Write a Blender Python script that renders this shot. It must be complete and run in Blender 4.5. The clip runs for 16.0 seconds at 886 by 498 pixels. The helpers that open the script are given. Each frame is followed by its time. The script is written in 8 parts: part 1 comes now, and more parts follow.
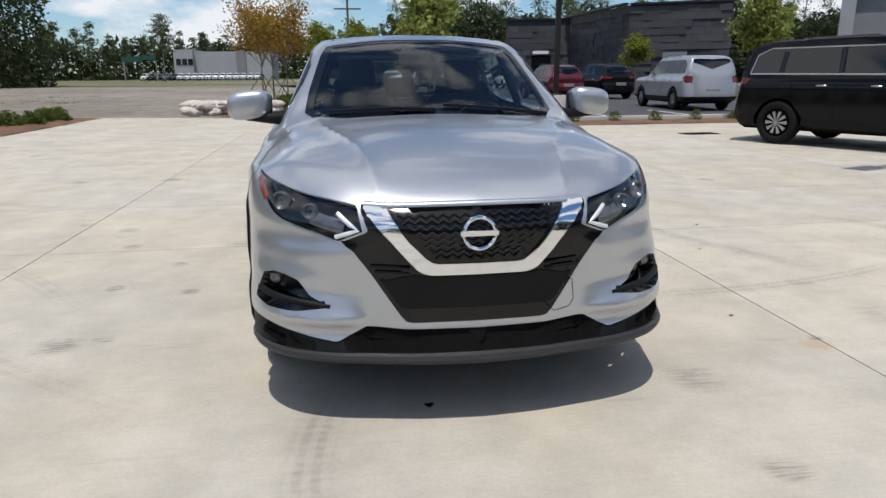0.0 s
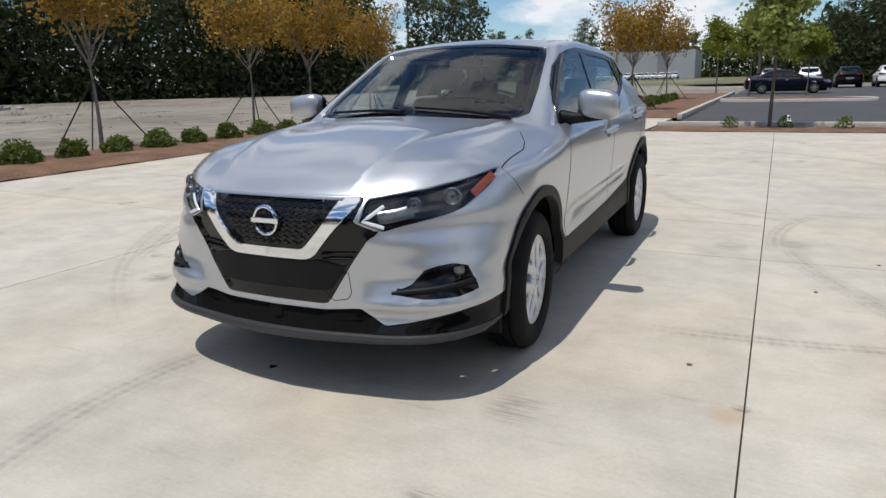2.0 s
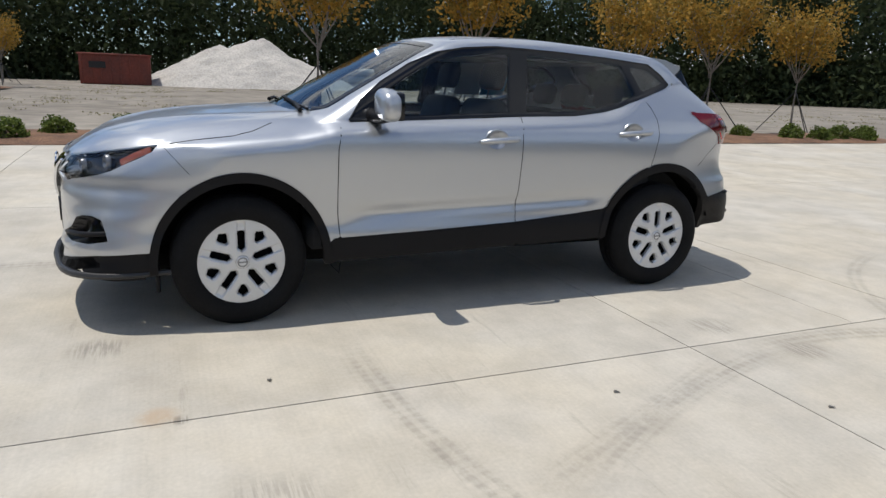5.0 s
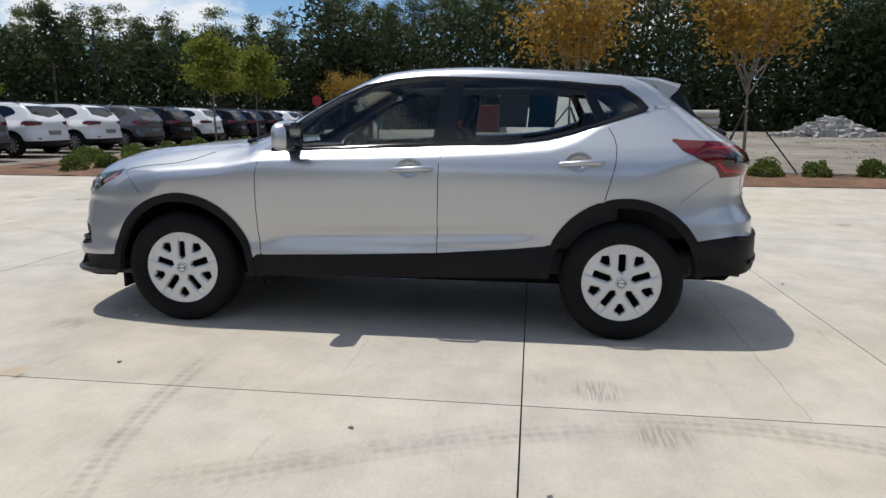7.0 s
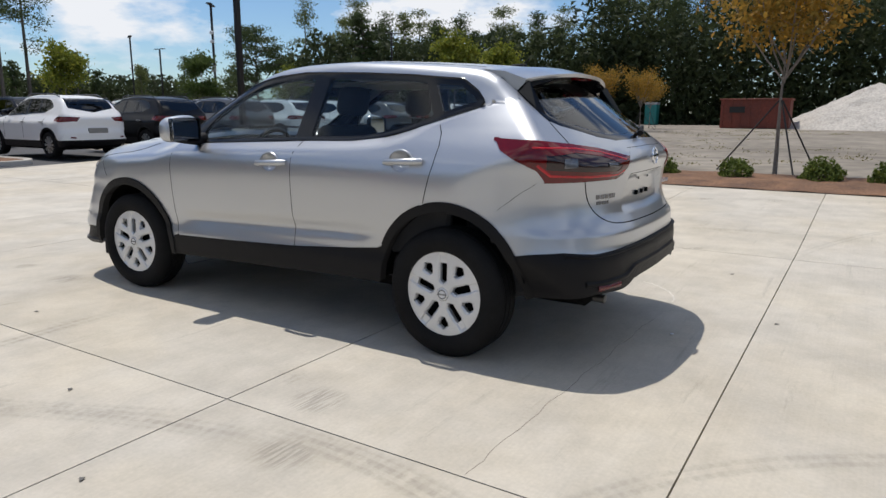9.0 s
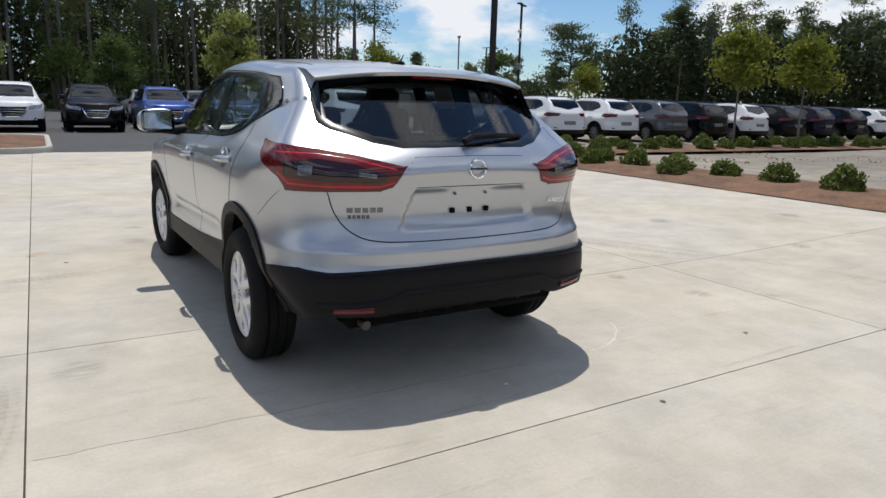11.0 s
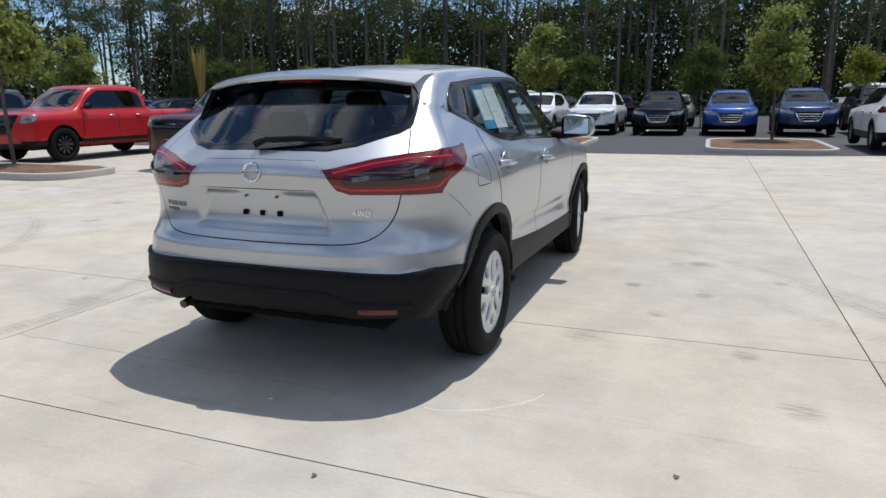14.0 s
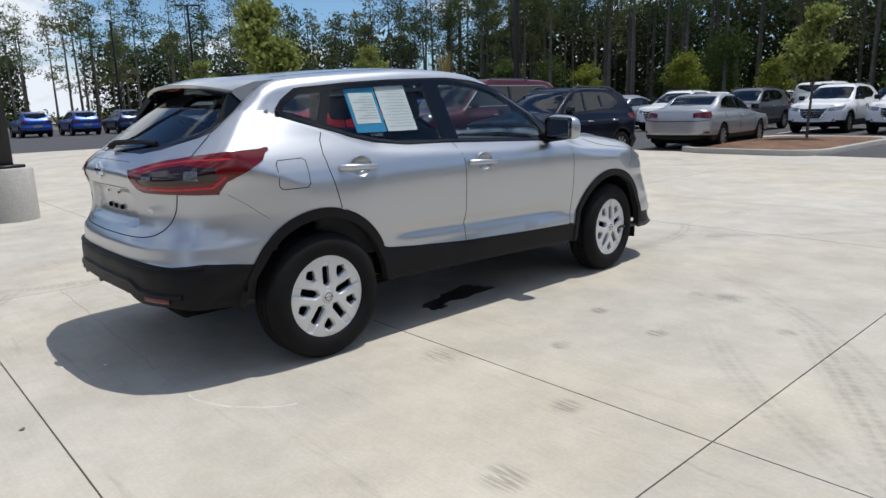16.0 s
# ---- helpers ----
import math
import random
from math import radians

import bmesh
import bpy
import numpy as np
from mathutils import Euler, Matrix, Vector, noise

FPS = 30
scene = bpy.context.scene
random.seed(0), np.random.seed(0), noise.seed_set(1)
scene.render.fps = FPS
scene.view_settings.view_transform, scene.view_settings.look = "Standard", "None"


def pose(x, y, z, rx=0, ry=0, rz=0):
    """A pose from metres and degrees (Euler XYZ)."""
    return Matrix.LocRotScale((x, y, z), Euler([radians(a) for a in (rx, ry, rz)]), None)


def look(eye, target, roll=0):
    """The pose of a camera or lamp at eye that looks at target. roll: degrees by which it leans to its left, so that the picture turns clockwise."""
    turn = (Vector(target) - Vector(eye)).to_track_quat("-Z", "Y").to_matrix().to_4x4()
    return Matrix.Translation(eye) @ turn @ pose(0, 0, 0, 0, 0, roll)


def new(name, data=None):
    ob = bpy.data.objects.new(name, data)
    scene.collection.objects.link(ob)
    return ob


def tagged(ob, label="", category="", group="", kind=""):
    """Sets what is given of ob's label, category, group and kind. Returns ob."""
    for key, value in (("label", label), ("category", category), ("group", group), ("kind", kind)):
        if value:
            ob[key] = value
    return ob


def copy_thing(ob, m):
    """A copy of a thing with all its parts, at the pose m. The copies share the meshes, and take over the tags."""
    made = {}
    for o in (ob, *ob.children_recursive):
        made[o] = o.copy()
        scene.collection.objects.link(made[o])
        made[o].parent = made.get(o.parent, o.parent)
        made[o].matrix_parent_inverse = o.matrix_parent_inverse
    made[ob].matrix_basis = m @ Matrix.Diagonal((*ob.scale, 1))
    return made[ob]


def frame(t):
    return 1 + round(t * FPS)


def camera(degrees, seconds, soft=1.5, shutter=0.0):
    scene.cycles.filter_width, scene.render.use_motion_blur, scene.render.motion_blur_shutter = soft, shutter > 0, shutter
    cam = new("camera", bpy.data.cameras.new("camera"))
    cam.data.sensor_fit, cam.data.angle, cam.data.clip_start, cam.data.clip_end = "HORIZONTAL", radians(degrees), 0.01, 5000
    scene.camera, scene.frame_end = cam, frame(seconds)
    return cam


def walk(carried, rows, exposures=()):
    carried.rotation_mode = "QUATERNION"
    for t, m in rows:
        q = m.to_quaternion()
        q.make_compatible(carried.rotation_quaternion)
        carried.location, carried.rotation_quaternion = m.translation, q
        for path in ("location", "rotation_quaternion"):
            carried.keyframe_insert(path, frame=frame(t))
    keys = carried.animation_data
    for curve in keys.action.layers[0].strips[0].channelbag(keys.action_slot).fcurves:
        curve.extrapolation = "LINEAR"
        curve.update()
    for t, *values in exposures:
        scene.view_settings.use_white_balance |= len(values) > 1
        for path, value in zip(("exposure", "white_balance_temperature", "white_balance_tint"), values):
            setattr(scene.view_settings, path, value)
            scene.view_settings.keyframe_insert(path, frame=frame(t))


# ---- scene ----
cam = camera(66.9, 16.0)
PATH = [
    (0, (-0.469, -4.557, 1.318), (-0.195, -2.641, 0.813), -0.4),
    (0.5, (0.129, -4.64, 1.333), (0.127, -2.701, 0.844), -1.0),
    (1, (0.73, -4.627, 1.321), (0.455, -2.702, 0.853), -1.1),
    (1.5, (1.329, -4.576, 1.325), (0.76, -2.721, 0.839), -0.4),
    (2, (1.887, -4.365, 1.305), (1.026, -2.627, 0.818), -1.5),
    (2.5, (2.462, -4.089, 1.314), (1.369, -2.488, 0.819), -1.5),
    (3, (2.95, -3.699, 1.308), (1.669, -2.237, 0.839), -0.9),
    (3.5, (3.423, -3.264, 1.305), (1.966, -1.977, 0.834), 1.3),
    (4, (3.787, -2.747, 1.266), (2.183, -1.646, 0.803), 1.3),
    (4.2, (3.929, -2.539, 1.283), (2.287, -1.493, 0.822), 1.4),
    (6.3, (4.711, -0.042, 1.29), (2.758, 0.03, 0.866), 0.5),
    (6.5, (4.73, 0.212, 1.243), (2.767, 0.18, 0.86), -0.0),
    (7, (4.681, 0.809, 1.251), (2.735, 0.551, 0.869), 0.2),
    (7.5, (4.574, 1.426, 1.257), (2.665, 0.967, 0.878), 0.5),
    (8, (4.345, 2.035, 1.251), (2.499, 1.374, 0.857), 0.0),
    (8.5, (4.107, 2.558, 1.264), (2.326, 1.734, 0.877), 0.7),
    (9, (3.742, 3.099, 1.264), (2.08, 2.061, 0.864), 0.2),
    (9.2, (3.576, 3.297, 1.273), (1.947, 2.2, 0.895), 1.3),
    (11.3, (1.379, 4.823, 1.325), (0.521, 3.07, 0.885), 0.7),
    (11.5, (1.143, 4.888, 1.322), (0.396, 3.088, 0.875), 0.2),
    (12, (0.532, 5.008, 1.326), (0.137, 3.101, 0.874), -0.3),
    (12.5, (-0.103, 5.028, 1.335), (-0.248, 3.086, 0.881), -1.0),
    (13, (-0.738, 4.975, 1.338), (-0.574, 3.03, 0.901), -0.9),
    (13.5, (-1.345, 4.815, 1.335), (-0.925, 2.909, 0.899), -0.8),
    (14, (-1.925, 4.648, 1.34), (-1.21, 2.83, 0.911), -0.6),
    (14.5, (-2.469, 4.379, 1.344), (-1.527, 2.662, 0.936), -2.1),
    (15, (-2.998, 4.064, 1.341), (-1.868, 2.469, 0.917), -2.4),
    (15.5, (-3.447, 3.635, 1.334), (-2.188, 2.139, 0.914), -1.7),
    (16, (-3.887, 3.183, 1.326), (-2.436, 1.872, 0.906), -1.6),
]
walk(cam, [(t, look(e, g, r)) for t, e, g, r in PATH],
     [(0, 0.0, 6440, 10), (6.5, 0.0, 6430, 10), (9, 0.0, 6520, 11), (12, 0.0, 6380, 10), (14, 0.04, 6220, 10), (16, 0.0, 6260, 10)])


# ---- world, sun and exposure ----
SUN_DIR = Vector((-0.10, -0.30, 1.0)).normalized()
world = bpy.data.worlds.new("sky")
scene.world = world
world.use_nodes = True
wn, wl = world.node_tree.nodes, world.node_tree.links
wn.clear()
w_out = wn.new("ShaderNodeOutputWorld")
w_bg = wn.new("ShaderNodeBackground")
w_sky = wn.new("ShaderNodeTexSky")
w_sky.sky_type, w_sky.sun_disc = 'NISHITA', False
w_sky.sun_elevation = math.asin(SUN_DIR.z)
w_sky.sun_rotation = math.atan2(SUN_DIR.x, SUN_DIR.y)
w_sky.air_density, w_sky.dust_density, w_sky.ozone_density = 1.0, 0.1, 4.0
# fair-weather clouds: lumps on a flat layer, seen from below
w_tc = wn.new("ShaderNodeTexCoord")
w_sep = wn.new("ShaderNodeSeparateXYZ")
wl.new(w_tc.outputs["Generated"], w_sep.inputs[0])
w_div = wn.new("ShaderNodeVectorMath"); w_div.operation = 'MULTIPLY'
w_div.inputs[1].default_value = (1.0, 1.0, 2.6)
wl.new(w_tc.outputs["Generated"], w_div.inputs[0])
w_noise = wn.new("ShaderNodeTexNoise")
w_noise.inputs["Scale"].default_value, w_noise.inputs["Detail"].default_value, w_noise.inputs["Roughness"].default_value = 3.1, 10.0, 0.55
w_shift = wn.new("ShaderNodeVectorMath"); w_shift.operation = 'ADD'
w_shift.inputs[1].default_value = (4.3, 1.7, 0.4)
wl.new(w_div.outputs[0], w_shift.inputs[0])
wl.new(w_shift.outputs[0], w_noise.inputs["Vector"])
w_ramp = wn.new("ShaderNodeValToRGB")
w_ramp.color_ramp.elements[0].position, w_ramp.color_ramp.elements[1].position = 0.492, 0.570
wl.new(w_noise.outputs[0], w_ramp.inputs[0])
w_mix = wn.new("ShaderNodeMix"); w_mix.data_type = 'RGBA'
w_mix.inputs["B"].default_value = (8.5, 8.8, 9.2, 1)
wl.new(w_ramp.outputs[0], w_mix.inputs["Factor"])
w_tint = wn.new("ShaderNodeMix"); w_tint.data_type, w_tint.blend_type = 'RGBA', 'MULTIPLY'
w_tint.inputs["Factor"].default_value, w_tint.inputs["B"].default_value = 1.0, (0.86, 0.975, 1.07, 1)
wl.new(w_sky.outputs[0], w_tint.inputs["A"])
wl.new(w_tint.outputs["Result"], w_mix.inputs["A"])
w_bg.inputs[1].default_value = 0.10
wl.new(w_mix.outputs["Result"], w_bg.inputs[0])
wl.new(w_bg.outputs[0], w_out.inputs[0])
sun = new("sun", bpy.data.lights.new("sun", 'SUN'))
sun.data.energy, sun.data.angle, sun.data.color = 3.6, radians(0.53), (1.0, 0.95, 0.872)
sun.matrix_world = look(SUN_DIR * 50, (0, 0, 0))

# ---- materials ----
def material(name, col, rough=0.5, metal=0.0, coat=0.0, grain=(40.0, 0.12), stain=(1.5, 0.15), bump=(0.0, 0.0), other=None, vary=0.0, spec=0.5):
    """A surface with two scales of variation: grain and stain are (scale per metre, amount); other: a second colour that the stains bring in;
    bump: (scale, strength); vary: how much each object differs in brightness."""
    m = bpy.data.materials.new(name)
    m.use_nodes = True
    n, l = m.node_tree.nodes, m.node_tree.links
    b = n["Principled BSDF"]
    b.inputs["Roughness"].default_value, b.inputs["Metallic"].default_value = rough, metal
    b.inputs["Coat Weight"].default_value, b.inputs["Coat Roughness"].default_value = coat, 0.05
    b.inputs["Specular IOR Level"].default_value = spec
    tc = n.new("ShaderNodeTexCoord")
    big = n.new("ShaderNodeTexNoise")
    big.inputs["Scale"].default_value, big.inputs["Detail"].default_value, big.inputs["Roughness"].default_value = stain[0], 6.0, 0.6
    fine = n.new("ShaderNodeTexNoise")
    fine.inputs["Scale"].default_value, fine.inputs["Detail"].default_value = grain[0], 4.0
    for t in (big, fine):
        l.new(tc.outputs["Object"], t.inputs["Vector"])
    ramp = n.new("ShaderNodeValToRGB")
    second = other or tuple(c * (1 - stain[1]) for c in col)
    ramp.color_ramp.elements[0].position, ramp.color_ramp.elements[1].position = 0.35, 0.65
    ramp.color_ramp.elements[0].color, ramp.color_ramp.elements[1].color = (*second, 1), (*col, 1)
    l.new(big.outputs[0], ramp.inputs[0])
    span = n.new("ShaderNodeMapRange")
    span.inputs["From Min"].default_value, span.inputs["From Max"].default_value = 0.25, 0.75
    span.inputs["To Min"].default_value, span.inputs["To Max"].default_value = 1 - grain[1], 1 + grain[1]
    l.new(fine.outputs[0], span.inputs["Value"])
    mul = n.new("ShaderNodeVectorMath")
    mul.operation = 'SCALE'
    l.new(ramp.outputs[0], mul.inputs[0])
    l.new(span.outputs[0], mul.inputs["Scale"])
    last = mul
    if vary:
        info = n.new("ShaderNodeObjectInfo")
        v = n.new("ShaderNodeMapRange")
        v.inputs["To Min"].default_value, v.inputs["To Max"].default_value = 1 - vary, 1 + vary
        l.new(info.outputs["Random"], v.inputs["Value"])
        last = n.new("ShaderNodeVectorMath")
        last.operation = 'SCALE'
        l.new(mul.outputs[0], last.inputs[0])
        l.new(v.outputs[0], last.inputs["Scale"])
    l.new(last.outputs[0], b.inputs["Base Color"])
    if bump[1]:
        bt = n.new("ShaderNodeTexNoise")
        bt.inputs["Scale"].default_value, bt.inputs["Detail"].default_value = bump[0], 5.0
        l.new(tc.outputs["Object"], bt.inputs["Vector"])
        bp = n.new("ShaderNodeBump")
        bp.inputs["Strength"].default_value, bp.inputs["Distance"].default_value = bump[1], 0.01
        l.new(bt.outputs[0], bp.inputs["Height"])
        l.new(bp.outputs[0], b.inputs["Normal"])
    return m


def glass(name, tint, gloss=(1, 1, 1), face=0.06):
    """A thin pane: tinted and clear, with the mirror gloss of glass at its surface. face: the share mirrored when seen square on."""
    m = bpy.data.materials.new(name)
    m.use_nodes = True
    n, l = m.node_tree.nodes, m.node_tree.links
    n.remove(n["Principled BSDF"])
    clear, shine, mixer, slant = (n.new("ShaderNodeBsdfTransparent"), n.new("ShaderNodeBsdfGlossy"), n.new("ShaderNodeMixShader"), n.new("ShaderNodeLayerWeight"))
    clear.inputs[0].default_value = (*tint, 1)
    shine.inputs["Color"].default_value, shine.inputs["Roughness"].default_value = (*gloss, 1), 0.01
    slant.inputs["Blend"].default_value = 0.5
    power, spread = n.new("ShaderNodeMath"), n.new("ShaderNodeMapRange")
    power.operation = 'POWER'
    power.inputs[1].default_value = 5.0
    spread.inputs["To Min"].default_value, spread.inputs["To Max"].default_value = face, 0.9
    l.new(slant.outputs["Facing"], power.inputs[0])
    l.new(power.outputs[0], spread.inputs["Value"])
    l.new(spread.outputs[0], mixer.inputs[0])
    l.new(clear.outputs[0], mixer.inputs[1])
    l.new(shine.outputs[0], mixer.inputs[2])
    l.new(mixer.outputs[0], n["Material Output"].inputs[0])
    return m


SILVER = material("silver_paint", (0.485, 0.506, 0.538), 0.33, 0.80, 0.7, (900.0, 0.10), (0.8, 0.03))
BLACK_PLASTIC = material("black_plastic", (0.0075, 0.0075, 0.009), 0.48, 0, 0, (300.0, 0.15), (3.0, 0.2), (700.0, 0.15), spec=0.18)
# black plastic with a lighter colour for sky and ground light on the lip
LIT_LIP_PLASTIC = material("lit_lip_plastic", (0.030, 0.030, 0.031), 0.40, 0, 0, (300.0, 0.15), (3.0, 0.2), (700.0, 0.15), spec=0.4)
GLOSS_BLACK = material("gloss_black", (0.005, 0.005, 0.006), 0.12, 0, 0.15, (200.0, 0.1), (3.0, 0.2), spec=0.35)
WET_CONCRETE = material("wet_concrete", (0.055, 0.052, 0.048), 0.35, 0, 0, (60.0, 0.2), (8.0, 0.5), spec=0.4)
# near-black for underside parts; also painted where gaps and openings lie in shade
UNDER_AND_SHADE_BLACK = material("underbody", (0.006, 0.006, 0.006), 0.9, 0, 0, (50.0, 0.3), (3.0, 0.3), spec=0.1)
RUBBER = material("tyre_rubber", (0.0125, 0.0125, 0.013), 0.72, 0, 0, (120.0, 0.2), (6.0, 0.3), (400.0, 0.2), spec=0.12)
CHROME = material("chrome", (0.85, 0.86, 0.88), 0.06, 1.0, 0, (60.0, 0.02), (3.0, 0.03))
COVER_SILVER = material("wheel_cover_paint", (0.66, 0.67, 0.68), 0.36, 0.35, 0.3, (300.0, 0.06), (8.0, 0.08))
GLASS_FRONT = glass("clear_glass", (0.74, 0.80, 0.80), face=0.034)
GLASS_SCREEN = glass("windscreen_glass", (0.68, 0.79, 0.83), face=0.05)
GLASS_BACK = glass("rear_screen_glass", (0.42, 0.47, 0.49), face=0.06)
GLASS_DARK = glass("rear_glass", (0.60, 0.65, 0.66), face=0.06)
LENS_CLEAR = glass("clear_lens", (0.90, 0.92, 0.93), face=0.035)
LENS_RED = material("red_lens", (0.12, 0.002, 0.004), 0.12, 0, 0.3, (80.0, 0.1), (6.0, 0.2))
LENS_BRIGHT = material("bright_red_lens", (0.52, 0.008, 0.014), 0.15, 0, 0.3, (80.0, 0.1), (6.0, 0.2))
LAMP_LOT = material("lot_car_lamp", (0.30, 0.31, 0.33), 0.15, 0.6, 0.3, (20.0, 0.3), (9.0, 0.3))
LENS_SMOKE = material("smoked_lens", (0.022, 0.006, 0.007), 0.08, 0, 0.4, (60.0, 0.3), (9.0, 0.3))
LENS_AMBER = material("amber_lens", (0.24, 0.045, 0.012), 0.12, 0, 0.8, (80.0, 0.1), (6.0, 0.2))
LAMP_WHITE = material("lamp_white", (0.80, 0.82, 0.84), 0.15, 0.3, 0.5, (80.0, 0.1), (6.0, 0.1))
LAMP_BOWL = material("lamp_bowl", (0.20, 0.205, 0.22), 0.24, 0.7, 0, (60.0, 0.3), (30.0, 0.3))
SEAT_CLOTH = material("seat_cloth", (0.035, 0.036, 0.040), 0.9, 0, 0, (300.0, 0.3), (5.0, 0.2))
TRIM_GREY = material("trim_grey", (0.22, 0.22, 0.21), 0.8, 0, 0, (200.0, 0.1), (4.0, 0.1))
PAPER = material("white_paper", (0.75, 0.76, 0.76), 0.6, 0, 0, (60.0, 0.03), (8.0, 0.05))
PAPER_BLUE = material("blue_paper", (0.03, 0.28, 0.50), 0.5, 0, 0, (60.0, 0.05), (8.0, 0.05))
INK = material("grey_ink", (0.34, 0.36, 0.39), 0.7, 0, 0, (60.0, 0.05), (8.0, 0.05))


# ---- building helpers ----
def mesh_object(name, verts, faces, mats, parent=None, label="", smooth_angle=None, normals=None, tags=()):
    me = bpy.data.meshes.new(name)
    me.from_pydata([tuple(map(float, v)) for v in verts], [], [tuple(map(int, f)) for f in faces])
    for m in (mats if isinstance(mats, (list, tuple)) else [mats]):
        me.materials.append(m)
    if normals is not None or smooth_angle is not None:
        me.polygons.foreach_set("use_smooth", [True] * len(me.polygons))
    if smooth_angle is not None:
        me.set_sharp_from_angle(angle=radians(smooth_angle))
    if normals is not None:
        me.normals_split_custom_set_from_vertices([tuple(map(float, v)) for v in normals])
    ob = new(name, me)
    ob.parent = parent
    return tagged(ob, label, *tags)


def part(name, bm, material_, parent, label="", smooth_angle=40):
    """One bmesh as one mesh object under a thing or a part."""
    me = bpy.data.meshes.new(name)
    bm.normal_update()
    bm.to_mesh(me)
    bm.free()
    me.materials.append(material_)
    if smooth_angle:
        me.polygons.foreach_set("use_smooth", [True] * len(me.polygons))
        me.set_sharp_from_angle(angle=radians(smooth_angle))
    ob = new(name, me)
    ob.parent = parent
    return tagged(ob, label)


def thing(name, label, category, group="", kind="", at=None):
    ob = new(name)
    ob.empty_display_size = 0.1
    if at is not None:
        ob.matrix_basis = at
    return tagged(ob, label, category, group, kind)


def solid(lo, hi, round_=0.0, segs=2, bm=None, m=None):
    """A box between two corners with rounded edges, added to bm."""
    b = bmesh.new()
    bmesh.ops.create_cube(b, size=1)
    for v in b.verts:
        v.co = Vector([(lo[k] + hi[k]) / 2 + v.co[k] * (hi[k] - lo[k]) for k in range(3)])
    if round_:
        bmesh.ops.bevel(b, geom=b.edges[:], offset=round_, segments=segs, profile=0.5, affect='EDGES')
    return merge(bm, b, m)


def merge(bm, b, m=None):
    if m is not None:
        bmesh.ops.transform(b, matrix=m, verts=b.verts[:])
    if bm is None:
        return b
    me = bpy.data.meshes.new("tmp")
    b.to_mesh(me)
    b.free()
    bm.from_mesh(me)
    bpy.data.meshes.remove(me)
    return bm


def lathe(profile, steps=48, axis='X', bm=None, m=None, closed=False):
    """Turns (radius, along) pairs about an axis."""
    b = bmesh.new()
    rings = []
    for i in range(steps):
        a = 2 * math.pi * i / steps
        ring = []
        for r, h in profile:
            p, q = r * math.cos(a), r * math.sin(a)
            ring.append(b.verts.new({'X': (h, p, q), 'Y': (p, h, q), 'Z': (p, q, h)}[axis]))
        rings.append(ring)
    k = len(profile)
    for i in range(steps):
        r0, r1 = rings[i], rings[(i + 1) % steps]
        for j in range(k if closed else k - 1):
            b.faces.new((r0[j], r0[(j + 1) % k], r1[(j + 1) % k], r1[j]))
    bmesh.ops.remove_doubles(b, verts=b.verts[:], dist=1e-5)
    bmesh.ops.recalc_face_normals(b, faces=b.faces[:])
    return merge(bm, b, m)


def rod(points, radius, sides=8, bm=None):
    """A tube along points; radius may be a list."""
    b = bm or bmesh.new()
    pts = [Vector(p) for p in points]
    rad = radius if isinstance(radius, (list, tuple)) else [radius] * len(pts)
    prev = None
    for i, p in enumerate(pts):
        d = (pts[min(i + 1, len(pts) - 1)] - pts[max(i - 1, 0)]).normalized()
        u = d.orthogonal().normalized() if abs(d.z) > 0.95 else d.cross(Vector((0, 0, 1))).normalized()
        w = d.cross(u)
        ring = [b.verts.new(p + (u * math.cos(2 * math.pi * k / sides) + w * math.sin(2 * math.pi * k / sides)) * rad[i]) for k in range(sides)]
        if prev:
            for k in range(sides):
                b.faces.new((prev[k], prev[(k + 1) % sides], ring[(k + 1) % sides], ring[k]))
        else:
            b.faces.new(ring[::-1])
        prev = ring
    b.faces.new(prev)
    return b


def prism(outline, depth, to3d, bm=None):
    """An outline of (u, v) pairs given depth; to3d(u, v, d) places it."""
    b = bmesh.new()
    lo = [b.verts.new(to3d(u, v, 0)) for u, v in outline]
    hi = [b.verts.new(to3d(u, v, depth)) for u, v in outline]
    b.faces.new(lo[::-1])
    b.faces.new(hi)
    for i in range(len(lo)):
        j = (i + 1) % len(lo)
        b.faces.new((lo[i], lo[j], hi[j], hi[i]))
    bmesh.ops.recalc_face_normals(b, faces=b.faces[:])
    return merge(bm, b)


def bars(text_rows, to3d, bm=None):
    """Flat bars (u0, u1, v0, v1, d) for writing that cannot be read."""
    b = bm or bmesh.new()
    for u0, u1, v0, v1, d in text_rows:
        prism([(u0, v0), (u1, v0), (u1, v1), (u0, v1)], d, to3d, b)
    return b

# ---- the silver car's body as one smooth form ----
def curve(pts):
    """A monotone cubic through (u, v) pairs, flat beyond the ends."""
    u = np.array([p[0] for p in pts], float)
    v = np.array([p[1] for p in pts], float)
    h = np.diff(u)
    d = np.diff(v) / h
    m = np.zeros(len(u))
    for i in range(1, len(u) - 1):
        if d[i - 1] * d[i] > 0:
            w1, w2 = 2 * h[i] + h[i - 1], h[i] + 2 * h[i - 1]
            m[i] = (w1 + w2) / (w1 / d[i - 1] + w2 / d[i])
    m[0], m[-1] = d[0], d[-1]

    def at(q):
        q = np.clip(np.asarray(q, float), u[0], u[-1])
        k = np.clip(np.searchsorted(u, q) - 1, 0, len(h) - 1)
        s = (q - u[k]) / h[k]
        return ((1 + 2 * s) * (1 - s) ** 2 * v[k] + s * (1 - s) ** 2 * h[k] * m[k]
                + s * s * (3 - 2 * s) * v[k + 1] + s * s * (s - 1) * h[k] * m[k + 1])
    return at


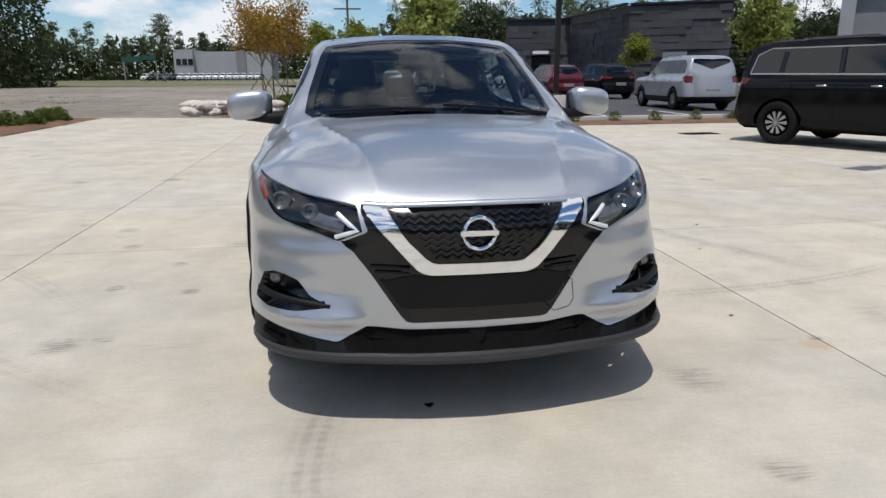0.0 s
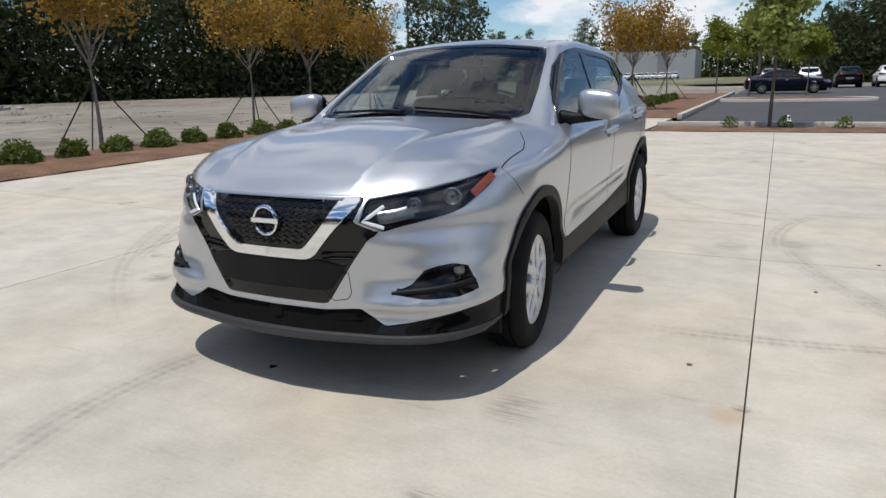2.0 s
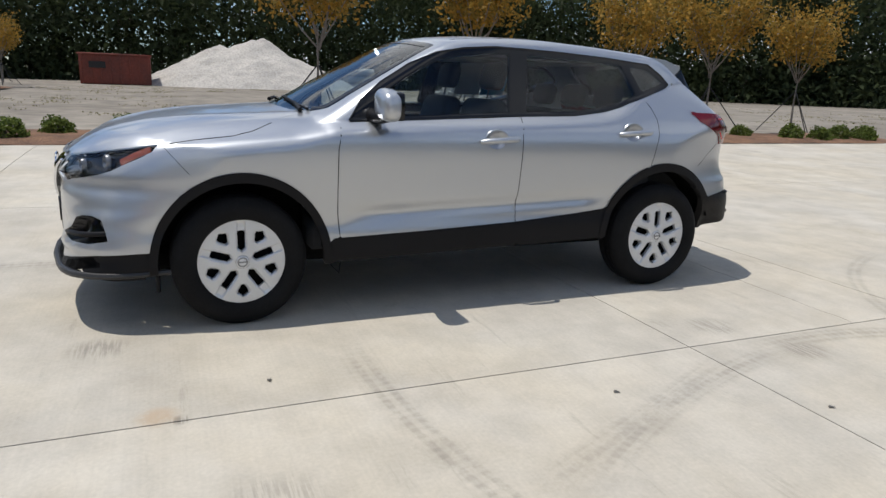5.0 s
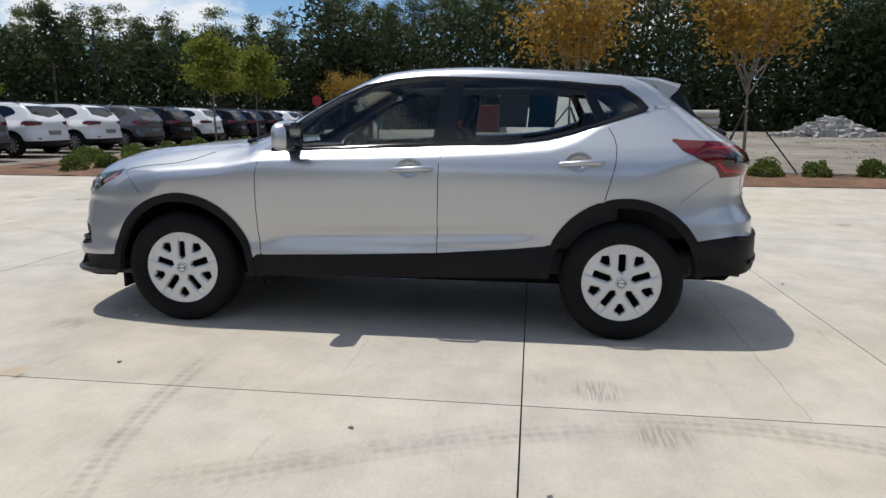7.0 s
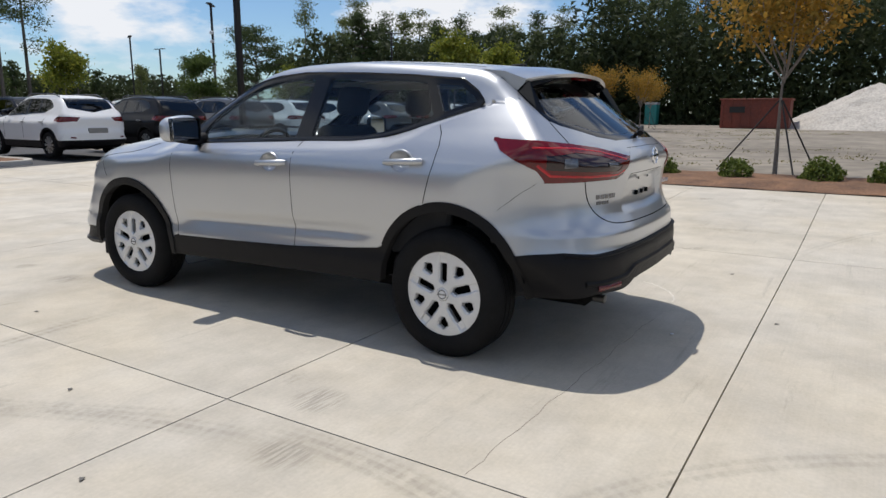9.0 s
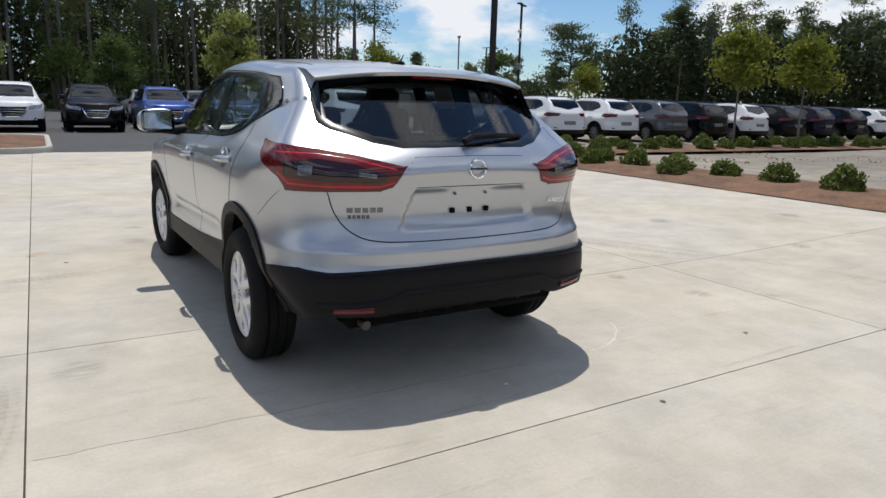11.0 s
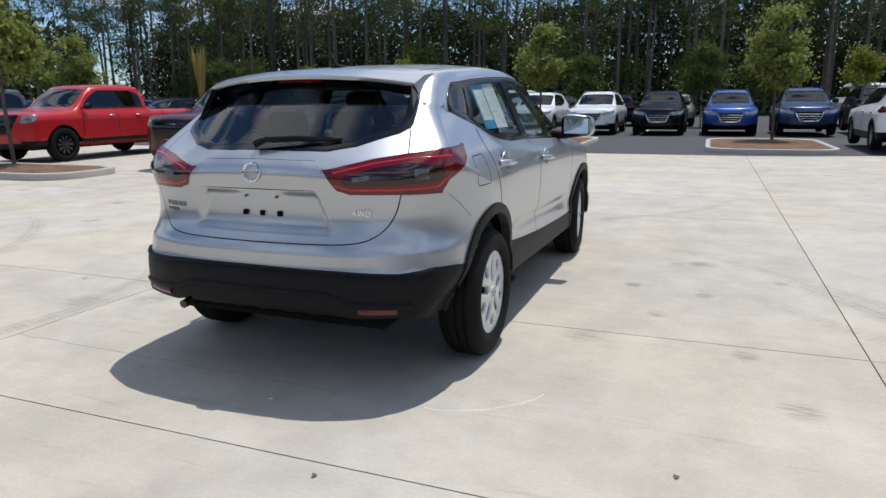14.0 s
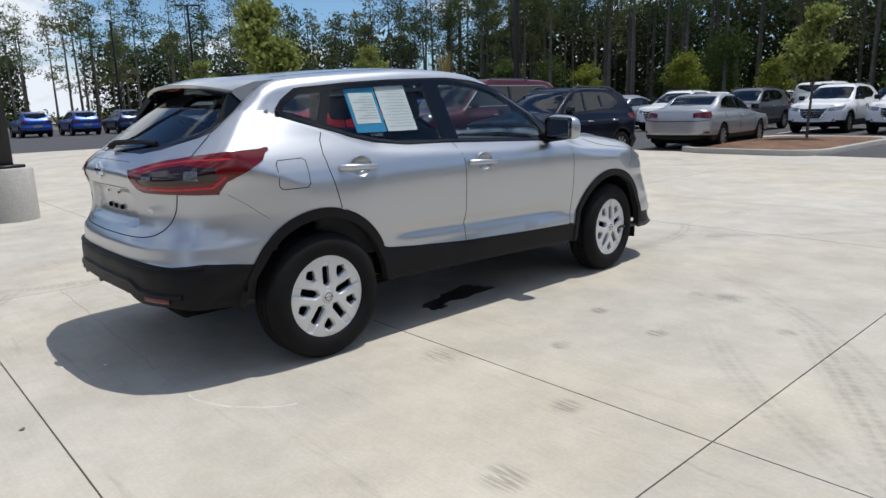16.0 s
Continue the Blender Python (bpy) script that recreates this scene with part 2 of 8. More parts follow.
def smooth(a, b, q):
    s = np.clip((q - a) / (b - a), 0, 1)
    return s * s * (3 - 2 * s)


def smax(a, b, k):
    return np.maximum(a, b) + np.maximum(k - np.abs(a - b), 0) ** 2 / (4 * k)


TOP = curve([(-2.6, 0.62), (-2.3, 0.74), (-2.21, 0.815), (-2.16, 0.868), (-2.10, 0.905), (-1.975, 0.965), (-1.80, 1.020), (-1.63, 1.055), (-1.43, 1.083),
             (-1.18, 1.107), (-1.04, 1.118), (-0.98, 1.140), (-0.75, 1.262), (-0.50, 1.392), (-0.30, 1.490), (-0.18, 1.533), (-0.05, 1.556),
             (0.16, 1.572), (0.47, 1.578), (0.82, 1.564), (1.15, 1.542), (1.42, 1.515), (1.53, 1.480), (1.62, 1.425), (1.88, 1.240),
             (2.02, 1.140), (2.09, 1.085), (2.20, 0.98), (2.4, 0.75)])
NOSE = curve([(0.20, -2.13), (0.24, -2.215), (0.29, -2.250), (0.33, -2.235), (0.40, -2.21), (0.50, -2.212), (0.60, -2.215), (0.70, -2.225),
              (0.77, -2.222), (0.82, -2.20), (0.87, -2.16), (1.0, -2.0)])
BOW_HIGH = curve([(0, 0), (0.2, 0.010), (0.4, 0.05), (0.55, 0.105), (0.70, 0.215), (0.78, 0.305), (0.86, 0.46), (0.95, 0.9)])
BOW_LOW = curve([(0, 0), (0.2, 0.008), (0.4, 0.035), (0.55, 0.06), (0.70, 0.115), (0.80, 0.20), (0.87, 0.33), (0.95, 0.8)])
TAIL = curve([(0.30, 2.03), (0.34, 2.11), (0.42, 2.165), (0.56, 2.165), (0.62, 2.150), (0.68, 2.150), (0.72, 2.125), (0.78, 2.095), (0.84, 2.085),
              (0.95, 2.095), (1.04, 2.122), (1.09, 2.105), (1.2, 2.02)])
BOW_TAIL = curve([(0, 0), (0.3, 0.012), (0.5, 0.04), (0.65, 0.095), (0.75, 0.165), (0.82, 0.27), (0.90, 0.55), (0.95, 1.0)])
BELT = curve([(-2.2, 1.00), (-1.2, 1.03), (-0.73, 1.06), (0.3, 1.10), (0.86, 1.13), (1.02, 1.165), (1.2, 1.233), (1.42, 1.30), (1.8, 1.36)])
SIDE = curve([(0.18, 0.80), (0.26, 0.855), (0.34, 0.885), (0.45, 0.888), (0.52, 0.878), (0.60, 0.886), (0.75, 0.900), (0.90, 0.908), (0.95, 0.906),
              (1.0, 0.896), (1.06, 0.870), (1.2, 0.775), (1.35, 0.68)])


def side_width(y, z):
    belt = BELT(y)
    body = SIDE(z)
    glass = 0.800 - (belt - 1.10) * 0.40 - (z - belt) * 0.40
    w = np.where(z > belt, glass, -smax(-body, -(glass + (belt - z) * 1.1), 0.03))
    w = w + 0.012 * np.exp(-((y + 1.32) / 0.45) ** 2 - ((z - 0.72) / 0.25) ** 2) + 0.012 * np.exp(-((y - 1.32) / 0.45) ** 2 - ((z - 0.72) / 0.25) ** 2)
    zc = 0.565 + 0.05 * (y + 0.7) / 1.6
    w = w - 0.020 * smooth(-0.86, -0.55, y) * smooth(1.0, 0.7, y) * np.exp(-((z - zc) / 0.042) ** 2)
    w = w - 0.10 * smooth(1.50, 1.80, y) * smooth(0.58, 0.36, z)
    return w - 0.05 * smooth(1.1, 1.9, y) * smooth(1.15, 1.4, z)


def top_height(x, y):
    q = y - 0.22 * x * x * smooth(-1.8, -1.1, y) * smooth(0.5, -0.2, y) + 0.20 * x * x * smooth(1.2, 1.6, y)
    hood = smooth(-0.75, -1.05, y)
    ax = np.abs(x)
    crown = hood * (0.038 * (ax / 0.6) ** 2 + 0.05 * smooth(0.66, 0.95, ax)) + (1 - hood) * 0.035 * (ax / 0.6) ** 2.2
    crease = 0.60 - 0.24 * smooth(-1.0, -2.15, y)
    ridge = hood * (0.020 * np.exp(-np.abs(ax - crease) / 0.060) + 0.010 * smooth(crease, crease + 0.12, ax) * smooth(0.85, 0.62, ax))
    return TOP(q) - crown + ridge


def body_form(x, y, z):
    """Below nought inside the car's body."""
    ax = np.abs(x)
    hi = smooth(0.48, 0.74, z)
    wing = smooth(0.36, 0.52, ax)
    relief = wing * (0.016 * np.exp(-((z - 0.53) / 0.045) ** 2) - 0.020 * np.exp(-((z - 0.425) / 0.032) ** 2)) - 0.010 * smooth(0.40, 0.55, ax) * np.exp(-((z - 0.672) / 0.045) ** 2)
    front = NOSE(z) + BOW_HIGH(ax) * hi + BOW_LOW(ax) * (1 - hi) + relief - y
    plate = smooth(0.765, 0.785, z) * smooth(0.955, 0.935, z) * smooth(0.02, -0.02, ax - 0.30 - 0.4 * (0.94 - z))
    rear = y - (TAIL(z) - BOW_TAIL(ax) * (1 - 0.20 * smooth(0.74, 0.52, z))) + 0.028 * plate
    d = smax(ax - side_width(y, z), z - top_height(x, y), 0.055)
    d = smax(d, front, 0.05)
    d = smax(d, rear, 0.05)
    return np.maximum(d, 0.22 - z)



# ---- panels cut from a body form ----
def form_normal(form, p):
    e = 2e-3
    g = np.stack([form(p[:, 0] + e, p[:, 1], p[:, 2]) - form(p[:, 0] - e, p[:, 1], p[:, 2]),
                  form(p[:, 0], p[:, 1] + e, p[:, 2]) - form(p[:, 0], p[:, 1] - e, p[:, 2]),
                  form(p[:, 0], p[:, 1], p[:, 2] + e) - form(p[:, 0], p[:, 1], p[:, 2] - e)], 1)
    return g / np.maximum(np.linalg.norm(g, axis=1, keepdims=True), 1e-9)


def onto(form, p, steps=6):
    for _ in range(steps):
        e = 1e-3
        f = form(p[:, 0], p[:, 1], p[:, 2])
        g = np.stack([form(p[:, 0] + e, p[:, 1], p[:, 2]) - f, form(p[:, 0], p[:, 1] + e, p[:, 2]) - f, form(p[:, 0], p[:, 1], p[:, 2] + e) - f], 1) / e
        p = p - g * (f / np.maximum((g * g).sum(1), 0.05))[:, None]
    return p


def inside(poly, q):
    r = np.zeros(len(q), bool)
    for (a, b), (c, d) in zip(poly, poly[1:] + poly[:1]):
        if b != d:
            r ^= ((b > q[:, 1]) != (d > q[:, 1])) & (q[:, 0] < (c - a) * (q[:, 1] - b) / (d - b) + a)
    return r


def flat(view, p):
    """The two coordinates in which an outline is drawn on the body."""
    if view == 'side':
        return p[:, [1, 2]]
    if view == 'top':
        return p[:, [0, 1]]
    if view == 'front':
        return np.stack([np.arctan2(p[:, 0], -(p[:, 1] + 1.0)), p[:, 2]], 1)
    return np.stack([np.arctan2(p[:, 0], p[:, 1] - 1.0), p[:, 2]], 1)


def faces_view(view, p, n):
    return {'side': n[:, 0] > 0.45, 'top': (n[:, 2] > 0.12) & (p[:, 2] > 0.8), 'front': p[:, 1] < -1.45, 'rear': p[:, 1] > 1.4}[view]


def ff(x, y, z):
    """A place on the nose, as the front view's outline coordinates."""
    return (math.atan2(x, -(y + 1.0)), z)


def rr(x, y, z):
    return (math.atan2(x, y - 1.0), z)


def half_shell(form, ends, cell, height):
    """Triangles of one half (x from 0) of a body form, by rays from a spine inside it."""
    y0, y1 = ends
    nx, ny, nz = max(4, round(0.9 / cell)), max(8, round((y1 - y0) / cell)), max(4, round((height - 0.25) / cell))
    index, pts, tris = {}, [], []

    def vert(i, j, k):
        if (i, j, k) not in index:
            index[(i, j, k)] = len(pts)
            pts.append((0.9 * i / nx, y0 + (y1 - y0) * j / ny, 0.25 + (height - 0.25) * k / nz))
        return index[(i, j, k)]

    def quad(a, b, c, d):
        tris.append((a, b, c))
        tris.append((a, c, d))
    for j in range(ny):
        for k in range(nz):
            quad(vert(nx, j, k), vert(nx, j + 1, k), vert(nx, j + 1, k + 1), vert(nx, j, k + 1))
        for i in range(nx):
            quad(vert(i, j, nz), vert(i + 1, j, nz), vert(i + 1, j + 1, nz), vert(i, j + 1, nz))
    for i in range(nx):
        for k in range(nz):
            quad(vert(i, 0, k), vert(i + 1, 0, k), vert(i + 1, 0, k + 1), vert(i, 0, k + 1))
            quad(vert(i + 1, ny, k), vert(i, ny, k), vert(i, ny, k + 1), vert(i + 1, ny, k + 1))
    p = np.array(pts)
    a = np.stack([np.zeros(len(p)), np.clip(p[:, 1], y0 + 0.75, y1 - 0.75), np.full(len(p), 0.72)], 1)
    d = p - a
    lo, hi = np.zeros(len(p)), np.full(len(p), 1.7)
    for s in np.linspace(0.1, 1.7, 65):
        q = a + d * s
        out = form(q[:, 0], q[:, 1], q[:, 2]) > 0
        hi = np.where(out & (hi > s), s, hi)
    lo = hi - 0.03
    for _ in range(22):
        mid = (lo + hi) / 2
        q = a + d * mid[:, None]
        out = form(q[:, 0], q[:, 1], q[:, 2]) > 0
        lo, hi = np.where(out, lo, mid), np.where(out, mid, hi)
    return a + d * hi[:, None], np.array(tris)


def edges_of(tris):
    e = np.concatenate([tris[:, [0, 1]], tris[:, [1, 2]], tris[:, [2, 0]]])
    return np.unique(np.sort(e, axis=1), axis=0)


def cut(form, p, tris, label, view, poly, value, only, locked, n, e):
    """Gives the triangles inside an outline a label; corners near the outline move onto it."""
    poly = [tuple(q) for q in poly]
    on = np.zeros(len(p), bool)
    for _ in range(3):
        ok = faces_view(view, p, n)
        ins = inside(poly, flat(view, p)) & ok
        cross = e[(ins[e[:, 0]] != ins[e[:, 1]]) & ok[e[:, 0]] & ok[e[:, 1]] & ~on[e[:, 0]] & ~on[e[:, 1]]]
        if not len(cross):
            break
        a, b = p[cross[:, 0]], p[cross[:, 1]]
        ia = ins[cross[:, 0]]
        lo, hi = np.zeros(len(a)), np.ones(len(a))
        for _k in range(14):
            mid = (lo + hi) / 2
            same = inside(poly, flat(view, a + (b - a) * mid[:, None])) == ia
            lo, hi = np.where(same, mid, lo), np.where(same, hi, mid)
        c = a + (b - a) * ((lo + hi) / 2)[:, None]
        near = np.minimum(lo, 1 - lo)
        for i in np.argsort(near):
            u, w = cross[i]
            if on[u] or on[w]:
                continue
            v = u if lo[i] < 0.5 else w
            if locked[v]:
                v = w if v == u else u
                if locked[v]:
                    continue
            x0 = p[v, 0]
            p[v] = c[i]
            if x0 == 0:
                p[v, 0] = 0
            on[v] = True
        p[on] = onto(form, p[on], 3)
        n[on] = form_normal(form, p[on])
    locked |= on
    mid = p[tris].mean(1)
    sel = inside(poly, flat(view, mid)) & faces_view(view, mid, n[tris].mean(1))
    if only is not None:
        sel &= np.isin(label, only)
    label[sel] = value


def panel(form, name, p, tris, mat_, parent, pair, lift=0.0, skirt=0.012, label_text="", dish=0.0):
    """Triangles of a half as mesh objects: one across the middle, or one for each side. lift: proud of the form; dish: sunk inside its rim."""
    used = np.unique(tris)
    back = -np.ones(len(p), int)
    back[used] = np.arange(len(used))
    t = back[tris]
    v = p[used]
    n = form_normal(form, v)
    mid_line = np.abs(v[:, 0]) < 1e-6
    n[mid_line, 0] = 0
    # outward winding
    a, b, c = v[t[:, 0]], v[t[:, 1]], v[t[:, 2]]
    flip = (np.cross(b - a, c - a) * n[t].mean(1)).sum(1) < 0
    t[flip] = t[flip][:, ::-1]
    e = {}
    for tri in t:
        for q in range(3):
            u, w = int(tri[q]), int(tri[(q + 1) % 3])
            if (w, u) in e:
                del e[(w, u)]
            else:
                e[(u, w)] = 1
    rim = [(u, w) for u, w in e if pair or not (mid_line[u] and mid_line[w])]
    rim_v = sorted({u for q in rim for u in q})
    sink = np.zeros(len(v))
    if dish:
        sink[:] = dish
        sink[rim_v] = 0
    v = v + n * (lift - sink)[:, None]
    made = []
    for s in ((1, -1) if pair else (0,)):
        if s:
            vv, nn, tt, rr_ = v * (s, 1, 1), n * (s, 1, 1), (t if s > 0 else t[:, ::-1]), (rim if s > 0 else [(w, u) for u, w in rim])
        else:
            m = len(v)
            mirror = np.arange(m) + m
            mirror[mid_line] = np.arange(m)[mid_line]
            vv = np.concatenate([v, v * (-1, 1, 1)])
            nn = np.concatenate([n, n * (-1, 1, 1)])
            tt = np.concatenate([t, mirror[t][:, ::-1]])
            rr_ = rim + [(int(mirror[w]), int(mirror[u])) for u, w in rim]
        verts, norms, faces = list(vv), list(nn), [tuple(f) for f in tt]
        if skirt:
            low = {}
            for u, w in rr_:
                for q in (u, w):
                    if q not in low:
                        low[q] = len(verts)
                        verts.append(vv[q] - nn[q] * skirt)
                        norms.append(nn[q])
                faces.append((w, u, low[u], low[w]))
        made.append(mesh_object(name, verts, faces, mat_, parent, label_text, normals=norms))
    return made


def on_body_all(form, view, uv):
    """The places on the body where outline coordinates lie."""
    u, v = np.array([q[0] for q in uv], float), np.array([q[1] for q in uv], float)
    lo, hi = [np.full(len(u), k) for k in ((0.0, 1.3) if view == 'side' else ((0.6, 1.9) if view == 'top' else (0.2, 1.6)))]
    for _ in range(26):
        m = (lo + hi) / 2
        q = {'side': (m, u, v), 'top': (u, v, m), 'front': (m * np.sin(u), -1.0 - m * np.cos(u), v), 'rear': (m * np.sin(u), 1.0 + m * np.cos(u), v)}[view]
        out = form(*q) > 0
        lo, hi = np.where(out, lo, m), np.where(out, m, hi)
    return np.stack(q, 1)


def on_body(form, view, u, v):
    return on_body_all(form, view, [(u, v)])[0]


def ribbon(form, name, view, line, width, lift, mat_, parent, sides=(1, -1), label_text="", height=0.003, closed=False):
    """A narrow strip laid along a line on the body: seams, gaps and mouldings."""
    pts = []
    line = list(line) + ([line[0]] if closed else [])
    for (a, b), (c, d) in zip(line, line[1:]):
        k = max(2, int(math.hypot(c - a, d - b) / 0.03))
        pts += [(a + (c - a) * i / k, b + (d - b) * i / k) for i in range(k)]
    p = on_body_all(form, view, pts + [line[-1]])
    n = form_normal(form, p)
    t = np.gradient(p, axis=0)
    t /= np.linalg.norm(t, axis=1, keepdims=True)
    w = np.cross(n, t)
    made = []
    for s in sides:
        rows = []
        for off, up in ((-width / 2, lift), (-width / 4, lift + height), (width / 4, lift + height), (width / 2, lift)):
            rows.append((p + w * off + n * up) * (s, 1, 1))
        verts = np.concatenate(rows)
        m = len(p)
        faces = [(r * m + i, r * m + i + 1, (r + 1) * m + i + 1, (r + 1) * m + i) for r in range(3) for i in range(m - 1)]
        if s > 0:
            faces = [f[::-1] for f in faces]
        made.append(mesh_object(name, verts, faces, mat_, parent, label_text, smooth_angle=60))
    return made


# ---- wheels ----
def build_wheel(parent, at, style=0, radius=0.343, width=0.215, rim=0.222, cover=None, detail=1.0):
    """A tyre with its wheel, its outer face towards +X of its own frame."""
    w = new("wheel")
    w.empty_display_size = 0.1
    w.parent = parent
    w.matrix_basis = at
    R, W2 = radius, width / 2
    prof = [(rim - 0.006, W2 - 0.035), (rim + 0.002, W2 - 0.012), (rim + 0.02, W2 - 0.001), ((rim + R) / 2, W2 + 0.004), (R - 0.035, W2 - 0.004), (R - 0.016, W2 - 0.018), (R - 0.005, W2 - 0.036)]
    for g in (0.045, 0.0, -0.045):
        prof += [(R, g + 0.018), (R, g + 0.006), (R - 0.009, g + 0.004), (R - 0.009, g - 0.004), (R, g - 0.006), (R, g - 0.018)] if detail > 0.5 else [(R, g)]
    prof += [(R - 0.005, -W2 + 0.036), (R - 0.016, -W2 + 0.018), (R - 0.035, -W2 + 0.004), (rim, -W2 + 0.01), (rim - 0.006, -W2 + 0.035)]
    part("tyre", lathe(prof, 72 if detail > 0.5 else 16, 'X'), RUBBER, w, smooth_angle=35)
    back = lathe([(0.0, W2 - 0.075), (rim - 0.02, W2 - 0.075), (rim - 0.004, W2 - 0.04), (rim - 0.004, -W2 + 0.03)], 36 if detail > 0.5 else 20, 'X')
    part("rim", back, UNDER_AND_SHADE_BLACK, w)
    cover = cover or COVER_SILVER
    nr, na = (36, 260) if detail > 0.5 else (4, 40)
    rs = np.linspace(0.036, rim, nr + 1)
    dome = lambda r: W2 - 0.020 + 0.006 * (1 - np.clip(r / rim, 0, 1) ** 2)

    def hole(r, a, depth=False):
        if style == 0:
            k = (a - math.pi / 2) % (2 * math.pi / 5)
            k = min(k, 2 * math.pi / 5 - k) * r
            f = min(0.0205, 0.95 * (r - 0.054), 0.022 - 0.9 * (r - 0.158)) - k if 0.054 < r < 0.165 else -1
            k = (a - math.pi / 2 + math.pi / 5) % (2 * math.pi / 5)
            k = min(k, 2 * math.pi / 5 - k) * r
            g = min(0.006 + 0.62 * (r - 0.122), 0.029, 1.6 * (0.190 - r)) - k if 0.122 < r < 0.190 else -1
            return max(f, g) if depth else max(f, g) > 0
        k = a % (2 * math.pi / 10)
        k = min(k, 2 * math.pi / 10 - k) * r
        return 0.0 if depth else 0.06 < r < rim * 0.90 and k > 0.010 + 0.035 * r
    verts, faces, normals = [], [], None
    for i in range(nr + 1):
        for j in range(na):
            a = 2 * math.pi * j / na
            low_ = 0.0
            if style == 0:
                k = (a - math.pi / 2) % (2 * math.pi / 5)
                k = min(k, 2 * math.pi / 5 - k) * rs[i]
                trough = float(smooth(0.024, 0.016, np.float64(k)) * smooth(0.145, 0.16, np.float64(rs[i])) * smooth(0.219, 0.205, np.float64(rs[i])))
                low_ = max(0.009 * float(smooth(-0.010, 0.0, np.float64(hole(rs[i], a, True)))), 0.009 * trough)
            verts.append((float(dome(rs[i])) - low_, rs[i] * math.cos(a), rs[i] * math.sin(a)))
    keep = np.zeros((nr, na), bool)
    for i in range(nr):
        for j in range(na):
            keep[i, j] = not hole((rs[i] + rs[i + 1]) / 2, 2 * math.pi * (j + 0.5) / na)
    nv = len(verts)
    verts += [(x - 0.022, y, z) for x, y, z in verts]
    for i in range(nr):
        for j in range(na):
            if not keep[i, j]:
                continue
            j2 = (j + 1) % na
            a, b, c, d = i * na + j, (i + 1) * na + j, (i + 1) * na + j2, i * na + j2
            faces.append((a, b, c, d))
            for u, w_, other in ((a, b, keep[i, j - 1]), (c, d, keep[i, j2]), (b, c, i == nr - 1 or keep[min(i + 1, nr - 1), j]), (d, a, i == 0 or keep[max(i - 1, 0), j])):
                if not other:
                    faces.append((w_, u, u + nv, w_ + nv))
    faces += [((nr) * na + (j + 1) % na, nr * na + j, nr * na + j + nv, nr * na + (j + 1) % na + nv) for j in range(na)]
    mesh_object("wheel_cover", verts, faces, cover, w, "silver ten-hole wheel cover" if style == 0 else "", smooth_angle=35)
    cap = lathe([(0.0, W2 - 0.009), (0.028, W2 - 0.009), (0.034, W2 - 0.012), (0.038, W2 - 0.024)], 32 if detail > 0.5 else 12, 'X')
    part("hub_cap", cap, cover, w)
    if style == 0:
        ring = lathe([(0.019, W2 - 0.009), (0.021, W2 - 0.007), (0.024, W2 - 0.007), (0.026, W2 - 0.009)], 32, 'X')
        solid((W2 - 0.011, -0.027, -0.004), (W2 - 0.007, 0.027, 0.004), 0.001, 1, ring)
        part("hub_badge", ring, LAMP_LOT, w)
    return w


# ---- the silver car ----
FORM = body_form
DULL_METAL = material("dull_metal", (0.10, 0.095, 0.09), 0.5, 0.8)
car = thing("crossover_car", "silver compact crossover parked on a pale concrete pad", "car")
P, T = half_shell(FORM, (-2.2, 2.15), 0.021, 1.5)
L = np.zeros(len(T), int)
LOCK = np.zeros(len(P), bool)
NRM = form_normal(FORM, P)
EDGES = edges_of(T)
BODY, HOOD, SCREEN, BACKLIGHT, GATE, FRONTB, REARB, FDOOR, RDOOR, SURROUND, GF, GR, GQ, HOLE, ARCH, SILL, LOWF, LOWR, HEAD, GRILLE, CHROMEV, FOG, TAILR, TAILS, PLATE, INTAKE = range(26)


def mark(view, poly, value, only=None):
    cut(FORM, P, T, L, view, poly, value, only, LOCK, NRM, EDGES)


def arch(cy, cz, r, rx=1.0):
    """A wheel arch's outline, open to the ground."""
    pts = [(cy - r * rx, 0.1)]
    pts += [(cy - r * rx * math.cos(a), cz + r * math.sin(a)) for a in np.linspace(0.0, math.pi, 33)]
    return pts + [(cy + r * rx, 0.1)]


def rounded(pts, times=2):
    """An open line with its corners cut round."""
    for _ in range(times):
        out = [pts[0]]
        for (a, b), (c, d) in zip(pts, pts[1:]):
            out += [(0.75 * a + 0.25 * c, 0.75 * b + 0.25 * d), (0.25 * a + 0.75 * c, 0.25 * b + 0.75 * d)]
        pts = out + [pts[-1]]
    return pts


HOOD_EDGE = [(0, -2.182), (0.20, -2.174), (0.33, -2.150), (0.440, -2.150), (0.510, -2.110), (0.640, -2.020), (0.755, -1.885), (0.820, -1.74), (0.838, -1.66), (0.828, -1.52), (0.824, -1.34), (0.795, -1.235), (0.735, -1.13), (0.672, -1.04)]
COWL = [(0.64, -0.95), (0.46, -1.02), (0.25, -1.06), (0, -1.075)]
DLO = [(-0.735, 1.062), (-0.66, 1.168), (-0.53, 1.268), (-0.352, 1.373), (-0.184, 1.443), (-0.014, 1.475), (0.19, 1.491), (0.36, 1.488), (0.655, 1.478), (0.98, 1.460),
       (1.139, 1.445), (1.297, 1.433), (1.392, 1.372), (1.438, 1.322), (1.417, 1.297), (1.22, 1.234), (1.017, 1.167), (0.86, 1.132), (0.669, 1.112), (0.31, 1.103), (-0.2, 1.082)]
GLASS_F = [(-0.60, 1.088), (-0.575, 1.150), (-0.48, 1.245), (-0.32, 1.342), (-0.17, 1.408), (-0.01, 1.442), (0.17, 1.460), (0.285, 1.460), (0.228, 1.118), (-0.2, 1.10)]
